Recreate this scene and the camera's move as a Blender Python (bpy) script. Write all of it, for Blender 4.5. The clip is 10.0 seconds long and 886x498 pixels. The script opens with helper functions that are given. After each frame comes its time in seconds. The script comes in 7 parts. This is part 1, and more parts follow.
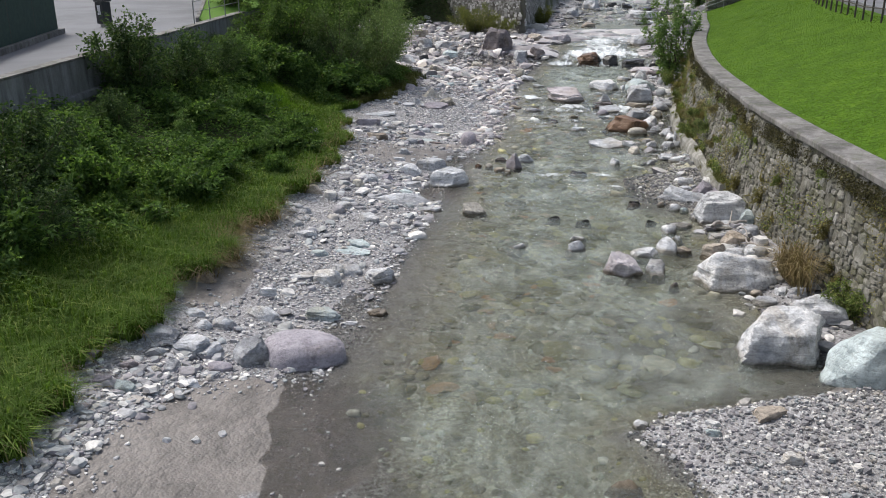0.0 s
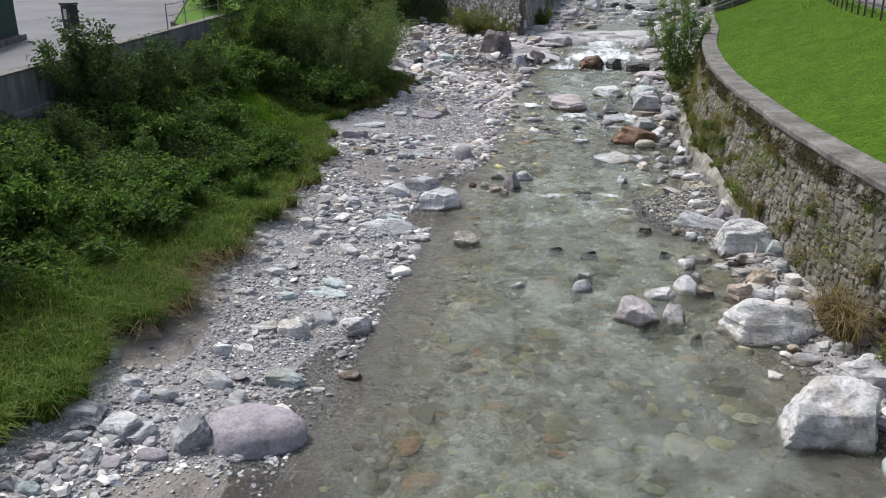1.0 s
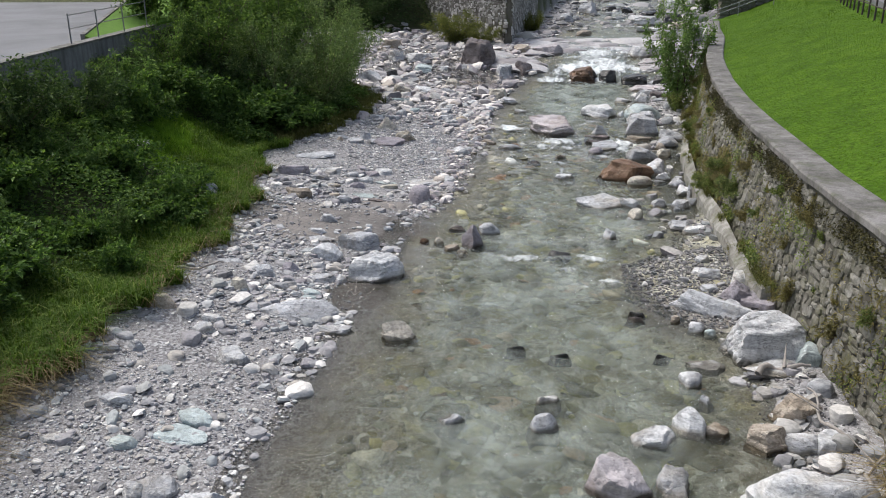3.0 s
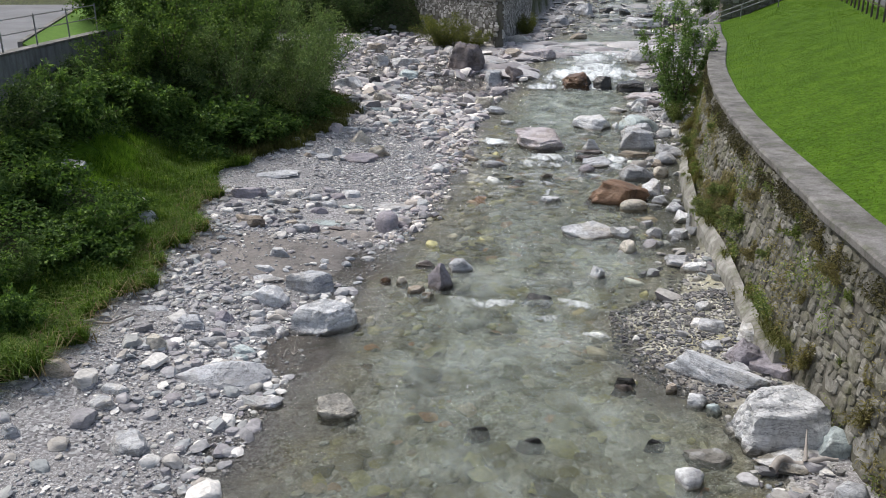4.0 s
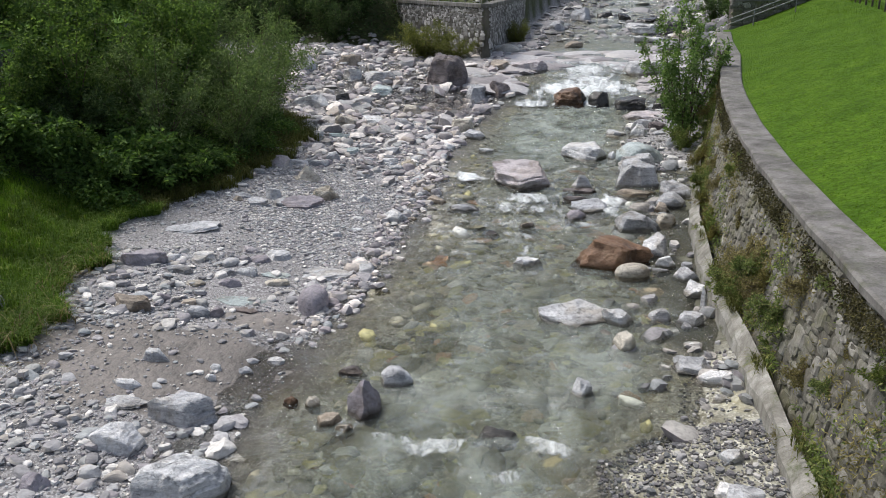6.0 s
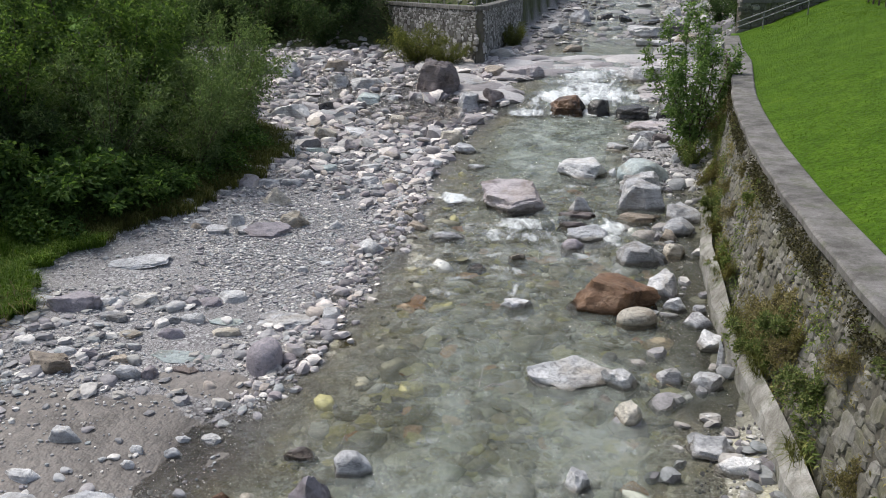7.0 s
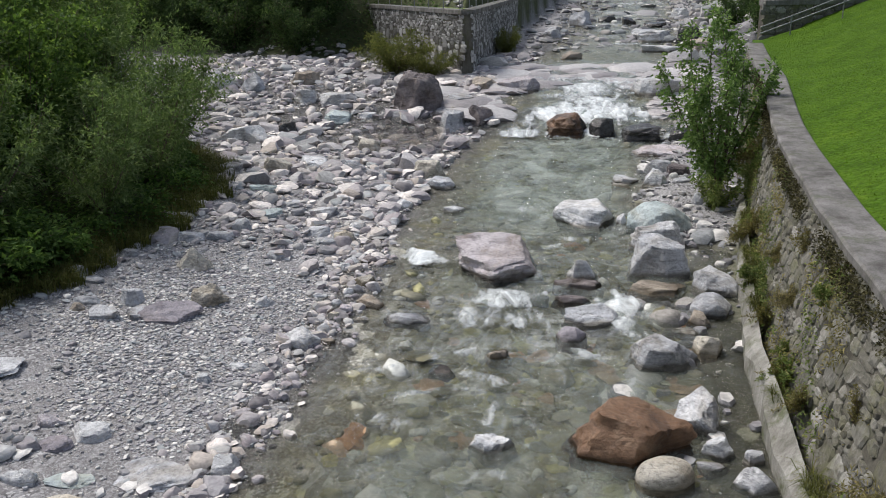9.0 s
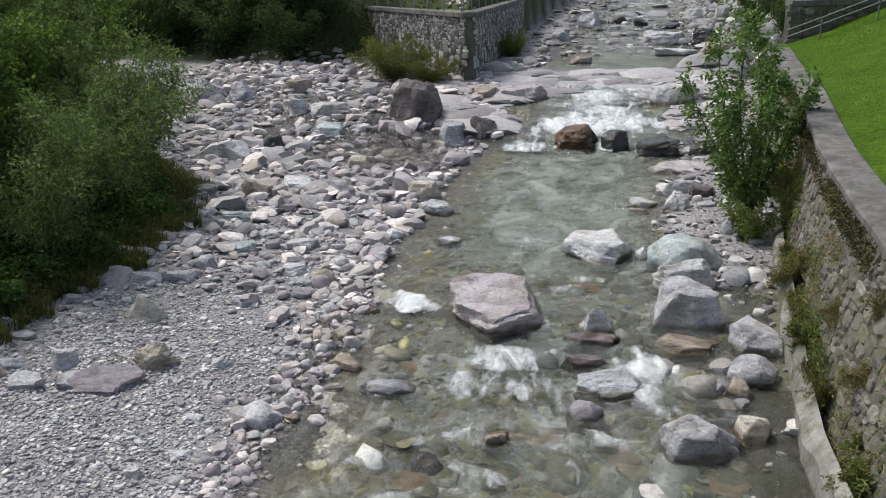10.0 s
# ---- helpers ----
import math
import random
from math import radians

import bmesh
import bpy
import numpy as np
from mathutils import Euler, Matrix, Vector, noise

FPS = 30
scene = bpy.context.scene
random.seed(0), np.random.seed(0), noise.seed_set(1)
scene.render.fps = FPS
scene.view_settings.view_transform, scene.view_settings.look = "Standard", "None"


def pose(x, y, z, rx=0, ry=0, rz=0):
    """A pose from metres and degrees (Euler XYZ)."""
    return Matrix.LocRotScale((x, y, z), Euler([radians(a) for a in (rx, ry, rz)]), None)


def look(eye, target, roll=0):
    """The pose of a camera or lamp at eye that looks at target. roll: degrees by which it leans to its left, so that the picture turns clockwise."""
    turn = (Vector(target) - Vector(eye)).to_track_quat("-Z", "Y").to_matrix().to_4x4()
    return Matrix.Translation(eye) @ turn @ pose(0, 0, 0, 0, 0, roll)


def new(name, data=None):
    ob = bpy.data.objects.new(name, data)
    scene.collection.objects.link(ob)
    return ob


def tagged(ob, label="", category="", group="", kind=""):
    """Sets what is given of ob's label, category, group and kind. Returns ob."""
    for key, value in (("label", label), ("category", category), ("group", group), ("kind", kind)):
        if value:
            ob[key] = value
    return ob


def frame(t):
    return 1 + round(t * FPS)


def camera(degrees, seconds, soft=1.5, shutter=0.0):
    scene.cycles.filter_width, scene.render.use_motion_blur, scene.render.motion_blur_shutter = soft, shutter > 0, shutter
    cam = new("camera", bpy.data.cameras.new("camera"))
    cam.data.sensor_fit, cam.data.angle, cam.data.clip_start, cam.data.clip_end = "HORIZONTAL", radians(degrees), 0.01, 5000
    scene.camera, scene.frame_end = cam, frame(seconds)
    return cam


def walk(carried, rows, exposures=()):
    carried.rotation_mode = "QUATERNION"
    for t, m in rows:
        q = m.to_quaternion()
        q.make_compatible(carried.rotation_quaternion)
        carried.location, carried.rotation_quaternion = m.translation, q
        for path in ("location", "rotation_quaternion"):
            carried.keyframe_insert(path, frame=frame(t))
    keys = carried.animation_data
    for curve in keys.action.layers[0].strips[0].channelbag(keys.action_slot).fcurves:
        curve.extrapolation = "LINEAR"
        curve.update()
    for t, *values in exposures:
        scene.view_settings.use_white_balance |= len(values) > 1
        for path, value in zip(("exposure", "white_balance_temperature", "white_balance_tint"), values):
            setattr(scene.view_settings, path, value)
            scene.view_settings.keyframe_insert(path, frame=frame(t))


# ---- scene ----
cam = camera(57.9, 10.0, soft=0.95)
PATH = [
    (0, (1.36, -1.49, 5.765), (1.169, 0.391, 5.114), -0.3),
    (0.5, (1.34, -0.305, 5.78), (1.149, 1.576, 5.129), -0.35),
    (1, (1.389, 0.83, 5.805), (1.197, 2.711, 5.152), -0.4),
    (1.5, (1.519, 1.992, 5.83), (1.326, 3.873, 5.178), -0.4),
    (2, (1.722, 3.212, 5.848), (1.528, 5.093, 5.196), -0.45),
    (2.5, (1.96, 4.438, 5.878), (1.767, 6.319, 5.226), -0.4),
    (4, (2.694, 8.214, 5.908), (2.501, 10.095, 5.257), -0.4),
    (4.5, (2.893, 9.425, 5.917), (2.697, 11.306, 5.267), -0.5),
    (5, (3.08, 10.605, 5.932), (2.882, 12.487, 5.284), -0.6),
    (5.5, (3.231, 11.802, 5.936), (3.032, 13.684, 5.29), -0.7),
    (7, (3.583, 15.327, 5.938), (3.38, 17.21, 5.295), -0.95),
    (7.5, (3.686, 16.465, 5.947), (3.482, 18.348, 5.305), -1.0),
    (8, (3.763, 17.655, 5.955), (3.56, 19.537, 5.311), -1.05),
    (8.5, (3.825, 18.857, 5.963), (3.62, 20.74, 5.319), -1.15),
    (9, (3.86, 20.117, 5.953), (3.655, 21.999, 5.309), -1.25),
    (9.5, (3.875, 21.36, 5.948), (3.663, 23.242, 5.306), -1.4),
    (10, (3.905, 22.61, 5.948), (3.68, 24.491, 5.305), -1.6),
]
walk(cam, [(t, look(eye, target, roll)) for t, eye, target, roll in PATH], [(0, 0.1), (4, 0.02), (7, -0.05), (10, -0.16)])

# ---- world, sun, exposure ----
SUN_UP, SUN_TURN = radians(56), radians(302)
world = bpy.data.worlds.new("world")
scene.world = world
world.use_nodes = True
wn = world.node_tree.nodes
sky = wn.new("ShaderNodeTexSky")
sky.sky_type, sky.sun_disc, sky.sun_elevation, sky.sun_rotation = "NISHITA", False, SUN_UP, SUN_TURN
sky.air_density, sky.dust_density, sky.ozone_density = 1.0, 4.0, 1.0
soft_sky = wn.new("ShaderNodeHueSaturation")
soft_sky.inputs["Saturation"].default_value = 0.8
world.node_tree.links.new(sky.outputs[0], soft_sky.inputs["Color"])
world.node_tree.links.new(soft_sky.outputs[0], wn["Background"].inputs["Color"])
wn["Background"].inputs["Strength"].default_value = 0.15
sun = new("sun", bpy.data.lights.new("sun", "SUN"))
sun.data.energy, sun.data.angle, sun.data.color = 2.52, radians(12), (1.0, 0.985, 0.96)
sun.matrix_world = look((20 * math.sin(SUN_TURN) * math.cos(SUN_UP), 20 * math.cos(SUN_TURN) * math.cos(SUN_UP), 20 * math.sin(SUN_UP)), (0, 0, 0))

# ---- materials ----


class Nodes:
    """A short hand for node materials."""

    def __init__(self, name):
        self.mat = bpy.data.materials.new(name)
        self.mat.use_nodes = True
        self.tree = self.mat.node_tree
        self.shader = self.tree.nodes["Principled BSDF"]
        self.out = self.tree.nodes["Material Output"]

    def add(self, kind, **sets):
        n = self.tree.nodes.new(kind)
        for k, v in sets.items():
            if k == "op":
                n.operation = v
            elif k == "blend":
                n.data_type, n.blend_type = "RGBA", v
            elif k == "feature":
                n.feature = v
            elif k == "attribute":
                n.attribute_name = v
        return n

    def link(self, a, b):
        self.tree.links.new(a, b)

    def place(self):
        return self.add("ShaderNodeNewGeometry").outputs["Position"]

    def own(self):
        return self.add("ShaderNodeTexCoord").outputs["Object"]

    def noise(self, vec, scale, detail=4.0, rough=0.55, warp=0.0):
        n = self.add("ShaderNodeTexNoise")
        n.inputs["Scale"].default_value, n.inputs["Detail"].default_value = scale, detail
        n.inputs["Roughness"].default_value, n.inputs["Distortion"].default_value = rough, warp
        self.link(vec, n.inputs["Vector"])
        return n.outputs["Fac"]

    def cells(self, vec, scale, out="Distance", feature="F1"):
        n = self.add("ShaderNodeTexVoronoi", feature=feature)
        n.inputs["Scale"].default_value = scale
        self.link(vec, n.inputs["Vector"])
        return n.outputs[out]

    def ramp(self, fac, *stops):
        n = self.add("ShaderNodeValToRGB")
        e = n.color_ramp.elements
        while len(e) < len(stops):
            e.new(0.5)
        for item, (p, c) in zip(e, stops):
            item.position = p
            item.color = (*c, 1) if isinstance(c, tuple) else (c, c, c, 1)
        self.link(fac, n.inputs["Fac"])
        return n.outputs["Color"]

    def mix(self, fac, a, b, blend="MIX"):
        n = self.add("ShaderNodeMix", blend=blend)
        for v, s in ((fac, n.inputs[0]), (a, n.inputs[6]), (b, n.inputs[7])):
            if isinstance(v, (int, float)):
                s.default_value = v if s.type == "VALUE" else (v, v, v, 1)
            elif isinstance(v, tuple):
                s.default_value = (*v, 1)
            else:
                self.link(v, s)
        return n.outputs[2]

    def math(self, op, a, b=0.0):
        n = self.add("ShaderNodeMath", op=op)
        for v, s in ((a, n.inputs[0]), (b, n.inputs[1])):
            if isinstance(v, (int, float)):
                s.default_value = v
            else:
                self.link(v, s)
        return n.outputs[0]

    def stretch(self, vec, sx, sy, sz, turn=(0, 0, 0)):
        n = self.add("ShaderNodeMapping")
        n.inputs["Scale"].default_value = (sx, sy, sz)
        n.inputs["Rotation"].default_value = turn
        self.link(vec, n.inputs["Vector"])
        return n.outputs["Vector"]

    def bump(self, height, strength=0.4, distance=0.02, under=None):
        n = self.add("ShaderNodeBump")
        n.inputs["Strength"].default_value, n.inputs["Distance"].default_value = strength, distance
        self.link(height, n.inputs["Height"])
        if under:
            self.link(under, n.inputs["Normal"])
        return n.outputs["Normal"]

    def finish(self, color, rough=0.8, normal=None, spec=0.3):
        s = self.shader
        if isinstance(color, tuple):
            s.inputs["Base Color"].default_value = (*color, 1)
        else:
            self.link(color, s.inputs["Base Color"])
        if isinstance(rough, float):
            s.inputs["Roughness"].default_value = rough
        else:
            self.link(rough, s.inputs["Roughness"])
        s.inputs["Specular IOR Level"].default_value = spec
        if normal:
            self.link(normal, s.inputs["Normal"])
        return self.mat


def rock_material(name, light, dark, vein, rough=0.75, layered=1.0, wet=False):
    """Gneiss: soft blotches, thin foliation, a few pale veins, lichen specks, fine grain; darker and glossy where water keeps it wet."""
    n = Nodes(name)
    rnd = n.add("ShaderNodeObjectInfo").outputs["Random"]
    shift = n.add("ShaderNodeVectorMath", op="ADD")
    n.link(n.own(), shift.inputs[0])
    n.link(n.math("MULTIPLY", rnd, 37.0), shift.inputs[1])
    p = shift.outputs[0]
    lean = (0.3, 0.22, 0.3)
    blot = n.noise(p, 1.3, 6, 0.62, 0.6)
    col = n.ramp(blot, (0.36, dark), (0.5, light), (0.64, tuple(min(1, v * 1.1) for v in light)))
    bands = n.noise(n.stretch(p, 0.7, 0.8, 6, lean), 2.2, 6, 0.65, 0.7)
    col = n.mix(0.75 * layered, col, n.ramp(bands, (0.36, 0.68), (0.5, 1.0), (0.6, 1.07)), "MULTIPLY")
    thin = n.noise(n.stretch(p, 0.5, 0.6, 9, lean), 3.0, 4, 0.6, 0.9)
    lines = n.ramp(n.math("ABSOLUTE", n.math("SUBTRACT", thin, 0.5)), (0.0, 0.5), (0.02, 1.0))
    col = n.mix(0.45 * layered, col, lines, "MULTIPLY")
    quartz = n.ramp(n.noise(n.stretch(p, 1, 1.2, 2.4, (0.9, 0.2, 0)), 1.3, 5, 0.6, 1.0), (0.585, 0.0), (0.62, 1.0))
    col = n.mix(n.math("MULTIPLY", quartz, 0.3), col, vein)
    fold = n.noise(n.stretch(p, 1.0, 1.2, 2.6, lean), 1.2, 6, 0.6, 0.5)
    hair = n.ramp(n.math("ABSOLUTE", n.math("SUBTRACT", fold, 0.52)), (0.0, 0.4), (0.009, 1.0))
    hair = n.mix(n.ramp(n.noise(p, 0.9, 3), (0.46, 0.0), (0.56, 1.0)), 1.0, hair)
    col = n.mix(0.8 * min(layered, 1.0), col, hair, "MULTIPLY")
    col = n.mix(1.0, col, n.ramp(n.noise(p, 16, 7, 0.75), (0.36, 0.7), (0.54, 1.05)), "MULTIPLY")
    spots = n.ramp(n.noise(p, 5.5, 8, 0.78, 0.5), (0.61, 0.0), (0.66, 0.6))
    col = n.mix(spots, col, tuple(v * 0.4 for v in dark))
    stain = n.ramp(n.noise(p, 0.9, 7, 0.7, 0.8), (0.36, (0.62, 0.55, 0.45)), (0.5, (1, 1, 1)))
    col = n.mix(0.7, col, stain, "MULTIPLY")
    col = n.mix(1.0, col, n.ramp(rnd, (0.0, 0.82), (1.0, 1.08)), "MULTIPLY")
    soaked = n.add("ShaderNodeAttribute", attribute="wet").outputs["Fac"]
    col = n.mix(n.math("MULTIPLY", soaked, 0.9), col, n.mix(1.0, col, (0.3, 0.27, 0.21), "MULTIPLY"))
    nor = n.bump(n.noise(p, 28, 6, 0.7), 0.45, 0.012)
    nor = n.bump(hair, 0.5 * min(layered, 1.0), 0.03, nor)
    nor = n.bump(lines, 0.45 * layered, 0.025, nor)
    nor = n.bump(bands, 0.4 * layered, 0.06, nor)
    nor = n.bump(n.noise(p, 4, 7, 0.66, 0.2), 0.8, 0.08, nor)
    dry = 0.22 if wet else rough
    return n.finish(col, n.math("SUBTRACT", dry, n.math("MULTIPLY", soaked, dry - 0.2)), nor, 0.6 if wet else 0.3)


ROCK = {
    "white": rock_material("rock_white", (0.69, 0.695, 0.7), (0.46, 0.47, 0.495), (0.82, 0.81, 0.8)),
    "grey": rock_material("rock_grey", (0.55, 0.56, 0.58), (0.33, 0.34, 0.36), (0.713, 0.713, 0.713)),
    "purple": rock_material("rock_purple", (0.36, 0.335, 0.365), (0.24, 0.222, 0.245), (0.46, 0.43, 0.46), layered=0.4),
    "green": rock_material("rock_green", (0.493, 0.560, 0.560), (0.325, 0.381, 0.386), (0.672, 0.694, 0.672), layered=0.5),
    "rust": rock_material("rock_rust", (0.205, 0.122, 0.074), (0.075, 0.05, 0.038), (0.33, 0.23, 0.155), 0.42, layered=0.6),
    "tan": rock_material("rock_tan", (0.46, 0.4, 0.33), (0.29, 0.25, 0.21), (0.55, 0.5, 0.44)),
    "cream": rock_material("rock_cream", (0.62, 0.58, 0.5), (0.42, 0.39, 0.34), (0.7, 0.67, 0.6)),
    "pink": rock_material("rock_pink", (0.6, 0.555, 0.57), (0.4, 0.36, 0.375), (0.72, 0.69, 0.69)),
    "brown": rock_material("rock_brown", (0.25, 0.22, 0.22), (0.14, 0.12, 0.12), (0.34, 0.31, 0.3)),
    "dark": rock_material("rock_dark_wet", (0.06, 0.058, 0.055), (0.025, 0.024, 0.023), (0.13, 0.13, 0.125), 0.3, wet=True),
    "yellow": rock_material("rock_algae", (0.34, 0.33, 0.15), (0.2, 0.19, 0.09), (0.42, 0.41, 0.25), 0.4, layered=0.3),
}


def pebble_material(name, stops, by_object=False, rough=0.75):
    n = Nodes(name)
    rnd = n.add("ShaderNodeObjectInfo").outputs["Random"] if by_object else n.add("ShaderNodeNewGeometry").outputs["Random Per Island"]
    col = n.ramp(rnd, *stops)
    p = n.place()
    col = n.mix(1.0, col, n.ramp(n.noise(p, 14, 4, 0.6, 0.4), (0.3, 0.72), (0.55, 1.0), (0.8, 1.1)), "MULTIPLY")
    streak = n.ramp(n.noise(n.stretch(p, 3, 3, 16, (0.4, 0.6, 0)), 1.7, 4, 0.6, 1.0), (0.35, 0.75), (0.6, 1.05))
    col = n.mix(0.8, col, streak, "MULTIPLY")
    nor = n.bump(n.noise(p, 60, 4, 0.7), 0.4, 0.006)
    return n.finish(col, rough, nor)


GREYS = ((0.0, (0.2, 0.2, 0.215)), (0.15, (0.38, 0.385, 0.405)), (0.3, (0.31, 0.295, 0.32)), (0.46, (0.5, 0.505, 0.525)), (0.6, (0.37, 0.405, 0.425)),
         (0.74, (0.44, 0.415, 0.385)), (0.84, (0.62, 0.62, 0.615)), (0.9, (0.76, 0.755, 0.74)), (1.0, (0.8, 0.79, 0.775)))
GREYS = tuple((q, (c[0] * 1.02, c[1], c[2] * 0.97)) for q, c in GREYS)
cobble_mat = pebble_material("cobbles", GREYS)
loose_mat = pebble_material("loose_stone", GREYS, True)
upper_mat = pebble_material("upper_cobble", tuple((q, (c[0] * 1.14, c[1] * 1.09, c[2] * 1.07)) for q, c in GREYS))
ledge_mat = pebble_material("ledge_rock", ((0.0, (0.3, 0.28, 0.28)), (0.4, (0.42, 0.39, 0.385)), (0.7, (0.5, 0.48, 0.475)), (1.0, (0.6, 0.585, 0.575))), rough=0.45)
dark_gravel_mat = pebble_material("dark_gravel", tuple((q, tuple(v * (0.44 if q < 0.85 else 0.6) for v in c)) for q, c in GREYS))
upstream_mat = pebble_material("upstream_stone", tuple((q, tuple(v * (0.72 if q < 0.7 else 0.85) for v in c)) for q, c in GREYS))
rapids_bed_mat = pebble_material("rapids_bed", ((0.0, (0.132, 0.125, 0.072)), (0.25, (0.224, 0.205, 0.114)), (0.45, (0.304, 0.284, 0.144)), (0.6, (0.198, 0.198, 0.144)), (0.62, (0.42, 0.39, 0.17)), (0.78, (0.48, 0.46, 0.24)), (0.8, (0.396, 0.422, 0.324)), (0.92, (0.449, 0.251, 0.12)), (1.0, (0.66, 0.673, 0.54))), rough=0.5)
bed_mat = pebble_material("bed_cobbles", ((0.0, (0.204, 0.198, 0.138)), (0.3, (0.336, 0.318, 0.224)), (0.55, (0.444, 0.432, 0.333)), (0.66, (0.288, 0.282, 0.201)), (0.68, (0.46, 0.44, 0.21)), (0.78, (0.6, 0.564, 0.276)), (0.8, (0.504, 0.528, 0.437)), (1.0, (0.8, 0.8, 0.77))), rough=0.5)


def ground_material():
    """One sheet: gravel and sand, stream bed, soil and turf, told apart by the 'cover' attribute."""
    n = Nodes("ground")
    p = n.place()
    cover = n.add("ShaderNodeAttribute", attribute="cover")
    sep = n.add("ShaderNodeSeparateColor")
    n.link(cover.outputs["Color"], sep.inputs[0])
    gravel_col = n.ramp(n.cells(p, 26, "Color"), (0.1, (0.14, 0.135, 0.135)), (0.5, (0.34, 0.33, 0.335)), (0.9, (0.72, 0.72, 0.72)))
    fine = n.ramp(n.cells(p, 70, "Color"), (0.1, (0.17, 0.16, 0.155)), (0.6, (0.36, 0.35, 0.35)), (0.9, (0.66, 0.66, 0.66)))
    gravel_col = n.mix(n.ramp(n.noise(p, 1.4, 5, 0.6), (0.42, 0.0), (0.56, 1.0)), gravel_col, fine)
    sand = n.mix(n.noise(p, 30, 4, 0.6), (0.21, 0.19, 0.172), (0.315, 0.29, 0.268))
    sand = n.mix(1.0, sand, n.ramp(n.noise(n.stretch(p, 1, 0.6, 1), 1.6, 8, 0.68, 0.9), (0.36, 0.62), (0.5, 1.0), (0.66, 1.22)), "MULTIPLY")
    sand = n.mix(n.ramp(n.cells(p, 17), (0.12, 0.65), (0.2, 0.0)), sand, (0.36, 0.35, 0.345))
    flat = n.add("ShaderNodeAttribute", attribute="sand").outputs["Fac"]
    sand_mask = n.ramp(n.math("ADD", n.math("MULTIPLY", flat, 0.55), n.math("MULTIPLY", n.noise(p, 0.9, 7, 0.65, 0.4), 0.7)), (0.5, 0.0), (0.62, 1.0))
    gravel_col = n.mix(sand_mask, gravel_col, sand)
    gravel_col = n.mix(1.0, gravel_col, n.ramp(n.noise(p, 0.35, 5, 0.6), (0.3, 0.57), (0.7, 0.88)), "MULTIPLY")
    bed_col = n.ramp(n.cells(n.stretch(p, 1, 0.7, 1), 9, "Color"), (0.1, (0.209, 0.202, 0.16)), (0.45, (0.318, 0.312, 0.251)), (0.7, (0.416, 0.41, 0.343)), (0.93, (0.674, 0.674, 0.612)))
    bed_fine = n.ramp(n.cells(p, 30, "Color"), (0.1, (0.209, 0.202, 0.16)), (0.6, (0.331, 0.324, 0.269)), (0.92, (0.636, 0.636, 0.575)))
    bed_col = n.mix(n.ramp(n.noise(p, 1.1, 5, 0.6), (0.4, 0.0), (0.6, 1.0)), bed_col, bed_fine)
    algae = n.ramp(n.noise(p, 0.9, 6, 0.65, 0.8), (0.36, (0.62, 0.6, 0.52)), (0.48, (1, 1, 1)), (0.58, (1.0, 0.97, 0.85)), (0.72, (0.95, 0.9, 0.42)))
    bed_col = n.mix(1.0, bed_col, algae, "MULTIPLY")
    soil = n.ramp(n.noise(p, 3, 7, 0.65), (0.3, (0.03, 0.035, 0.014)), (0.6, (0.06, 0.075, 0.022)), (0.8, (0.09, 0.1, 0.035)))
    turf = n.ramp(n.noise(p, 1.2, 8, 0.7, 0.3), (0.3, (0.04, 0.088, 0.006)), (0.55, (0.066, 0.13, 0.009)), (0.75, (0.098, 0.168, 0.014)))
    turf = n.mix(1.0, turf, n.ramp(n.noise(p, 9, 7, 0.75, 0.3), (0.34, 0.55), (0.5, 1.0), (0.66, 1.3)), "MULTIPLY")
    col = n.mix(sep.outputs["Green"], gravel_col, bed_col)
    col = n.mix(sep.outputs["Blue"], col, soil)
    col = n.mix(n.math("MULTIPLY", sep.outputs["Red"], 1.0), col, turf)
    peb = n.cells(p, 26)
    nor = n.bump(n.math("SUBTRACT", 1.0, peb), 0.5, 0.02)
    nor = n.bump(n.math("SUBTRACT", 1.0, n.cells(p, 9)), 0.35, 0.06, nor)
    rough = n.ramp(sand_mask, (0.0, 0.85), (1.0, 0.55))
    n.link(n.math("MULTIPLY", n.math("SUBTRACT", 1.0, n.math("MULTIPLY", sep.outputs["Red"], 0.7)), 0.3), n.shader.inputs["Specular IOR Level"])
    mat = n.finish(col, rough, nor)
    return mat


ground_mat = ground_material()


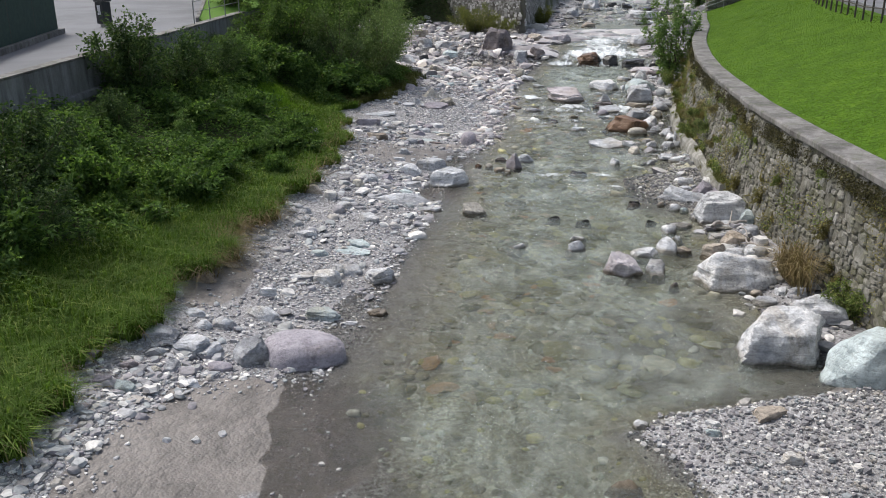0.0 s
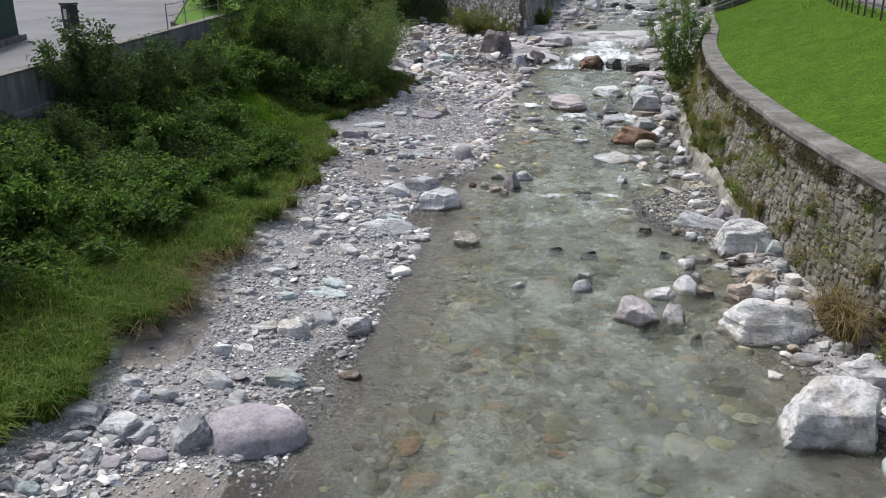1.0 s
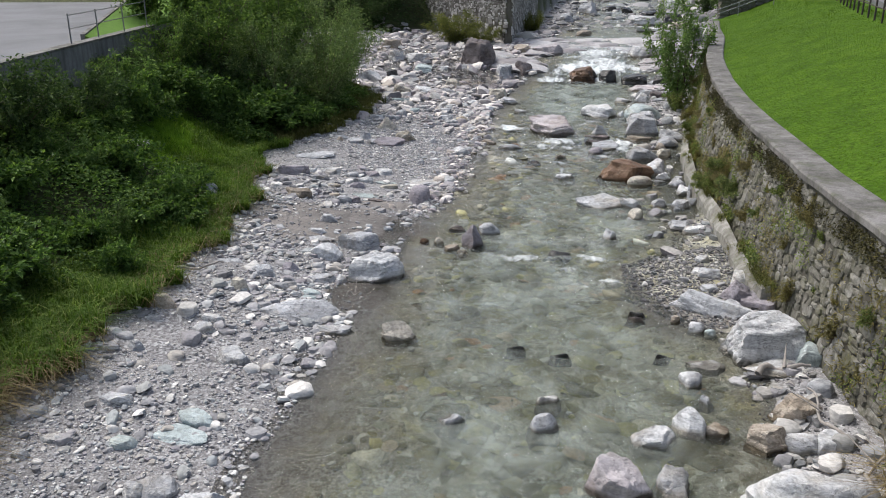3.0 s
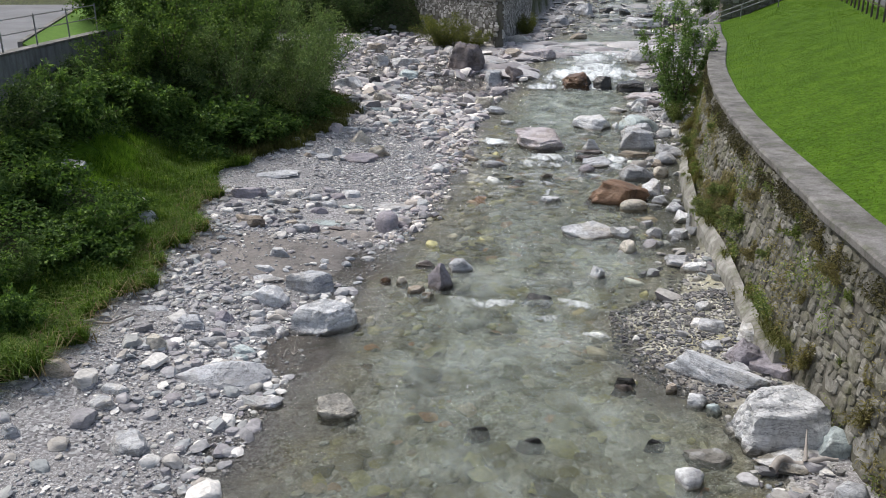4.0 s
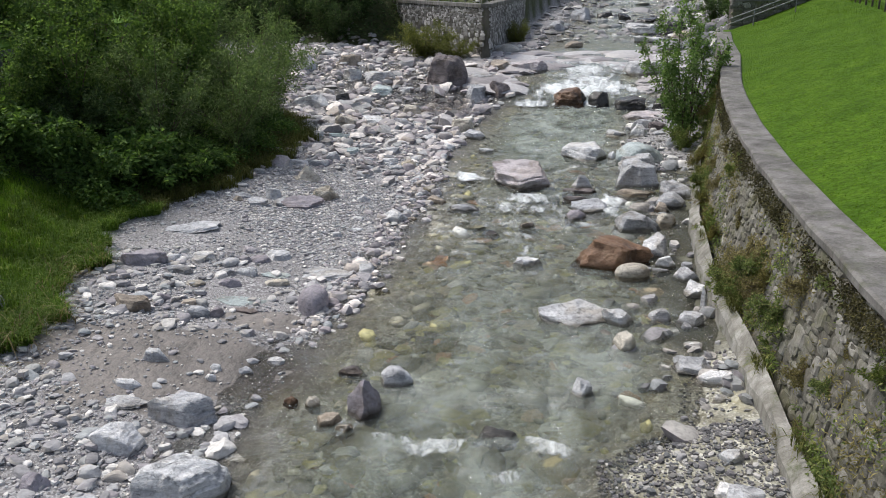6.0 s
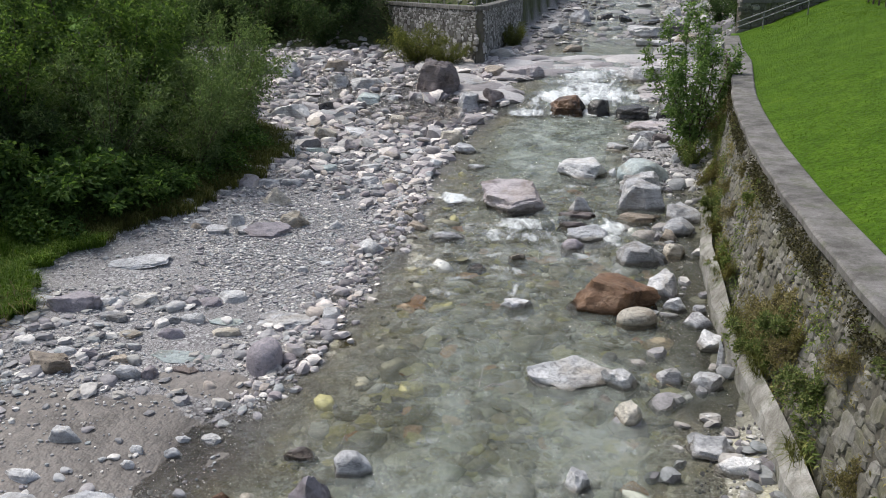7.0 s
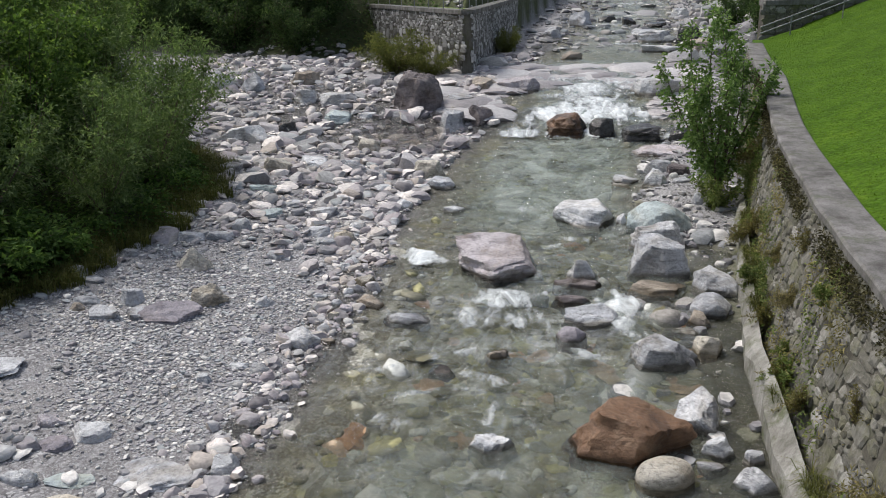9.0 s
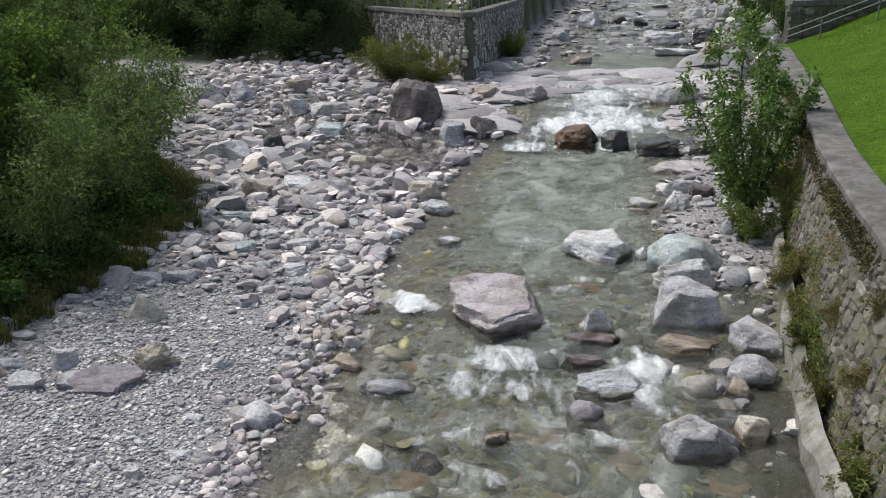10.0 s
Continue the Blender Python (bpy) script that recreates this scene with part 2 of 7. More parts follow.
def water_material():
    """Clear mountain water: a faint green tint let through, sky gloss by Fresnel, small waves, lacy foam on the riffles."""
    n = Nodes("water")
    p = n.place()
    n.tree.nodes.remove(n.shader)
    clear = n.add("ShaderNodeBsdfTransparent")
    deep = n.add("ShaderNodeAttribute", attribute="deep").outputs["Fac"]
    riffle = n.add("ShaderNodeAttribute", attribute="riffle").outputs["Fac"]
    n.link(n.ramp(deep, (0.0, (0.97, 0.96, 0.93)), (0.22, (0.88, 0.915, 0.855)), (0.5, (0.62, 0.74, 0.67))), clear.inputs["Color"])
    gloss = n.add("ShaderNodeBsdfGlossy")
    gloss.inputs["Roughness"].default_value = 0.09
    # Turbid body colour; in the paler stretches it also carries sky reflection.
    milk = n.add("ShaderNodeBsdfDiffuse")
    milk.inputs["Color"].default_value = (0.52, 0.58, 0.52, 1)
    body = n.add("ShaderNodeMixShader")
    cloud = n.math("MULTIPLY", n.math("MULTIPLY", deep, 0.75), n.ramp(n.noise(n.stretch(p, 1.0, 0.6, 1), 1.0, 7, 0.68, 0.9), (0.4, 0.35), (0.5, 1.0), (0.62, 2.0)))
    n.link(cloud, body.inputs[0])
    n.link(clear.outputs[0], body.inputs[1])
    n.link(milk.outputs[0], body.inputs[2])
    waves = n.noise(n.stretch(p, 1.3, 1.2, 1), 3.0, 5, 0.62, 0.8)
    nor = n.bump(waves, 0.8, 0.1)
    nor = n.bump(n.noise(n.stretch(p, 1.1, 1.7, 1), 9, 6, 0.7, 0.8), 1.0, 0.05, nor)
    n.link(nor, gloss.inputs["Normal"])
    fres = n.add("ShaderNodeFresnel")
    fres.inputs["IOR"].default_value = 1.5
    n.link(nor, fres.inputs["Normal"])
    mixed = n.add("ShaderNodeMixShader")
    n.link(fres.outputs[0], mixed.inputs[0])
    n.link(body.outputs[0], mixed.inputs[1])
    n.link(gloss.outputs[0], mixed.inputs[2])
    veil = n.noise(n.stretch(p, 1.5, 0.75, 1), 1.5, 8, 0.68, 0.7)
    veil = n.ramp(veil, (0.5, 0.0), (0.7, 0.6))
    lace = n.math("ABSOLUTE", n.math("SUBTRACT", n.noise(n.stretch(p, 1.0, 1.6, 1), 2.2, 6, 0.7, 0.5), 0.5))
    threads = n.math("MULTIPLY", n.ramp(lace, (0.0, 0.7), (0.02, 0.0)), n.ramp(n.noise(p, 6, 4, 0.7), (0.42, 0.0), (0.58, 1.0)))
    patch = n.ramp(n.noise(n.stretch(p, 0.8, 1.1, 1), 0.75, 4, 0.6, 0.4), (0.48, 0.0), (0.66, 1.0))
    white = n.math("MULTIPLY", n.math("MULTIPLY", n.math("MAXIMUM", veil, threads), patch), riffle)
    foam = n.add("ShaderNodeBsdfDiffuse")
    foam.inputs["Color"].default_value = (0.8, 0.83, 0.82, 1)
    topped = n.add("ShaderNodeMixShader")
    n.link(white, topped.inputs[0])
    n.link(mixed.outputs[0], topped.inputs[1])
    n.link(foam.outputs[0], topped.inputs[2])
    n.link(topped.outputs[0], n.out.inputs["Surface"])
    return n.mat


water_mat = water_material()


def foam_material():
    """White water: bubbles that thin out to clear water in streaks."""
    n = Nodes("foam")
    p = n.place()
    n.shader.inputs["Base Color"].default_value = (0.8, 0.84, 0.84, 1)
    n.shader.inputs["Roughness"].default_value = 0.5
    thick = n.add("ShaderNodeAttribute", attribute="thick").outputs["Fac"]
    lace = n.math("ADD", n.noise(n.stretch(p, 2.4, 0.9, 2.4), 1.3, 7, 0.62, 1.0), n.math("MULTIPLY", n.noise(p, 11, 6, 0.7, 0.8), 0.3))
    lace = n.math("MULTIPLY", n.math("SUBTRACT", lace, 0.65), 2.2)
    cover = n.math("ADD", n.math("ADD", lace, 0.62), thick)
    wide = n.add("ShaderNodeMapRange")
    wide.inputs["From Min"].default_value, wide.inputs["From Max"].default_value = 0.95, 1.85
    n.link(cover, wide.inputs["Value"])
    n.link(wide.outputs[0], n.shader.inputs["Alpha"])
    nor = n.bump(lace, 0.6, 0.05)
    n.link(nor, n.shader.inputs["Normal"])
    return n.mat


foam_mat = foam_material()


def concrete_material(name, light, dark, moss=0.0):
    n = Nodes(name)
    p = n.place()
    col = n.ramp(n.noise(p, 1.1, 8, 0.68, 0.4), (0.3, dark), (0.62, light))
    col = n.mix(1.0, col, n.ramp(n.noise(p, 40, 5, 0.7), (0.3, 0.72), (0.6, 1.05)), "MULTIPLY")
    streak = n.ramp(n.noise(n.stretch(p, 3, 3, 0.35), 1.6, 6, 0.65), (0.35, (0.5, 0.49, 0.45)), (0.58, (1, 1, 1)))
    col = n.mix(0.8, col, streak, "MULTIPLY")
    if moss:
        col = n.mix(n.ramp(n.noise(p, 2.3, 7, 0.7), (0.52, 0.0), (0.66, moss)), col, (0.075, 0.09, 0.03))
    nor = n.bump(n.noise(p, 60, 5, 0.7), 0.4, 0.008)
    nor = n.bump(n.noise(p, 5, 6, 0.7), 0.4, 0.03, nor)
    return n.finish(col, 0.85, nor)


coping_mat = concrete_material("coping_concrete", (0.27, 0.26, 0.25), (0.1, 0.095, 0.088), 0.45)
footing_mat = concrete_material("footing_concrete", (0.4, 0.39, 0.36), (0.17, 0.162, 0.138), 0.8)
mortar_mat = concrete_material("wall_mortar", (0.16, 0.15, 0.125), (0.08, 0.074, 0.058), 0.7)
parapet_mat = concrete_material("parapet_concrete", (0.272, 0.272, 0.276), (0.160, 0.160, 0.164), 0.160)


def asphalt_material():
    n = Nodes("road_asphalt")
    p = n.place()
    col = n.ramp(n.noise(p, 0.35, 6, 0.6, 0.4), (0.35, (0.14, 0.143, 0.152)), (0.6, (0.19, 0.194, 0.204)))
    col = n.mix(1.0, col, n.ramp(n.noise(p, 60, 3, 0.6), (0.3, 0.86), (0.6, 1.04)), "MULTIPLY")
    return n.finish(col, 0.85, n.bump(n.noise(p, 120, 3, 0.6), 0.2, 0.004))


road_mat = asphalt_material()


def wall_stone_material(name, by_object):
    n = Nodes(name)
    rnd = n.add("ShaderNodeObjectInfo").outputs["Random"] if by_object else n.add("ShaderNodeNewGeometry").outputs["Random Per Island"]
    p = n.place()
    col = n.ramp(rnd, (0.0, (0.085, 0.08, 0.065)), (0.2, (0.165, 0.158, 0.13)), (0.4, (0.115, 0.11, 0.092)), (0.55, (0.21, 0.205, 0.18)), (0.7, (0.14, 0.135, 0.115)), (0.88, (0.25, 0.243, 0.215)), (1.0, (0.38, 0.37, 0.34)))
    col = n.mix(1.0, col, n.ramp(n.noise(p, 14, 6, 0.7, 0.5), (0.3, 0.55), (0.55, 1.0), (0.8, 1.15)), "MULTIPLY")
    col = n.mix(n.ramp(n.noise(p, 1.6, 8, 0.72), (0.48, 0.0), (0.62, 0.7)), col, (0.13, 0.13, 0.06))
    col = n.mix(n.ramp(n.noise(p, 4.5, 6, 0.7, 0.5), (0.6, 0.0), (0.7, 0.5)), col, (0.42, 0.41, 0.38))
    smear = n.ramp(n.noise(n.stretch(p, 1, 1, 1.5), 1.1, 8, 0.7, 0.8), (0.45, 0.0), (0.58, 0.7))
    col = n.mix(smear, col, n.ramp(n.noise(p, 6, 7, 0.75, 0.4), (0.36, (0.075, 0.07, 0.05)), (0.5, (0.16, 0.152, 0.125)), (0.64, (0.34, 0.33, 0.3))))
    nor = n.bump(n.noise(p, 45, 5, 0.7), 0.5, 0.01)
    nor = n.bump(n.noise(p, 9, 5, 0.6), 0.5, 0.04, nor)
    return n.finish(col, 0.85, nor)


def garden_stone_material():
    n = Nodes("garden_stone")
    p = n.place()
    col = n.ramp(n.add("ShaderNodeNewGeometry").outputs["Random Per Island"], (0.0, (0.1, 0.095, 0.085)), (0.35, (0.2, 0.195, 0.185)), (0.7, (0.36, 0.355, 0.34)), (1.0, (0.55, 0.545, 0.53)))
    col = n.mix(1.0, col, n.ramp(n.noise(p, 11, 6, 0.7, 0.4), (0.3, 0.6), (0.6, 1.08)), "MULTIPLY")
    return n.finish(col, 0.85, n.bump(n.noise(p, 30, 5, 0.7), 0.5, 0.015))


garden_stones = garden_stone_material()
wall_stone_one = wall_stone_material("wall_stone", True)
wall_stone_all = wall_stone_material("wall_stones", False)


def leaf_material(name, dark, light, tip=None, through_light=0.35, gloss=0.12):
    n = Nodes(name)
    rnd = n.add("ShaderNodeNewGeometry").outputs["Random Per Island"]
    stops = [(0.0, dark), (0.75, light)] + ([(1.0, tip)] if tip else [])
    col = n.ramp(rnd, *stops)
    p = n.place()
    col = n.mix(1.0, col, n.ramp(n.noise(p, 1.1, 4, 0.6), (0.3, 0.68), (0.7, 1.2)), "MULTIPLY")
    n.finish(col, 0.6, None, gloss)
    glow = n.add("ShaderNodeBsdfTranslucent")
    n.link(n.mix(1.0, col, (1.1, 1.2, 0.6), "MULTIPLY"), glow.inputs["Color"])
    m = n.add("ShaderNodeMixShader")
    m.inputs[0].default_value = through_light
    n.link(n.shader.outputs[0], m.inputs[1])
    n.link(glow.outputs[0], m.inputs[2])
    n.link(m.outputs[0], n.out.inputs["Surface"])
    return n.mat


LEAF = {
    "willow": leaf_material("leaf_willow", (0.085, 0.13, 0.052), (0.17, 0.24, 0.1), (0.28, 0.35, 0.165), 0.4),
    "hazel": leaf_material("leaf_hazel", (0.055, 0.1, 0.032), (0.125, 0.2, 0.055), (0.235, 0.33, 0.095), 0.4),
    "elder": leaf_material("leaf_elder", (0.036, 0.064, 0.026), (0.078, 0.125, 0.049), (0.142, 0.199, 0.086)),
    "bramble": leaf_material("leaf_bramble", (0.05, 0.095, 0.028), (0.125, 0.215, 0.055), (0.24, 0.35, 0.1)),
    "ash": leaf_material("leaf_ash", (0.1, 0.17, 0.06), (0.2, 0.3, 0.105), (0.33, 0.43, 0.19), 0.45),
    "olive": leaf_material("leaf_olive", (0.085, 0.1, 0.03), (0.18, 0.195, 0.058), (0.29, 0.275, 0.095)),
    "wallplant": leaf_material("leaf_wall", (0.1, 0.14, 0.045), (0.2, 0.25, 0.085), (0.37, 0.37, 0.15), 0.4),
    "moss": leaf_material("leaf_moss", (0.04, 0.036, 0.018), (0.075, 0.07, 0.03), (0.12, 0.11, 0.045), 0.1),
}
GRASS = {
    "lawn": leaf_material("grass_lawn", (0.05, 0.102, 0.006), (0.088, 0.155, 0.008), (0.14, 0.21, 0.015), 0.4, 0.05),
    "bank": leaf_material("grass_bank", (0.06, 0.11, 0.016), (0.13, 0.22, 0.035), (0.26, 0.31, 0.09), 0.45),
    "moss": leaf_material("grass_moss", (0.07, 0.075, 0.025), (0.13, 0.14, 0.04), (0.2, 0.19, 0.07), 0.3),
    # Lawn green brightened so the clearing looks lit despite the shrubs' shade.
    "meadow": leaf_material("grass_nook_lit", (0.12, 0.23, 0.025), (0.2, 0.34, 0.045), (0.29, 0.42, 0.07), 0.5),
    "dry": leaf_material("grass_dry", (0.16, 0.12, 0.06), (0.26, 0.2, 0.11), (0.36, 0.3, 0.18), 0.3),
}


def plain_material(name, color, rough=0.6, metal=0.0, grain=30):
    n = Nodes(name)
    p = n.own()
    col = n.mix(1.0, color, n.ramp(n.noise(p, grain, 5, 0.65), (0.3, 0.75), (0.65, 1.1)), "MULTIPLY")
    n.shader.inputs["Metallic"].default_value = metal
    return n.finish(col, rough, n.bump(n.noise(p, grain * 2, 4, 0.6), 0.2, 0.004))


bark_mat = plain_material("bark", (0.13, 0.1, 0.075), 0.9)
drift_mat = plain_material("driftwood", (0.36, 0.33, 0.3), 0.85, grain=12)
steel_mat = plain_material("rail_steel", (0.28, 0.28, 0.28), 0.5, 0.7)
post_mat = plain_material("post_dark_wood", (0.07, 0.06, 0.05), 0.85)


# ---- the valley's profile: everything is laid out by y, the way upstream ----
def table(*pairs):
    ys = [p[0] for p in pairs]
    vs = [p[1] for p in pairs]
    return lambda y: np.interp(y, ys, vs)


water_z = table((-600, 0), (24, 0), (28, .04), (31, .09), (34, .2), (37, .34), (39, .36), (49.3, .36), (50.1, .7), (52, 1.1), (54.7, 1.45),
                (60, 1.78), (66, 1.84), (75, 2.3), (100, 3.4), (140, 5.2), (700, 26))
left_shore = table((-60, -8), (0, -1.6), (4, -.9), (6.3, -.75), (7.5, -1.2), (8.5, -1.6), (9.5, -1.6), (11, -1.4), (14, -1.2), (18, -1.0), (21, -.8), (24, -.45), (26, -.05),
                   (29, .3), (33, .6), (38, .8), (45, 1.3), (49, 2.0), (50.5, 2.6), (54, 2.2), (58, 2.4), (62, 4), (75, 6), (100, 9), (140, 14), (700, 60))
right_shore = table((-60, 4), (5, 4.0), (6.7, 3.55), (7.5, 3.25), (7.9, 2.9), (8.4, 3.4), (8.8, 4.5), (9.1, 5.6), (9.7, 6.2), (12, 5.9), (14, 5.7), (16, 5.9), (18, 6.1), (19.2, 5.3), (20, 4.6),
                    (22, 4.7), (23, 5.9), (25, 6.2), (26.5, 6.7), (28.5, 7.0), (31.5, 7.4), (34, 7.8), (36, 7.9), (37.5, 7.3), (40, 6.8), (44, 7.4), (48, 8.6), (52, 9.6),
                    (58, 10.5), (66, 12), (75, 13.5), (100, 17.5), (140, 24), (700, 80))
bank_line = table((-60, -8), (0, -6), (6, -4.8), (8, -5.0), (12, -4.8), (15, -4.9), (18, -4.5), (24, -4.7), (28, -5.6), (30, -6.3), (32, -5.4), (35, -4.6), (38, -4.1),
                  (41, -4.4), (43.5, -5.6), (47, -9), (52, -13), (60, -17), (70, -30), (700, -60))
bank_edge = lambda y: bank_line(y) + .22 * np.sin(2.1 * np.asarray(y)) + .16 * np.sin(5.3 * np.asarray(y) + 1) + .08 * np.sin(11.7 * np.asarray(y))
wall_foot = table((-60, 7.6), (8, 7.05), (12, 6.95), (15, 6.8), (20, 6.55), (22, 6.63), (25, 6.8), (28.5, 6.97), (31.5, 7.3), (34, 7.8), (36.5, 8.3), (40, 9.1), (44, 10.1), (48, 10.9),
                  (52, 11.8), (58, 12.6), (66, 13.4), (75, 15), (100, 19), (140, 26), (700, 84))
wall_top = table((-60, 7.8), (8, 7.2), (12, 7.1), (16, 7.0), (19.4, 7.02), (24.8, 7.36), (28, 7.65), (31.5, 8.05), (35, 8.6), (37.5, 9.05), (39.2, 9.43), (44, 10.55), (48, 11.2),
                 (52, 12.02), (58, 13.2), (66, 14.5), (75, 16.4), (100, 21), (140, 28), (700, 86))
coping_z = table((-60, 2.6), (28, 2.66), (36, 2.82), (44, 3.1), (52, 3.35), (60, 3.9), (75, 4.9), (100, 6.5), (140, 8), (700, 32))
bar_z = table((-60, .45), (24, .5), (34, .66), (44, .8), (50, 1.05), (60, 1.75), (75, 2.4), (700, 26))
road_z = lambda y: np.clip(2.62 + .043 * y, 2.2, 30)
far_bank = table((-60, 82), (-15, 67), (-8, 64), (-5.5, 66.4), (-4, 67), (.6, 60.2), (3.2, 78), (12, 140), (60, 700))


def smooth(a, b, v):
    u = np.clip((v - a) / (b - a), 0, 1)
    return u * u * (3 - 2 * u)


def ripple(x, y, s, seed=0.0):
    """A cheap rolling noise, about -1 to 1."""
    r = 0
    for k in range(5):
        a = 1.3 + 2.1 * k + seed
        f = s * (1 + .55 * k)
        r = r + np.sin(f * (x * np.cos(a) + y * np.sin(a)) + 3.1 * k + seed + 1.3 * np.sin(f * .6 * (y * np.cos(a) - x * np.sin(a)) + k)) / (1 + .5 * k)
    return r / 2.4


def ground_z(x, y):
    x, y = np.asarray(x, float), np.asarray(y, float)
    zw, xl, xr, xv, xf, xt, zc = (f(y) for f in (water_z, left_shore, right_shore, bank_edge, wall_foot, wall_top, coping_z))
    # channel bed between the shores
    u = np.clip((x - xl) / np.maximum(xr - xl, .1), 0, 1)
    depth = .17 * smooth(0, .42, u) * smooth(0, .3, 1 - u) * np.where(y < 49, 1, .5) + .02
    depth = depth - .035 * ripple(x, y, 1.1) * smooth(0, .2, u) * smooth(0, .2, 1 - u)
    z = zw - depth
    # right gravel between the water and the wall
    z = np.where(x > xr, zw - .02 + np.minimum(.14, .22 * (x - xr)) + .03 * ripple(x, y, 1.7, 4), z)
    # left gravel bar
    s = np.clip((xl - x) / np.maximum(xl - xv, .3), 0, 1)
    bar = zw - .02 + np.maximum(bar_z(y) - zw, .1) * s ** 1.15 + (.045 * ripple(x, y, 1.3, 2) + .05 * ripple(x, y, .5, 7) - .02) * smooth(0, .1, s)
    z = np.where(x < xl, bar, z)
    # overgrown left bank up to the road wall
    b = smooth(0, 1, (xv - x) / np.maximum(xv + 10.9, 1.5))
    bank = bar + (np.minimum(1.6 + .035 * y, 3.2) - bar_z(y)) * b + .12 * ripple(x, y, .8, 5) * smooth(0, .15, b)
    z = np.where(x < xv, bank, z)
    far = smooth(-.4, 5.0, y - far_bank(x)) * (x < 30)
    z = z + far * (3.0 + .02 * np.clip(y - 60, 0, 300)) * (x < left_shore(y))
    # behind the retaining wall: a sloping lawn and a terrace
    rise = np.clip(x - xt - .6, 0, 5.2)
    lawn = zc - .06 + .33 * rise - .012 * np.maximum(rise - 3.5, 0) ** 2 + .05 * ripple(x, y, .7, 9) * smooth(0, 1.5, rise)
    z = np.where(x > np.where(y < 53.2, xt + .22, xf), np.where(y < 53.2, lawn, z + (lawn - z) * smooth(0, 1, (x - xf) / (xt + 2.4 - xf))), z)
    return np.where((x < -11.1) & (y < 47), road_z(y) - .12, z)

# ---- mesh helpers ----
rng = np.random.default_rng(7)


def mesh_from(name, verts, faces, smooth_shade=True):
    """A mesh from arrays: verts (n, 3), faces (m, 3) or (m, 4)."""
    verts, faces = np.asarray(verts, np.float32), np.asarray(faces, np.int32)
    me = bpy.data.meshes.new(name)
    k = faces.shape[1]
    me.vertices.add(len(verts))
    me.vertices.foreach_set("co", verts.ravel())
    me.loops.add(faces.size)
    me.loops.foreach_set("vertex_index", faces.ravel())
    me.polygons.add(len(faces))
    me.polygons.foreach_set("loop_start", np.arange(0, faces.size, k, dtype=np.int32))
    me.polygons.foreach_set("use_smooth", np.full(len(faces), smooth_shade))
    me.update(calc_edges=True)
    me.validate()
    return me


def thing(name, me, material, label="", category="", group="", kind="", parent=None):
    ob = new(name, me)
    if material is not None and not me.materials:
        me.materials.append(material)
    if parent is not None:
        ob.parent = parent
    return tagged(ob, label, category, group, kind)


def part(name, bm, material, parent, label=""):
    me = bpy.data.meshes.new(name)
    bm.to_mesh(me)
    bm.free()
    ob = thing(name, me, material, label)
    ob.parent = parent
    return ob


def box(bm, x0, y0, z0, x1, y1, z1, bevel=0.0):
    got = bmesh.ops.create_cube(bm, size=1.0, matrix=Matrix.Translation(((x0 + x1) / 2, (y0 + y1) / 2, (z0 + z1) / 2)) @ Matrix.Diagonal((abs(x1 - x0), abs(y1 - y0), abs(z1 - z0), 1)))
    if bevel:
        edges = list({e for v in got["verts"] for e in v.link_edges})
        bmesh.ops.bevel(bm, geom=edges, offset=bevel, segments=2, affect="EDGES", profile=0.6)
    return bm


def rod(bm, a, b, r, r2=None, sides=8):
    a, b = Vector(a), Vector(b)
    d = b - a
    m = Matrix.Translation((a + b) / 2) @ d.to_track_quat("Z", "Y").to_matrix().to_4x4()
    bmesh.ops.create_cone(bm, cap_ends=True, segments=sides, radius1=r, radius2=r if r2 is None else r2, depth=d.length, matrix=m)
    return bm


def grid_faces(nx, ny):
    i = np.arange(nx * ny).reshape(ny, nx)
    return np.stack([i[:-1, :-1], i[:-1, 1:], i[1:, 1:], i[1:, :-1]], -1).reshape(-1, 4)


ICO = {}
for level in (1, 2, 3, 4, 5):
    b_ = bmesh.new()
    bmesh.ops.create_icosphere(b_, subdivisions=level, radius=1.0)
    b_.verts.ensure_lookup_table()
    ICO[level] = (np.array([v.co for v in b_.verts]), np.array([[v.index for v in f.verts] for f in b_.faces]))
    b_.free()


def lumps(v, seed, scale):
    """Smooth noise on points, vectorised."""
    r = np.random.default_rng(seed)
    out = np.zeros(len(v))
    for k in range(7):
        d = r.normal(size=3)
        d /= np.linalg.norm(d)
        f = scale * (1 + .7 * k)
        w = r.normal(size=3)
        out += np.sin(f * (v @ d) + r.uniform(0, 6.3) + 1.2 * np.sin(f * .7 * (v @ w) + k)) / (1 + .8 * k)
    return out / 2.5


def unit(n):
    n = np.asarray(n, float)
    return n / np.linalg.norm(n)


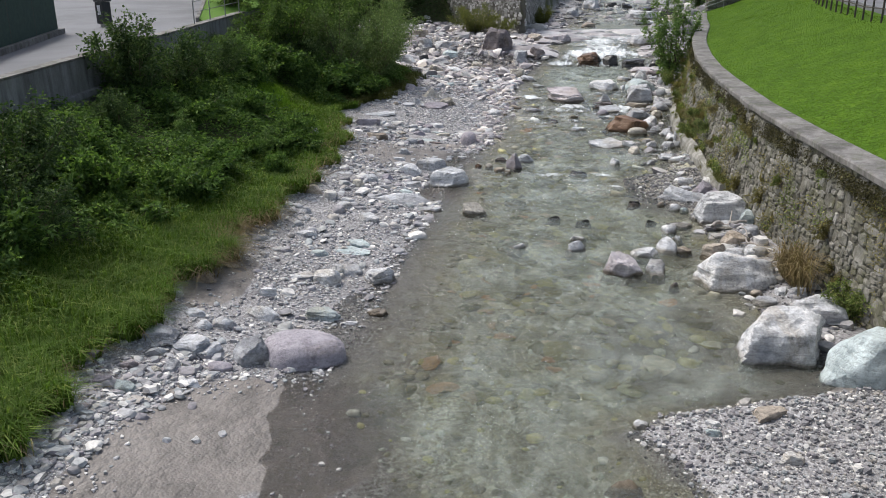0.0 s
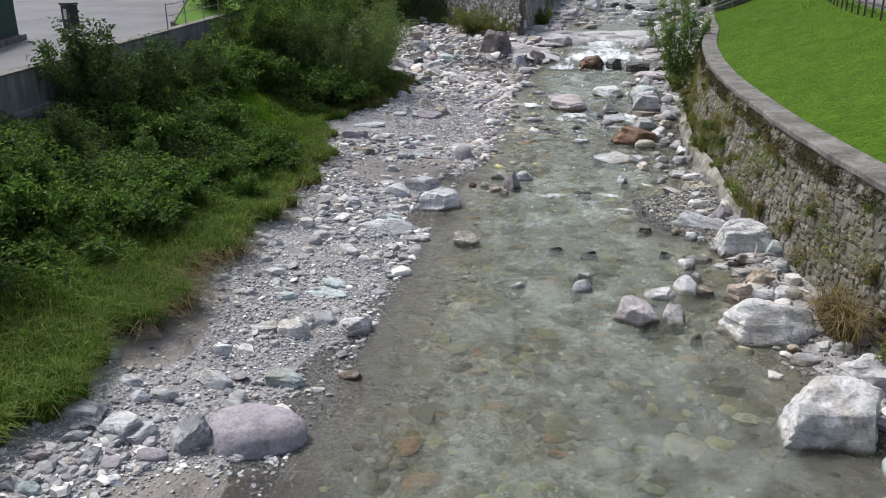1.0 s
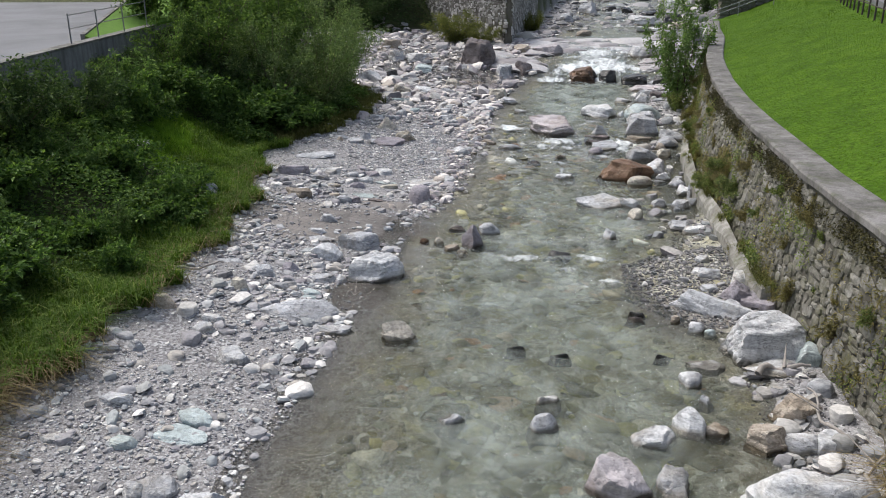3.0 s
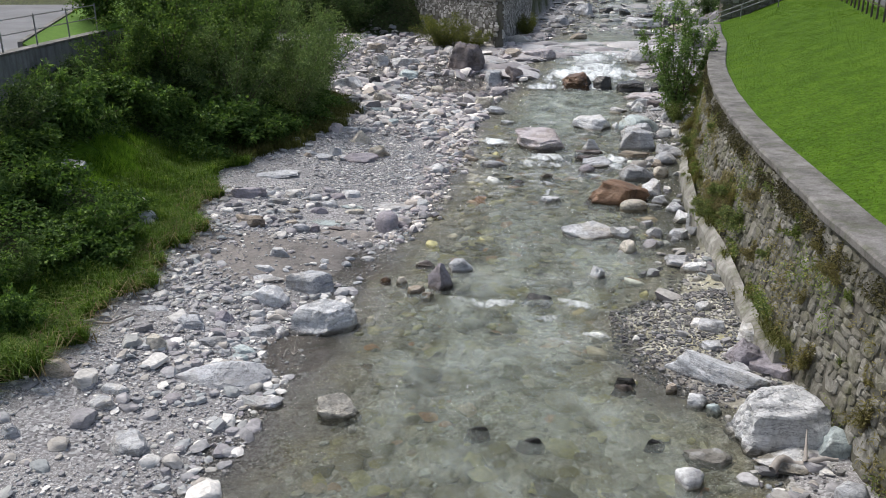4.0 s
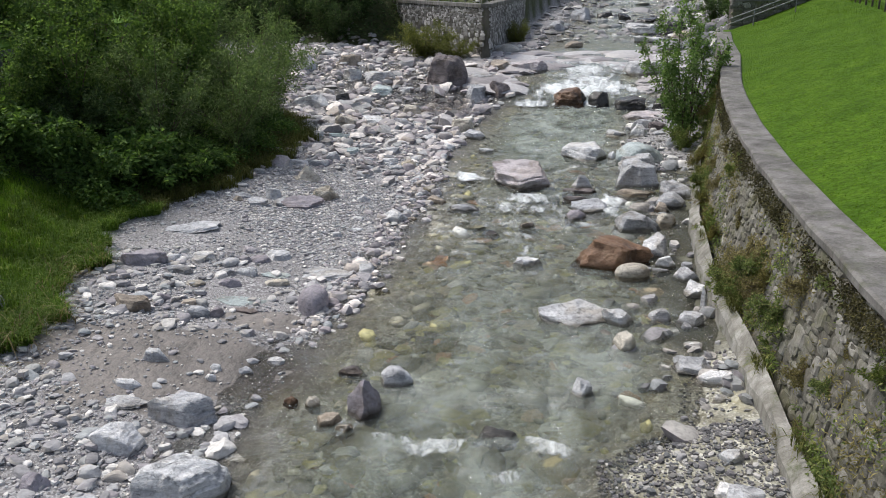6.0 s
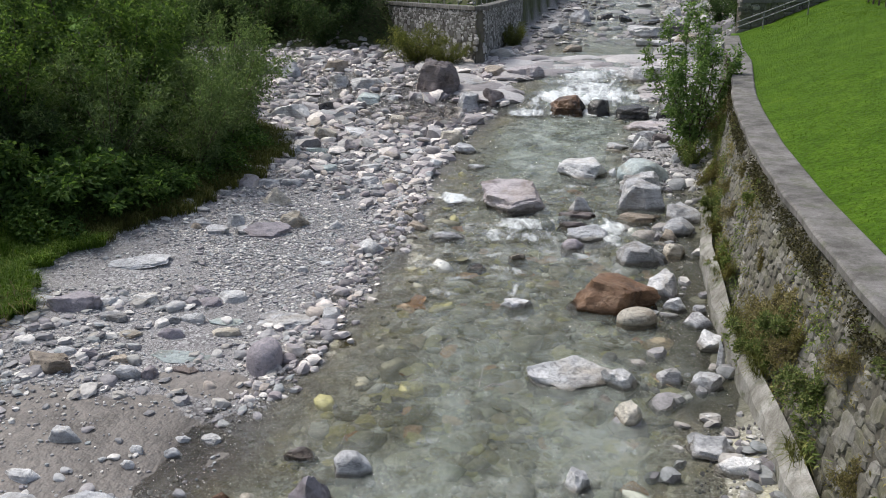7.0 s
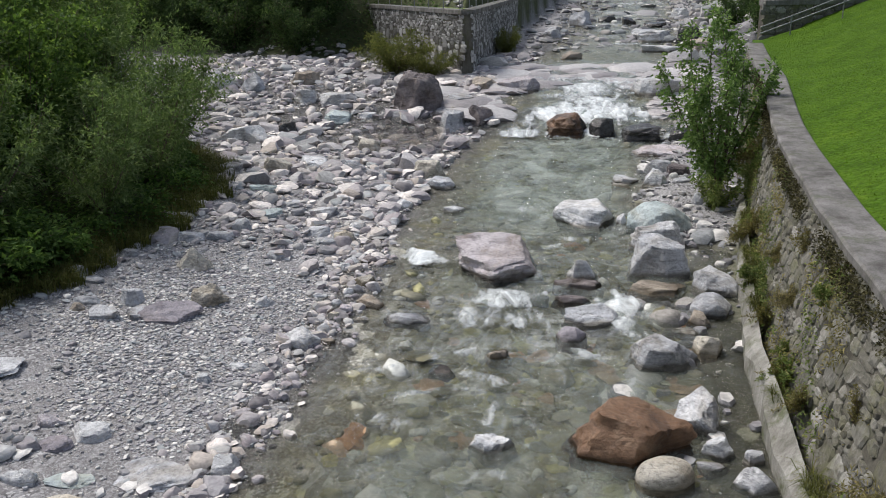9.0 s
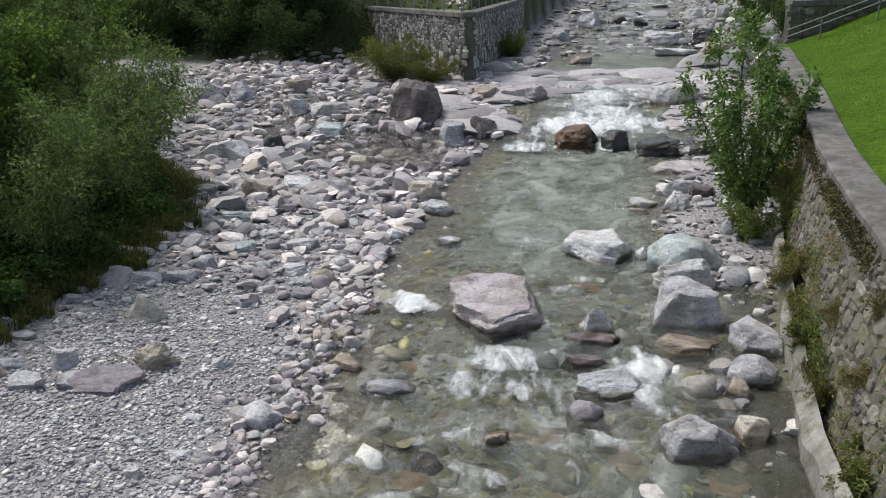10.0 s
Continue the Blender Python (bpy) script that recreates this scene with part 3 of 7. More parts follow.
def rock_shape(seed, shape, level):
    """A rock about 1 across in each axis, z from -0.5 to 0.5: split faces for broken rock, worn round for cobbles."""
    r = np.random.default_rng(seed)
    u = ICO[level][0]
    faces = []
    around = lambda k, lo, hi, up0, up1: [faces.append((unit((math.cos(a), math.sin(a), r.uniform(up0, up1))), r.uniform(lo, hi))) for a in np.linspace(0, 6.283, k, endpoint=False) + r.uniform(0, 6.28) + r.uniform(-.5, .5, k) * 3.6 / k]
    if shape == "round":
        around(6, .72, 1.0, -.3, .35)
        around(4, .72, .95, .6, 1.3)
        faces.append((unit((r.normal() * .2, r.normal() * .2, 1)), .8))
        sharp, rough, layers = 20, .9, .6
    elif shape == "egg":
        around(6, .9, 1.0, -.2, .3)
        faces.append((np.array((0, 0, 1.0)), .95))
        sharp, rough, layers = 3.2, .12, .1
    elif shape == "peak":
        around(5, .5, .78, .35, 1.0)
        around(5, .7, .95, -.2, .2)
        sharp, rough, layers = 45, 1.2, .9
    elif shape == "ramp":
        faces.append((unit((r.normal() * .2, -.42, .9)), .4))
        around(6, .7, .98, -.1, .35)
        around(3, .75, .95, .5, 1.1)
        sharp, rough, layers = 45, 1.2, 1.3
    elif shape == "block":
        faces.append((unit((r.normal() * .22, r.normal() * .2 - .1, 1)), r.uniform(.52, .68)))
        around(5, .68, .98, -.1, .4)
        around(4, .72, .95, .35, 1.1)
        sharp, rough, layers = 50, 1.3, 1.0
    else:
        faces.append((unit((r.normal() * .14, r.normal() * .14, 1)), r.uniform(.36, .5)))
        around(6, .66, 1.0, -.3, .4)
        around(3, .62, .85, .5, 1.2)
        sharp, rough, layers = 50, 1.1, 1.3
    faces += [(n * (1, 1, -1), d) for n, d in faces[:1] if shape == "slab"] + [(np.array((0, 0, -1.0)), .9)]
    N, D = np.stack([n for n, d in faces]), np.array([d for n, d in faces])
    v = u * ((np.maximum(u @ N.T / D, 1e-6) ** sharp).sum(1) ** (-1 / sharp))[:, None]
    bend = .3 if shape == "egg" else .7 if shape == "round" else 1.0
    v = v + .13 * bend * np.stack([lumps(v, seed + 20 + j, 1.5) for j in range(3)], -1) * (1, 1, .8)
    v *= (1 + .07 * bend * lumps(v, seed, 2.6))[:, None]
    if level > 2:
        tip = unit(r.normal(size=3) * (.22, .22, 0) + (0, 0, 1))
        q = (v @ tip) * r.uniform(4, 8) + .7 * lumps(v, seed + 4, 1.5)
        bed, part_ = np.floor(q), q - np.floor(q)
        hold = lambda k: np.random.default_rng(seed).uniform(-1, 1, 64)[(k.astype(int)) % 64]
        out = hold(bed) + (hold(bed + 1) - hold(bed)) * smooth(.8, 1, part_) - .7 * smooth(.32, .5, np.abs(part_ - .5))
        v[:, :2] *= (1 + .05 * layers * out * smooth(-.4, .4, lumps(v, seed + 8, 1.4)))[:, None]
        ridge = 1 - 2 * np.abs(lumps(v, seed + 2, 3.2))
        fine = 1 - 2 * np.abs(lumps(v, seed + 3, 8))
        v *= (1 + .028 * rough * ridge + .018 * rough * fine + .008 * lumps(v, seed + 5, 21))[:, None]
    if level > 4:
        chip = np.maximum(lumps(v, seed + 6, 6) - .35, 0)
        v *= (1 - .1 * rough * chip + .008 * rough * (1 - 2 * np.abs(lumps(v, seed + 7, 26))))[:, None]
    v -= (v.max(0) + v.min(0)) / 2
    return v / (v.max(0) - v.min(0))


def crisp(me, degrees_=34):
    me.set_sharp_from_angle(angle=radians(degrees_))
    return me


SANDS = ((-3.0, 7.0, 1.25, 1.7), (-2.2, 8.2, .9, .6), (-4.2, 12.0, .5, 1.2), (-2.3, 24.0, 2.0, 1.4), (-.9, 20.0, .65, .8), (-1.3, 25.9, .9, .4), (3.9, 10.9, 1.2, 2.0), (5.3, 19.4, 1.1, .8),
         (-1.2, 7.6, 1.1, 1.4), (5.4, 9.5, 1.4, .5), (4.6, 9.9, 1.5, 1.2))
FINE = ((-2.1, 32.6, 1.9, 2.9), (-1.0, 30.5, 1.0, 1.6))


def sandy(x, y):
    """Where the water has left sand and silt: 0 to 1."""
    out = 0
    for cx, cy, rx, ry in SANDS:
        out = np.maximum(out, smooth(1.25, .75, np.hypot((x - cx) / rx, (y - cy) / ry) + .22 * ripple(x, y, 2.1, cx)))
    out = np.maximum(out, smooth(-1.15, -.75, x - wall_foot(y) + .2 * ripple(x, y, 2.3, 4)) * smooth(24.8, 26, y) * smooth(38, 36.5, y) * (x < wall_foot(y)))
    strip = np.abs(x + 4.15 - .14 * (y - 6.5)) / .42 + .3 * ripple(x, y, 3.1, 2)
    return out * np.where(y < 9.2, smooth(.7, 1.1, strip), 1)


def fine_gravel(x, y):
    """Flats of fine gravel that hold few larger stones: 0 to 1."""
    out = 0
    for cx, cy, rx, ry in FINE:
        out = np.maximum(out, smooth(1.2, .8, np.hypot((x - cx) / rx, (y - cy) / ry) + .2 * ripple(x, y, 1.7, cx)))
    return out


# ---- the ground: one sheet to the horizon ----
def spread(lo, hi, step, reach, growth=1.22):
    mid = np.arange(lo, hi + step / 2, step)
    out, s, q = [], step, hi
    while q < reach:
        s *= growth
        q += s
        out.append(q)
    back, s, q = [], step, lo
    while q > -reach:
        s *= growth
        q -= s
        back.append(q)
    return np.concatenate([back[::-1], mid, out])


gx, gy = spread(-11.4, 13, .13, 650), spread(4, 62, .13, 700)
GX, GY = np.meshgrid(gx, gy)
GZ = ground_z(GX, GY)
ground_me = mesh_from("ground", np.stack([GX, GY, GZ], -1).reshape(-1, 3), grid_faces(len(gx), len(gy)))
xl_, xr_, xv_, xt_ = left_shore(GY), right_shore(GY), bank_edge(GY), wall_top(GY)
wob = .25 * ripple(GX, GY, 2.3, 11)
reach = np.where((GY > 18) & (GY < 37), wall_foot(GY) + .2, xr_)
under = smooth(-.15, np.interp(GY, [6, 9, 20, 26], [2.0, 1.8, 1.3, .7]), GX - xl_ + wob) * smooth(-.15, .4, reach - GX + wob)
soil = .55 * smooth(-1.15, -.75, GX - wall_foot(GY) + .2 * ripple(GX, GY, 2.3, 4)) * smooth(24.8, 26, GY) * smooth(38, 36.5, GY) * (GX < wall_foot(GY)) + smooth(-.1, .45, xv_ - GX + wob) * (GX > -11.2) + (GY > 53) * smooth(.2, .6, GX - wall_foot(GY)) + smooth(-2.5, .5, GY - far_bank(GX)) * (GX < xl_ - 2) + (GX < -24)
turf = smooth(0, .2, GX - xt_ - .1) * (GX < xt_ + 7.5) * (GY < 56) + (GY > 70) * (GX > xt_ + 3) + smooth(0, .5, GY - 25.4 + wob) * smooth(0, .5, 30.4 - GY + wob) * smooth(0, .4, xv_ - GX + wob) * (GX > -9.2)
under = under * (1 - .75 * sandy(GX, GY))
col = np.stack([np.clip(turf, 0, 1), under, np.clip(soil, 0, 1), np.ones_like(under)], -1).astype(np.float32)
att = ground_me.color_attributes.new("cover", "FLOAT_COLOR", "POINT")
att.data.foreach_set("color", col.ravel())
sand_att = ground_me.attributes.new("sand", "FLOAT", "POINT")
sand_att.data.foreach_set("value", np.maximum(sandy(GX, GY), .1 * (under > .5)).astype(np.float32).ravel())
ground = thing("ground", ground_me, ground_mat, "gravel and sand river bed with grassy banks", "ground", kind="structure")

# ---- water ----
wy = np.concatenate([np.arange(-20, 4, .6), np.arange(4, 62, .16), np.arange(62, 140, .7)])
uu = np.linspace(0, 1, 90)
WY = np.repeat(wy[:, None], 90, 1)
lo_ = left_shore(wy)[:, None] - np.interp(wy, [0, 9, 12], [2.2, 2.0, .7])[:, None]
hi_ = np.minimum(right_shore(wy) + .9, wall_foot(wy) + .1)[:, None]
WX = lo_ + (hi_ - lo_) * uu
rough_w = np.interp(WY, [-20, 14, 18, 22, 25, 28, 32, 37, 39, 48, 50, 62, 66, 140], [.005, .009, .024, .034, .03, .03, .06, .06, .03, .028, .06, .04, .01, .06])
WZ = water_z(WY) + rough_w * (ripple(WX, WY, 3.1, 3) + .6 * ripple(WX, WY, 7.7, 5))
water_me = mesh_from("water", np.stack([WX, WY, WZ], -1).reshape(-1, 3), grid_faces(90, len(wy)))
deep = water_me.attributes.new("deep", "FLOAT", "POINT")
edge_ = smooth(.0, .34, (WX - left_shore(WY)) / (right_shore(WY) - left_shore(WY)))
# Factors by y; the high ones add milky colour in place of sky reflection.
deep.data.foreach_set("value", np.clip((WZ - ground_z(WX, WY)) * np.interp(WY, [11, 15, 24, 28, 30, 37, 40], [1.1, 1.35, 1.35, 1.1, .7, .75, 2.0]) * (.3 + .7 * edge_), 0, .5).astype(np.float32).ravel())
broken = water_me.attributes.new("riffle", "FLOAT", "POINT")
fast_ = np.interp(WY, [18, 20, 21.5, 23.5, 25, 29, 31, 34.5, 37, 39.5, 40.5, 48, 49.3, 56, 66, 70, 140], [0, .25, .75, .6, .25, .4, .95, .95, .6, .35, .05, .05, .5, .5, .2, .9, .9])
mid_ = smooth(.02, .22, (WX - lo_) / (hi_ - lo_)) * smooth(.0, .25, (hi_ - WX) / (hi_ - lo_))
broken.data.foreach_set("value", (fast_ * mid_).astype(np.float32).ravel())
water = thing("water", water_me, water_mat, "clear green-tinted mountain stream water", "water", kind="structure")


def side_water(x0, x1, y0, y1, lift):
    xs, ys = np.meshgrid(np.linspace(x0, x1, 60), np.linspace(y0, y1, 60))
    zs = ground_z((x0 + x1) / 2, ys) + lift + .012 * ripple(xs, ys, 3, 2)
    return np.stack([xs, ys, zs], -1).reshape(-1, 3)


thing("water_side_channel", mesh_from("side_water", side_water(-10.5, .8, 46.2, 55.5, .03), grid_faces(60, 60)), water_mat, "shallow clear water of a side channel between stones", "water", kind="structure")


def foam_patch(cx, cy, w, l, thick, turn=0.0, lift=.02, n=46, hump=.05):
    """A sheet of broken white water, thick in the middle and frayed at its rim."""
    u, v = np.meshgrid(np.linspace(-1, 1, n), np.linspace(-1, 1, n))
    c, s = math.cos(turn), math.sin(turn)
    x, y = cx + w / 2 * u * c - l / 2 * v * s, cy + w / 2 * u * s + l / 2 * v * c
    tail = np.where(v > 0, 1.35 * v, .95 * v)
    rim = np.clip(1 - np.sqrt(u * u * (1 + .5 * np.clip(-v, 0, 1)) + tail * tail) * (1 + .42 * ripple(u, v, 2.6, cx + cy) + .26 * ripple(u, .5 * v, 7.5, cy)), 0, 1)
    z = water_z(y) + lift + hump * rim * (1 + .8 * ripple(x, y, 6, cx)) + .03 * ripple(x, y, 13, cy) * rim
    me = mesh_from("foam", np.stack([x, y, z], -1).reshape(-1, 3), grid_faces(n, n))
    a = me.attributes.new("thick", "FLOAT", "POINT")
    a.data.foreach_set("value", (thick * 1.25 * np.minimum(rim * 1.5, 1) ** .8 - .4 * (1 - smooth(0, .25, rim))).astype(np.float32).ravel())
    return thing("white_water", me, foam_mat, "white foaming water where the stream breaks over stones", "rapids", "rapids")


# ---- the retaining wall on the right bank ----
WALL0, WALL1 = 2.0, 52.2


def sweep(name, ring, ys, material, **tags):
    """A closed profile carried along y; ring(y) gives points (x, z)."""
    vs, k = [], len(ring(ys[0]))
    for y in ys:
        vs += [(x, y, z) for x, z in ring(y)]
    fs = [(a * k + j, a * k + (j + 1) % k, (a + 1) * k + (j + 1) % k, (a + 1) * k + j) for a in range(len(ys) - 1) for j in range(k)]
    bm = bmesh.new()
    bv = [bm.verts.new(v) for v in vs]
    for f in fs:
        bm.faces.new([bv[i] for i in f])
    bm.faces.new(bv[:k])
    bm.faces.new(bv[-k:][::-1])
    bmesh.ops.recalc_face_normals(bm, faces=bm.faces)
    me = bpy.data.meshes.new(name)
    bm.to_mesh(me)
    bm.free()
    return thing(name, me, material, **tags)


def face_x(y, h):
    """The wall's face at height h (0 foot, 1 top)."""
    return wall_foot(y) + .1 + (wall_top(y) - wall_foot(y) - .1) * h ** .9


def wall_base(y):
    return water_z(y) - .4


wall_ys = np.arange(WALL0, WALL1 + .01, .4)
wall_right = sweep("wall_right", lambda y: [(face_x(y, 0) + .06, wall_base(y))] + [(face_x(y, h) + .05, wall_base(y) + (coping_z(y) - .13 - wall_base(y)) * h) for h in (.2, .4, .6, .8, 1)]
                   + [(wall_top(y) + .4, coping_z(y) - .13), (wall_top(y) + .52, wall_base(y))], wall_ys, mortar_mat,
                   label="old rubble stone retaining wall with mossy mortar", category="wall", kind="structure")
coping = sweep("coping_right", lambda y: [(wall_top(y) - .05 + .012 * math.sin(y * 3.1), coping_z(y) - .13), (wall_top(y) - .06 + .012 * math.sin(y * 3.1), coping_z(y) - .03), (wall_top(y) - .03, coping_z(y)),
                                          (wall_top(y) + .54, coping_z(y) + .012), (wall_top(y) + .58, coping_z(y) - .02), (wall_top(y) + .59, coping_z(y) - .13)],
               np.arange(WALL0, WALL1 + .01, .25), coping_mat, label="weathered grey concrete coping on the stone wall", category="coping", kind="structure")
footing = sweep("footing_right", lambda y: [(wall_foot(y) - .07, water_z(y) - .4), (wall_foot(y) - .06 + .03 * math.sin(2.3 * y) + .02 * math.sin(7.1 * y), water_z(y) + .3 + .07 * math.sin(1.7 * y) + .03 * math.sin(5.3 * y)), (wall_foot(y) - .0 + .02 * math.sin(4.7 * y), water_z(y) + .4 + .07 * math.sin(1.7 * y)),
                                            (wall_foot(y) + .13, water_z(y) + .5 + .06 * math.sin(1.1 * y)), (wall_foot(y) + .25, water_z(y) - .4)],
                np.arange(19.6, 40.1, .2), footing_mat, label="pale worn concrete footing under the stone wall", category="footing", kind="structure")


def wall_stone(r, w, h):
    """An irregular domed stone, about 30 triangles; local x along the wall, z up, -y out of the face."""
    k = 8
    c = r.uniform(.12, .34, 8)
    e = np.array([(.5, -.5 + c[0]), (.5, .5 - c[1]), (.5 - c[2], .5), (-.5 + c[3], .5), (-.5, .5 - c[4]), (-.5, -.5 + c[5]), (-.5 + c[6], -.5), (.5 - c[7], -.5)])
    e = e + r.uniform(-.05, .05, (8, 2))
    ang = r.uniform(-.22, .22)
    e = e @ np.array([[math.cos(ang), math.sin(ang)], [-math.sin(ang), math.cos(ang)]])
    vs, rings = [], ((1.0, .05), (.97, -.004), (.8, -.022))
    for s, y in rings:
        vs += [(p[0] * w * s, y + r.uniform(-.014, .014), p[1] * h * s) for p in e]
    vs.append((r.uniform(-.1, .1) * w, -.028 + r.uniform(-.02, .01), r.uniform(-.1, .1) * h))
    fs = []
    for q in range(2):
        for j in range(k):
            i0, i1 = q * k + j, q * k + (j + 1) % k
            fs += [(i0, i1, i1 + k), (i0, i1 + k, i0 + k)]
    fs += [(2 * k + j, 2 * k + (j + 1) % k, 3 * k) for j in range(k)]
    return np.array(vs), np.array(fs)


def stone_spots(r, length, height, size):
    """Courses of rough stones: (s, z, w, h) on a face of that size."""
    z = 0.0
    while z < height:
        hh = size * r.uniform(.55, 1.3) * (1.7 - 1.0 * min(z / height, 1))
        s = r.uniform(-.2, 0)
        while s < length:
            ww = hh * r.uniform(.7, 1.9)
            lift = hh * r.uniform(-.22, .22)
            split = r.random() < .42
            big = r.uniform(.7, 1.4)
            if split:
                yield s + ww / 2, max(z + lift + hh * .26, .02), ww * r.uniform(.85, 1.05), hh * .55
                yield s + ww / 2 + .03, min(z + lift + hh * .76, height - .04), ww * r.uniform(.75, 1.0), hh * .5
            else:
                yield s + ww / 2, min(max(z + lift + hh / 2, .02), height - .04), ww * r.uniform(.84, 1.02) * min(big, 1.06), hh * r.uniform(.85, 1.0) * big
            s += ww
        z += hh * .96


def lay_stones(parent, spots, to_world, single, all_name, one_mat, all_mat, variants):
    """Stones of a wall: those for which single(s, z) holds are objects on shared meshes, the rest one joined mesh."""
    made, vs, fs, base = 0, [], [], 0
    r = np.random.default_rng(len(all_name))
    for s, z, w, h in spots:
        m = to_world(s, z)
        if m is None:
            continue
        if single(s, z) and made < 300:
            ob = new("stone", variants[made % len(variants)])
            ob.parent = parent
            ob.matrix_world = m @ Matrix.Diagonal((w, 1, h, 1))
            made += 1
        else:
            v, f = wall_stone(r, w, h)
            mm = np.array(m)
            vs.append(v @ mm[:3, :3].T + mm[:3, 3])
            fs.append(f + base)
            base += len(v)
    if vs:
        thing(all_name, mesh_from(all_name, np.concatenate(vs), np.concatenate(fs), False), all_mat, parent=parent, kind="stuff")


def right_wall_spot(s, z):
    y = WALL0 + s
    zb, zt = water_z(y) - .05, coping_z(y) - .15
    if z > zt - zb:
        return None
    h = (zb + z - wall_base(y)) / (zt - wall_base(y))
    x = face_x(y, min(max(h, 0), 1)) + .042
    along = math.atan2(float(wall_top(y + .3) - wall_top(y - .3)), .6)
    lean = math.atan2(float(wall_top(y) - wall_foot(y)), zt - zb)
    m = Matrix.Translation((x, y, zb + z)) @ Matrix.Rotation(-along, 4, "Z") @ Matrix.Rotation(lean, 4, "Y")
    # local -y must point to the stream (-x): turn local x to -y
    return m @ Matrix.Rotation(radians(-90), 4, "Z")


# ---- boulders, each a thing of its own ----
SEED = [100]


def boulder(x, y, w, d, h, stone, shape, label, turned=0.0):
    """A boulder w across, d deep and h above the ground or water it sits in; one that stands in the stream is wet at its foot."""
    SEED[0] += 1
    r = np.random.default_rng(SEED[0])
    level = 5 if w > .6 else 4
    v = rock_shape(SEED[0], shape, level)
    sink = .42
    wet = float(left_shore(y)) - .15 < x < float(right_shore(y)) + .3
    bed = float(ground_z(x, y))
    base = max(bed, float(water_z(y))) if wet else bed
    tall = max(h / (1 - sink), h + (base - bed) * 1.2 + .04)
    v = v * (w * 1.04, d * 1.08, tall)
    tilt = r.uniform(-.08, .08, 2)
    rot = np.array(Euler((tilt[0], tilt[1], radians(turned) + r.uniform(-.15, .15))).to_matrix())
    v = v @ rot.T
    v[:, 2] += h - v[:, 2].max()
    v[:, :2] *= (1 + .1 * np.clip(-v[:, 2] / tall, 0, 1) + .06 * np.clip((h - v[:, 2]) / tall, 0, 1))[:, None] / (1 + .06 * max(h, 0) / tall)
    me = crisp(mesh_from("boulder", v, ICO[level][1], True), 30)
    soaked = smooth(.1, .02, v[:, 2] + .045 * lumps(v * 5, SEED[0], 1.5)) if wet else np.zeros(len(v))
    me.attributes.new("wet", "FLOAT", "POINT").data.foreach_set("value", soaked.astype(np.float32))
    ob = thing("boulder" if w > .6 else "river_stone", me, ROCK[stone], label, "boulder" if w > .6 else "stone", "boulders of the stream" if w > .6 else "stones of the stream")
    ob.location = (x, y, base)
    return ob


boulder(2.68, 6.75, 0.46, 0.25, 0.05, "tan", "slab", "tan flat stone in the clear shallow stream")
boulder(-3.03, 6.94, 0.12, 0.09, 0.05, "white", "block", "small pale grey-white angular stone on damp sand")
boulder(-2.71, 7.06, 0.14, 0.12, 0.04, "white", "slab", "small pale grey-white flat stone on damp sand")
boulder(4.74, 7.31, 0.33, 0.20, 0.12, "white", "block", "small pale grey-white angular stone between the stream and the wall")
boulder(3.92, 7.81, 0.21, 0.14, 0.08, "green", "block", "small greenish-grey angular stone between the stream and the wall")
boulder(3.95, 8.04, 0.21, 0.11, 0.07, "white", "block", "small pale grey-white angular stone between the stream and the wall")
boulder(-4.44, 8.06, 0.29, 0.22, 0.13, "purple", "block", "small purplish-grey angular stone on the gravel bar")
boulder(-4.14, 8.06, 0.33, 0.20, 0.12, "green", "block", "small greenish-grey angular stone on the gravel bar")
boulder(3.04, 8.12, 0.20, 0.21, 0.07, "white", "slab", "small pale grey-white flat stone between the stream and the wall", -30)
boulder(4.75, 8.37, 0.51, 0.29, 0.09, "tan", "slab", "tan flat stone between the stream and the wall", 25)
boulder(-3.37, 8.50, 0.34, 0.19, 0.08, "white", "block", "small pale grey-white angular stone on damp sand")
boulder(-5.08, 8.51, 0.69, 0.44, 0.14, "purple", "slab", "flat purplish stone on damp sand")
boulder(-3.94, 8.57, 0.22, 0.17, 0.10, "cream", "block", "small cream angular stone on the gravel bar")
boulder(-4.32, 8.62, 0.30, 0.21, 0.12, "purple", "block", "small purplish-grey angular stone on the gravel bar")
boulder(-3.79, 8.77, 0.26, 0.25, 0.15, "white", "block", "small pale grey-white angular stone on the gravel bar")
boulder(-3.21, 8.81, 0.32, 0.16, 0.05, "grey", "slab", "small grey flat stone on the gravel bar")
boulder(-3.18, 9.07, 0.47, 0.26, 0.08, "purple", "round", "purplish-grey rounded stone on the gravel bar")
boulder(-5.18, 9.08, 0.41, 0.22, 0.08, "brown", "block", "dark brown angular stone on the gravel bar")
boulder(-3.74, 9.43, 0.56, 0.56, 0.18, "grey", "slab", "leaning grey slab of rock on the gravel bar", 40)
boulder(-3.44, 9.44, 0.40, 0.43, 0.14, "grey", "slab", "grey flat stone on the gravel bar", 35)
boulder(-5.11, 9.45, 0.55, 0.29, 0.17, "grey", "block", "grey angular stone on the gravel bar")
boulder(-2.79, 9.51, 0.73, 0.63, 0.38, "grey", "block", "angular light grey stone beside the purple boulder", 20)
boulder(-4.44, 9.63, 1.02, 0.56, 0.12, "grey", "block", "long flat grey stone on the gravel bar")
boulder(-2.02, 9.69, 1.34, 0.9, 0.38, "purple", "egg", "large smooth purple-grey boulder half in the shallow stream")
boulder(-3.84, 10.21, 0.33, 0.21, 0.12, "grey", "block", "small grey angular stone on the gravel bar")
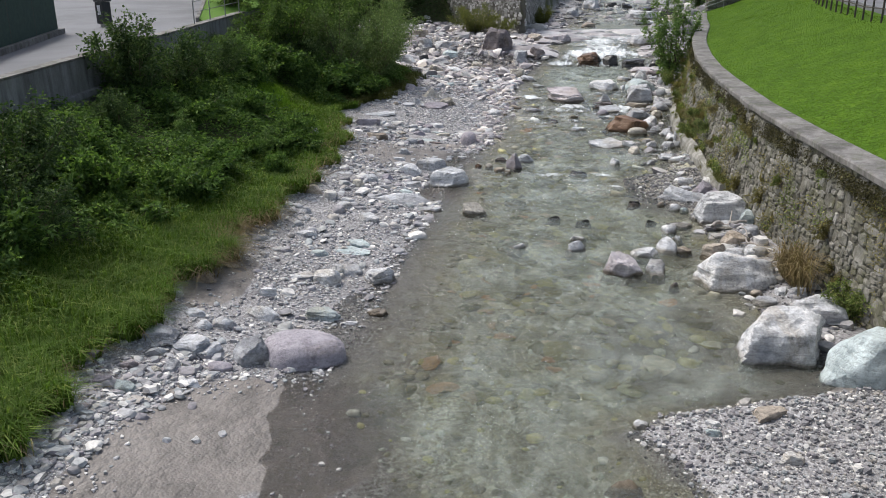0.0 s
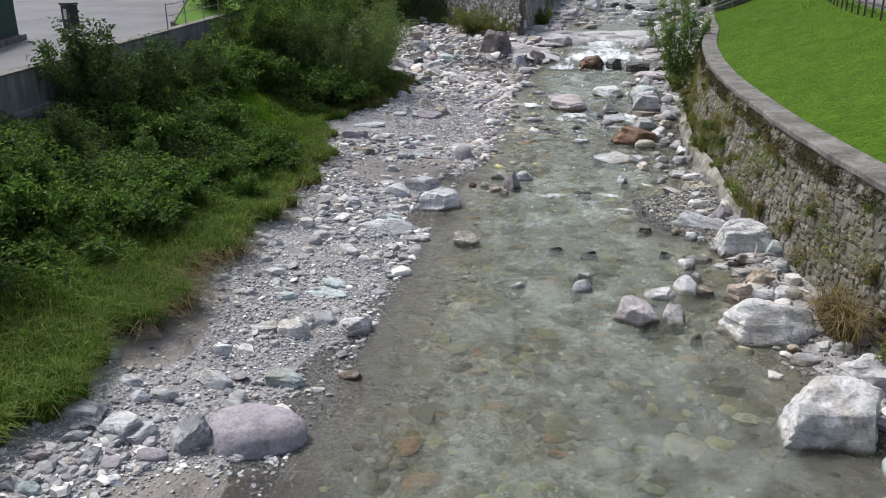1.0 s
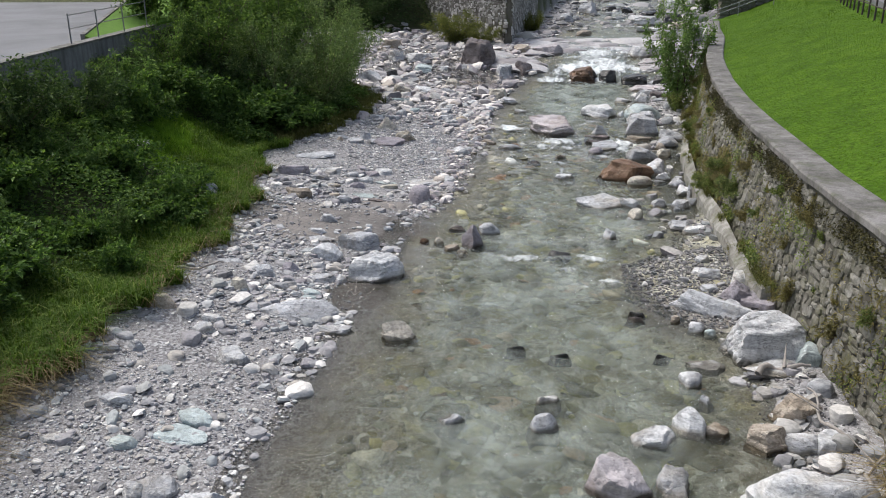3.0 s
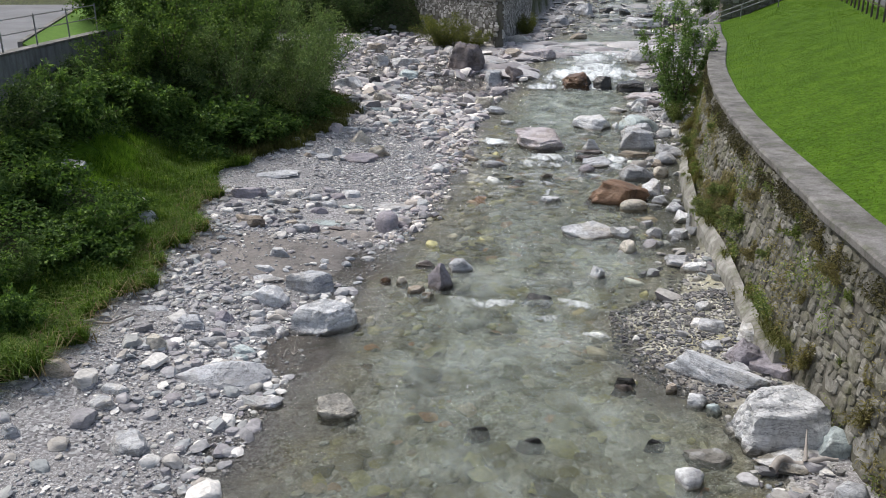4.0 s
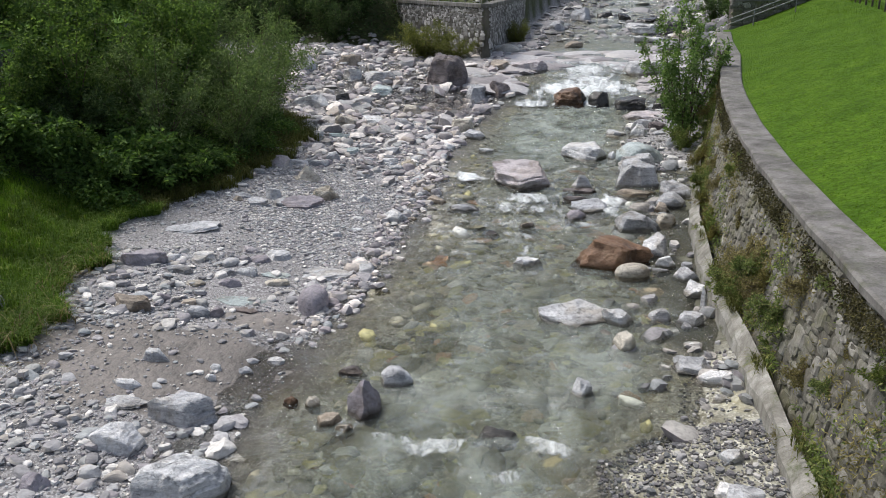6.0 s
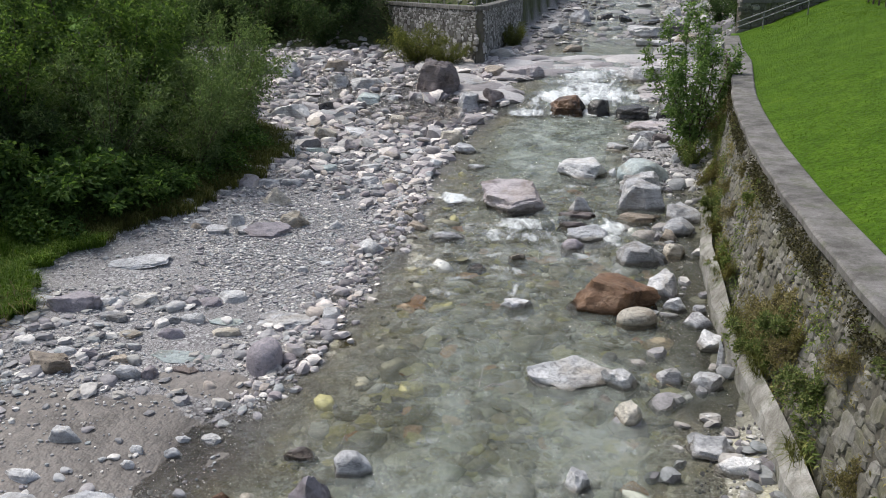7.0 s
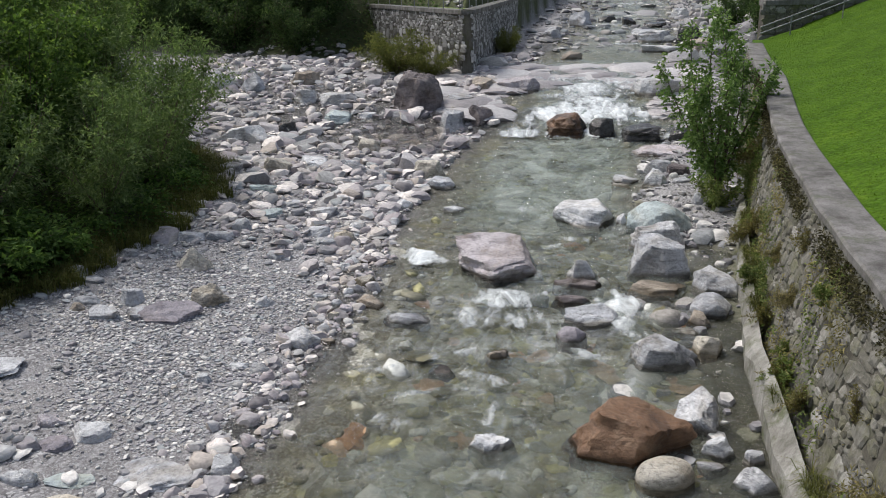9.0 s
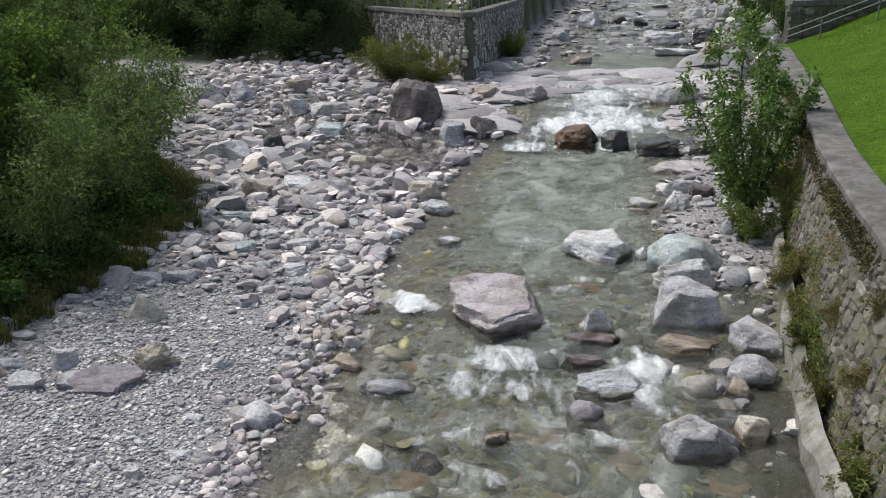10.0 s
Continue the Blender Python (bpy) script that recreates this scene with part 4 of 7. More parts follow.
boulder(-4.61, 10.26, 0.70, 0.39, 0.05, "grey", "slab", "grey flat stone on the gravel bar")
boulder(-3.54, 10.35, 0.45, 0.25, 0.15, "grey", "block", "grey angular stone on the gravel bar")
boulder(-4.13, 10.51, 0.45, 0.25, 0.10, "grey", "block", "grey angular stone on the gravel bar")
boulder(5.5, 10.72, 1.72, 1.30, 0.74, "white", "block", "big angular white boulder with grey veins at the water's edge")
boulder(-3.03, 10.87, 0.57, 0.30, 0.18, "white", "round", "pale grey-white rounded stone on the gravel bar")
boulder(-4.68, 11.09, 0.34, 0.32, 0.19, "grey", "block", "small grey angular stone on the gravel bar")
boulder(-2.06, 11.30, 0.79, 0.43, 0.18, "green", "block", "greenish-grey angular stone on the gravel bar")
boulder(-1.16, 11.54, 0.37, 0.22, 0.07, "tan", "slab", "tan flat stone at the edge of the stream")
boulder(6.5, 11.75, 0.95, 0.7, 0.42, "grey", "block", "large grey angular stone behind the white boulder")
boulder(-3.25, 11.81, 0.37, 0.21, 0.12, "white", "block", "pale grey-white angular stone on the gravel bar")
boulder(-4.52, 11.91, 0.57, 0.31, 0.13, "tan", "block", "tan angular stone on damp sand")
boulder(5.86, 12.65, 0.46, 0.35, 0.11, "grey", "slab", "grey flat stone near the wall's foot")
boulder(-2.35, 12.71, 0.58, 0.40, 0.24, "white", "block", "pale grey-white angular stone on the gravel bar")
boulder(-2.83, 12.78, 0.57, 0.31, 0.10, "white", "slab", "pale grey-white flat stone on the gravel bar", 15)
boulder(-4.26, 12.78, 0.36, 0.20, 0.05, "tan", "slab", "tan flat stone on damp sand")
boulder(6.48, 12.83, 0.37, 0.26, 0.16, "grey", "block", "grey angular stone near the wall's foot")
boulder(6.72, 12.2, 0.6, 0.35, 0.22, "white", "slab", "pale flat stone near the wall's foot")
boulder(5.83, 12.98, 0.26, 0.18, 0.11, "tan", "round", "small tan rounded stone near the wall's foot")
boulder(6.24, 12.99, 0.24, 0.22, 0.13, "white", "block", "small pale grey-white angular stone near the wall's foot")
boulder(-1.40, 13.11, 0.63, 0.47, 0.28, "white", "block", "white angular stone at the water's edge")
boulder(-2.23, 13.26, 0.29, 0.31, 0.19, "white", "round", "small pale grey-white rounded stone on the gravel bar")
boulder(-4.32, 13.34, 0.30, 0.34, 0.11, "green", "slab", "small greenish-grey flat stone on the gravel bar")
boulder(4.37, 13.36, 0.19, 0.14, 0.08, "brown", "round", "small dark brown rounded stone in the clear shallow stream")
boulder(-2.03, 13.39, 0.48, 0.56, 0.18, "grey", "slab", "grey flat stone on the gravel bar", -40)
boulder(5.56, 13.57, 1.63, 1.08, 0.65, "white", "round", "huge pale grey boulder with dark lichen spots by the stream")
boulder(-3.91, 13.67, 0.20, 0.18, 0.11, "white", "round", "small pale grey-white rounded stone on the gravel bar")
boulder(6.85, 14.02, 0.71, 0.65, 0.21, "tan", "slab", "tan flat stone near the wall's foot")
boulder(3.43, 14.10, 0.84, 0.67, 0.40, "pink", "block", "pinkish-grey angular boulder in the pool")
boulder(4.11, 14.10, 0.54, 0.56, 0.25, "grey", "ramp", "grey wedge-shaped rock in the pool", -20)
boulder(-3.76, 14.11, 0.33, 0.18, 0.06, "white", "slab", "small pale grey-white flat stone on the gravel bar")
boulder(-2.88, 14.25, 0.40, 0.28, 0.09, "green", "slab", "greenish-grey flat stone on the gravel bar")
boulder(-2.22, 14.61, 0.80, 0.44, 0.05, "green", "slab", "dark greenish flat stone on the gravel", -5)
boulder(-2.16, 14.93, 0.56, 0.39, 0.13, "green", "slab", "green-grey leaning stone on the gravel", -25)
boulder(6.29, 15.10, 0.47, 0.36, 0.22, "white", "block", "pale grey-white angular stone near the wall's foot")
boulder(-3.37, 15.12, 0.47, 0.26, 0.10, "white", "block", "pale grey-white angular stone on the gravel bar")
boulder(5.91, 15.13, 0.44, 0.37, 0.22, "grey", "round", "grey rounded stone near the wall's foot")
boulder(4.05, 15.14, 0.63, 0.44, 0.14, "white", "slab", "long white stone lying in the stream", 12)
boulder(5.49, 15.15, 0.64, 0.50, 0.30, "tan", "block", "tan angular stone beside the big boulder")
boulder(2.57, 15.31, 0.45, 0.35, 0.21, "grey", "round", "grey rounded stone in the clear shallow stream")
boulder(4.57, 15.42, 0.47, 0.48, 0.29, "white", "round", "white rounded stone at the end of a long one", 25)
boulder(1.32, 15.43, 0.48, 0.30, 0.10, "grey", "slab", "grey flat stone in the clear shallow stream", 10)
boulder(4.93, 15.45, 0.37, 0.33, 0.11, "tan", "slab", "tan flat stone in the clear shallow stream")
boulder(1.19, 15.78, 0.69, 0.59, -0.02, "yellow", "slab", "yellow-green flat stone under the clear running water")
boulder(6.06, 15.88, 0.74, 0.50, 0.30, "tan", "block", "tan angular stone near the wall's foot")
boulder(2.67, 16.09, 0.38, 0.31, 0.10, "white", "slab", "pale grey-white flat stone in the clear shallow stream")
boulder(4.93, 16.22, 0.24, 0.19, 0.11, "grey", "block", "small grey angular stone in the clear shallow stream")
boulder(-4.58, 16.46, 0.42, 0.35, 0.21, "rust", "round", "rust-brown rounded stone on the gravel bar")
boulder(6.58, 16.47, 0.38, 0.35, 0.21, "grey", "round", "grey rounded stone near the wall's foot")
boulder(-3.77, 16.52, 0.35, 0.21, 0.13, "white", "block", "pale grey-white angular stone on the gravel bar")
boulder(-2.28, 16.75, 0.58, 0.49, 0.16, "white", "slab", "pale grey-white flat stone on the gravel bar", -15)
boulder(4.82, 16.79, 0.35, 0.35, 0.21, "white", "round", "small pale grey-white rounded stone in the clear shallow stream")
boulder(6.31, 17.31, 1.17, 0.64, 0.10, "white", "slab", "long flat slab leaning under the white boulder", 6)
boulder(5.16, 17.39, 0.59, 0.32, 0.07, "grey", "slab", "grey flat stone in the clear shallow stream")
boulder(6.78, 17.5, 0.62, 0.4, 0.28, "green", "slab", "greenish-grey flat stone near the wall's foot")
boulder(-3.08, 17.53, 0.45, 0.24, 0.14, "white", "block", "pale grey-white angular stone on the gravel bar")
boulder(-3.93, 17.60, 0.33, 0.18, 0.06, "white", "block", "small pale grey-white angular stone on the gravel bar")
boulder(2.90, 17.60, 0.36, 0.19, 0.05, "dark", "slab", "dark wet rounded stone in the clear shallow stream")
boulder(4.53, 17.69, 0.27, 0.14, 0.05, "dark", "slab", "small dark wet flat stone in the clear shallow stream")
boulder(2.16, 17.80, 0.34, 0.17, 0.05, "dark", "slab", "small dark wet rounded stone in the clear shallow stream")
boulder(-3.06, 17.88, 0.39, 0.21, 0.10, "white", "block", "pale grey-white angular stone on the gravel bar")
boulder(6.21, 17.97, 1.39, 1.15, 0.69, "white", "block", "large white angular boulder with fine cracks")
boulder(-3.99, 18.00, 0.53, 0.34, 0.20, "tan", "round", "tan rounded stone on the gravel bar")
boulder(0.19, 18.00, 0.62, 0.38, 0.28, "cream", "ramp", "cream pointed stone in the stream")
boulder(-1.04, 18.22, 0.76, 0.42, 0.07, "grey", "slab", "grey flat stone at the waterline")
boulder(5.49, 18.51, 0.24, 0.21, 0.13, "green", "block", "small greenish-grey angular stone near the wall's foot")
boulder(-1.77, 18.72, 1.43, 0.79, 0.16, "grey", "slab", "broad flat grey slab with pale veins on gravel", 22)
boulder(5.28, 18.73, 0.30, 0.28, 0.17, "white", "round", "small pale grey-white rounded stone in the clear shallow stream")
boulder(6.86, 18.96, 0.23, 0.21, 0.12, "white", "round", "small pale grey-white rounded stone near the wall's foot")
boulder(4.99, 19.13, 0.17, 0.20, 0.12, "tan", "block", "small tan angular stone in the clear shallow stream")
boulder(4.29, 19.13, 0.36, 0.2, 0.07, "brown", "slab", "small dark brown stone showing above the water")
boulder(-3.01, 19.26, 0.44, 0.39, 0.23, "cream", "block", "cream stone on the gravel")
boulder(4.35, 19.36, 0.31, 0.15, 0.05, "dark", "slab", "small dark wet rounded stone in the clear shallow stream")
boulder(0.10, 19.38, 0.54, 0.57, -0.05, "cream", "slab", "pale cream flat stone under the clear running water")
boulder(1.15, 19.38, 0.58, 0.66, -0.02, "yellow", "slab", "yellow-green flat stone under the clear running water")
boulder(-1.79, 19.51, 0.30, 0.18, 0.06, "green", "slab", "small greenish-grey flat stone on the gravel bar")
boulder(-2.05, 19.55, 0.23, 0.18, 0.11, "white", "round", "small pale grey-white rounded stone on the gravel bar")
boulder(6.06, 19.59, 0.31, 0.30, 0.10, "grey", "slab", "small grey flat stone near the wall's foot")
boulder(6.61, 19.72, 0.75, 0.67, 0.21, "purple", "slab", "layered purple-grey rock leaning at the wall's foot", -20)
boulder(-1.79, 19.80, 0.45, 0.25, 0.09, "green", "block", "greenish-grey angular stone on the gravel bar")
boulder(-2.39, 19.85, 0.58, 0.30, 0.09, "grey", "slab", "grey layered stone on the bar")
boulder(6.19, 20.21, 0.50, 0.35, 0.11, "white", "slab", "pale grey-white flat stone near the wall's foot")
boulder(-2.98, 20.31, 0.62, 0.34, 0.17, "grey", "block", "grey angular stone on the gravel bar")
boulder(6.83, 20.39, 0.22, 0.15, 0.09, "white", "round", "small pale grey-white rounded stone near the wall's foot")
boulder(5.84, 20.41, 0.37, 0.28, 0.09, "grey", "slab", "grey flat stone near the wall's foot")
boulder(-1.76, 20.50, 0.58, 0.34, 0.11, "grey", "slab", "grey flat stone on the gravel bar")
boulder(-1.39, 20.56, 0.21, 0.24, 0.14, "white", "round", "small pale grey-white rounded stone on the gravel bar")
boulder(-2.50, 20.70, 0.42, 0.27, 0.16, "purple", "block", "purplish-grey angular stone on the gravel bar")
boulder(-3.76, 20.74, 0.57, 0.31, 0.05, "grey", "slab", "grey flat stone on the gravel bar")
boulder(6.54, 20.80, 0.53, 0.44, 0.26, "white", "block", "white rough boulder near the wall")
boulder(-0.83, 20.94, 1.31, 0.81, 0.49, "white", "block", "big white layered boulder at the waterline")
boulder(5.99, 21.15, 0.48, 0.49, 0.16, "grey", "slab", "grey flat stone near the wall's foot", 25)
boulder(5.82, 21.32, 0.36, 0.27, 0.09, "white", "slab", "pale grey-white flat stone near the wall's foot")
boulder(-2.04, 21.79, 0.79, 0.49, 0.29, "white", "round", "smooth pale grey stone on the bar", -15)
boulder(6.04, 22.02, 0.36, 0.21, 0.13, "white", "block", "pale grey-white angular stone near the wall's foot")
boulder(3.01, 22.12, 0.34, 0.55, -0.02, "yellow", "slab", "small yellow-green flat stone under the clear running water")
boulder(-1.44, 22.54, 1.03, 0.55, 0.33, "grey", "block", "smooth grey stone behind the layered boulder")
boulder(0.90, 22.55, 0.28, 0.23, 0.07, "tan", "slab", "small tan flat stone in the clear shallow stream")
boulder(3.02, 22.55, 0.61, 0.34, 0.05, "dark", "slab", "dark stone splitting the riffle")
boulder(0.67, 22.71, 0.36, 0.28, 0.09, "tan", "slab", "tan flat stone in the clear shallow stream")
boulder(-2.35, 22.72, 0.71, 0.39, 0.05, "grey", "slab", "grey flat stone on damp sand")
boulder(1.08, 23.13, 0.60, 0.64, 0.48, "purple", "peak", "purplish upright stone in midstream", -25)
boulder(0.32, 23.13, 0.26, 0.19, 0.12, "cream", "round", "small cream rounded stone in the clear shallow stream")
boulder(-0.02, 23.16, 0.22, 0.16, 0.10, "rust", "round", "small rust-brown rounded stone in the clear shallow stream")
boulder(-2.55, 23.20, 0.44, 0.24, 0.08, "white", "slab", "pale grey-white flat stone on damp sand")
boulder(6.26, 23.64, 0.30, 0.17, 0.06, "white", "block", "small pale grey-white angular stone near the wall's foot")
boulder(-1.44, 23.71, 0.18, 0.14, 0.09, "white", "round", "small pale grey-white rounded stone on damp sand")
boulder(4.28, 23.78, 0.44, 0.39, 0.23, "white", "block", "white stone in shallow water")
boulder(1.47, 23.91, 0.56, 0.45, 0.27, "grey", "round", "grey round stone in midstream")
boulder(-2.48, 24.06, 0.51, 0.28, 0.17, "white", "block", "pale grey-white angular stone on damp sand")
boulder(-1.49, 24.06, 0.21, 0.14, 0.08, "white", "round", "small pale grey-white rounded stone on damp sand")
boulder(-1.01, 24.11, 0.24, 0.15, 0.09, "grey", "round", "small grey rounded stone on damp sand")
boulder(6.29, 24.17, 0.61, 0.34, 0.21, "white", "block", "pale angular rock near the wall's footing")
boulder(0.69, 24.22, 0.44, 0.24, 0.08, "brown", "slab", "dark brown flat stone in the clear shallow stream")
boulder(-1.02, 24.43, 0.22, 0.12, 0.06, "white", "round", "small pale grey-white rounded stone on damp sand")
boulder(-0.65, 24.50, 0.35, 0.24, 0.08, "white", "slab", "pale grey-white flat stone at the edge of the stream", -15)
boulder(-5.63, 24.63, 0.50, 0.38, 0.23, "grey", "block", "grey angular stone on the gravel bar")
boulder(6.08, 24.71, 0.68, 0.57, 0.18, "grey", "slab", "grey slab leaning near the wall", 25)
boulder(5.08, 25.43, 0.42, 0.46, 0.27, "cream", "block", "cream block at the water's edge")
boulder(6.22, 25.51, 0.31, 0.25, 0.08, "white", "slab", "small pale grey-white flat stone near the wall's foot")
boulder(-3.70, 25.77, 0.79, 0.43, 0.20, "tan", "block", "brownish layered rock on damp sand")
boulder(-2.50, 25.88, 0.48, 0.27, 0.16, "grey", "round", "grey rounded stone on the gravel bar")
boulder(4.79, 25.94, 0.29, 0.18, 0.06, "white", "slab", "small pale grey-white flat stone in the clear shallow stream")
boulder(-2.20, 25.97, 0.27, 0.27, 0.16, "purple", "round", "small purplish-grey rounded stone on the gravel bar")
boulder(-1.73, 26.21, 0.43, 0.24, 0.05, "brown", "slab", "dark brown flat stone on damp sand")
boulder(-3.72, 26.25, 0.36, 0.20, 0.08, "grey", "round", "grey rounded stone on the gravel bar")
boulder(-3.37, 26.28, 0.39, 0.22, 0.13, "purple", "round", "purplish-grey rounded stone on the gravel bar")
boulder(-2.81, 26.35, 0.39, 0.21, 0.07, "tan", "slab", "tan flat stone on the gravel bar")
boulder(6.33, 26.40, 0.54, 0.36, 0.22, "grey", "block", "grey angular stone in the clear shallow stream")
boulder(5.10, 26.41, 0.67, 0.42, 0.25, "white", "block", "white block beside the long boulder")
boulder(4.33, 26.57, 1.35, 0.74, 0.26, "white", "ramp", "long white angular boulder in shallow water")
boulder(5.84, 26.59, 0.43, 0.32, 0.19, "white", "round", "pale grey-white rounded stone in the clear shallow stream")
boulder(-0.59, 26.67, 0.58, 0.82, 0.41, "purple", "egg", "egg-shaped mauve stone at the waterline", 10)
boulder(-1.98, 26.71, 1.11, 0.61, 0.05, "green", "slab", "long greenish slab on the sand flat")
boulder(6.67, 27.04, 0.15, 0.16, 0.49, "grey", "block", "small grey angular stone near the wall's foot")
boulder(-3.10, 27.12, 0.45, 0.25, 0.05, "cream", "slab", "cream flat stone on the gravel bar")
boulder(-2.42, 27.27, 0.48, 0.25, 0.15, "purple", "round", "purplish-grey rounded stone on the gravel bar")
boulder(0.60, 27.46, 0.43, 0.46, -0.02, "yellow", "slab", "yellow-green flat stone under the clear running water")
boulder(0.04, 27.50, 0.60, 0.33, 0.07, "white", "slab", "pale grey-white flat stone at the edge of the stream", -12)
boulder(-3.60, 27.60, 0.63, 0.32, 0.10, "grey", "slab", "grey flat stone on the gravel bar")
boulder(-1.60, 27.61, 0.56, 0.31, 0.10, "cream", "slab", "cream mossy slab on the cobbles")
boulder(-2.63, 27.81, 0.32, 0.22, 0.13, "white", "round", "small pale grey-white rounded stone on the gravel bar")
boulder(-5.59, 27.86, 0.51, 0.28, 0.09, "white", "slab", "pale grey-white flat stone on the gravel bar")
boulder(6.66, 27.87, 0.41, 0.45, 0.23, "white", "slab", "pale grey-white flat stone near the wall's foot", -35)
boulder(-5.08, 27.92, 0.55, 0.31, 0.10, "grey", "slab", "grey flat stone on the gravel bar")
boulder(-4.45, 27.94, 1.03, 0.81, 0.26, "purple", "slab", "dark slate slab on the bar", 12)
boulder(-2.30, 27.94, 0.44, 0.23, 0.14, "white", "block", "pale grey-white angular stone on the gravel bar")
boulder(-3.98, 28.10, 0.48, 0.33, 0.11, "grey", "slab", "grey flat stone on the gravel bar")
boulder(-1.80, 28.12, 0.69, 0.38, 0.05, "green", "slab", "greenish-grey flat stone on the gravel bar")
boulder(-0.89, 28.36, 1.28, 0.70, 0.09, "grey", "slab", "long flat grey slab on the bar", -8)
boulder(-3.36, 28.46, 0.49, 0.33, 0.11, "white", "slab", "pale grey-white flat stone on the gravel bar")
boulder(0.08, 28.55, 0.42, 0.36, 0.21, "white", "block", "white block at the waterline")
boulder(6.64, 28.63, 0.55, 0.37, 0.22, "white", "block", "pale flat rock against the wall's footing")
boulder(-2.25, 28.67, 0.45, 0.32, 0.10, "purple", "slab", "purplish-grey flat stone on the gravel bar")
boulder(5.59, 28.70, 0.74, 0.53, 0.26, "cream", "egg", "cream elongated stone beside the rusty boulder", 28)
boulder(6.23, 29.02, 0.42, 0.24, 0.08, "grey", "slab", "grey flat stone in the running rapids")
boulder(-1.98, 29.03, 0.59, 0.45, 0.14, "white", "slab", "pale grey-white flat stone on the gravel bar", -20)
boulder(-2.58, 29.18, 0.42, 0.23, 0.14, "pink", "block", "pinkish angular stone on the gravel bar")
boulder(6.77, 29.20, 0.27, 0.25, 0.15, "grey", "block", "small grey angular stone in the running rapids")
boulder(3.46, 29.29, 0.63, 0.38, 0.12, "white", "slab", "white stone washed by the current")
boulder(6.33, 29.36, 0.51, 0.33, 0.20, "white", "block", "pale grey-white angular stone in the running rapids")
boulder(5.24, 29.42, 1.70, 0.94, 0.56, "rust", "block", "large rust-brown boulder in the stream", 8)
boulder(6.23, 30.14, 0.67, 0.74, 0.44, "white", "block", "white angular rock beside the rusty boulder")
boulder(-4.48, 30.25, 1.40, 0.77, 0.05, "grey", "slab", "long flat grey slab at the edge of the bank")
boulder(-0.54, 30.71, 0.31, 0.17, 0.05, "grey", "round", "small grey rounded stone on the gravel bar")
boulder(-1.06, 30.73, 0.30, 0.19, 0.11, "white", "block", "small pale grey-white angular stone on the gravel bar")
boulder(-0.27, 31.09, 0.37, 0.22, 0.13, "grey", "block", "grey angular stone on the gravel bar")
boulder(-0.66, 31.19, 0.32, 0.18, 0.06, "white", "slab", "small pale grey-white flat stone on the gravel bar")
boulder(2.58, 31.47, 0.42, 0.39, -0.02, "brown", "slab", "dark brown flat stone under the clear running water")
boulder(6.08, 31.85, 1.12, 0.62, 0.37, "grey", "block", "layered grey boulder below the rapids")
boulder(3.44, 31.92, 0.41, 0.31, 0.10, "tan", "slab", "tan flat stone in the running rapids")
boulder(-0.82, 32.02, 0.32, 0.16, 0.05, "white", "slab", "small pale grey-white flat stone on the gravel bar")
boulder(0.10, 32.11, 0.63, 0.47, 0.28, "white", "round", "smooth white stone at the waterline")
boulder(6.82, 32.18, 0.46, 0.49, 0.29, "cream", "block", "cream layered rock beside the wall")
boulder(0.55, 32.19, 0.25, 0.18, 0.06, "tan", "slab", "small tan flat stone at the edge of the stream")
boulder(-3.52, 32.40, 0.61, 0.42, 0.14, "grey", "slab", "grey flat stone on the gravel bar")
boulder(4.65, 32.53, 0.51, 0.37, 0.22, "purple", "round", "purplish-grey rounded stone in the running rapids")
boulder(0.38, 32.59, 0.28, 0.24, 0.15, "white", "round", "small pale grey-white rounded stone at the edge of the stream")
boulder(-4.09, 32.60, 0.25, 0.24, 0.15, "tan", "round", "small tan rounded stone on the gravel bar")
boulder(-2.39, 32.63, 1.14, 0.62, 0.23, "purple", "ramp", "dark blue-grey slanting rock on the bar", 20)
boulder(-2.92, 32.66, 0.57, 0.51, 0.16, "grey", "slab", "grey flat stone on the gravel bar", 35)
boulder(6.50, 32.88, 0.57, 0.31, 0.05, "white", "slab", "pale grey-white flat stone in the running rapids")
boulder(-4.10, 32.94, 0.54, 0.30, 0.12, "grey", "round", "grey rounded stone on the gravel bar")
boulder(-3.28, 33.04, 0.42, 0.46, 0.27, "grey", "slab", "grey flat stone on the gravel bar", 40)
boulder(0.93, 33.05, 0.32, 0.19, 0.06, "white", "slab", "small pale grey-white flat stone in the running rapids")
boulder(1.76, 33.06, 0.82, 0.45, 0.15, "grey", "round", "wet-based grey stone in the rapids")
boulder(0.45, 33.15, 0.28, 0.21, 0.12, "cream", "block", "small cream angular stone at the edge of the stream")
boulder(6.88, 33.24, 0.41, 0.35, 0.21, "tan", "block", "tan angular stone in the running rapids")
boulder(5.07, 33.27, 1.07, 0.55, 0.25, "grey", "ramp", "grey wet boulder splitting the rapids")
boulder(-1.95, 33.34, 0.80, 0.57, 0.34, "cream", "block", "cream boulder leaning on a dark rock")
boulder(0.59, 33.41, 0.32, 0.24, 0.14, "pink", "block", "small pinkish angular stone at the edge of the stream")
boulder(-0.96, 33.48, 0.45, 0.27, 0.16, "white", "block", "pale grey-white angular stone on the gravel bar")
boulder(7.16, 33.69, 0.80, 0.57, 0.34, "grey", "round", "blue-grey rounded rock by the wall")
boulder(0.35, 33.69, 0.26, 0.21, 0.13, "white", "round", "small pale grey-white rounded stone at the edge of the stream")
boulder(-4.44, 33.75, 0.47, 0.27, 0.09, "grey", "slab", "grey flat stone on the gravel bar")
boulder(1.00, 33.76, 0.52, 0.38, 0.12, "tan", "slab", "tan flat stone in the running rapids", -20)
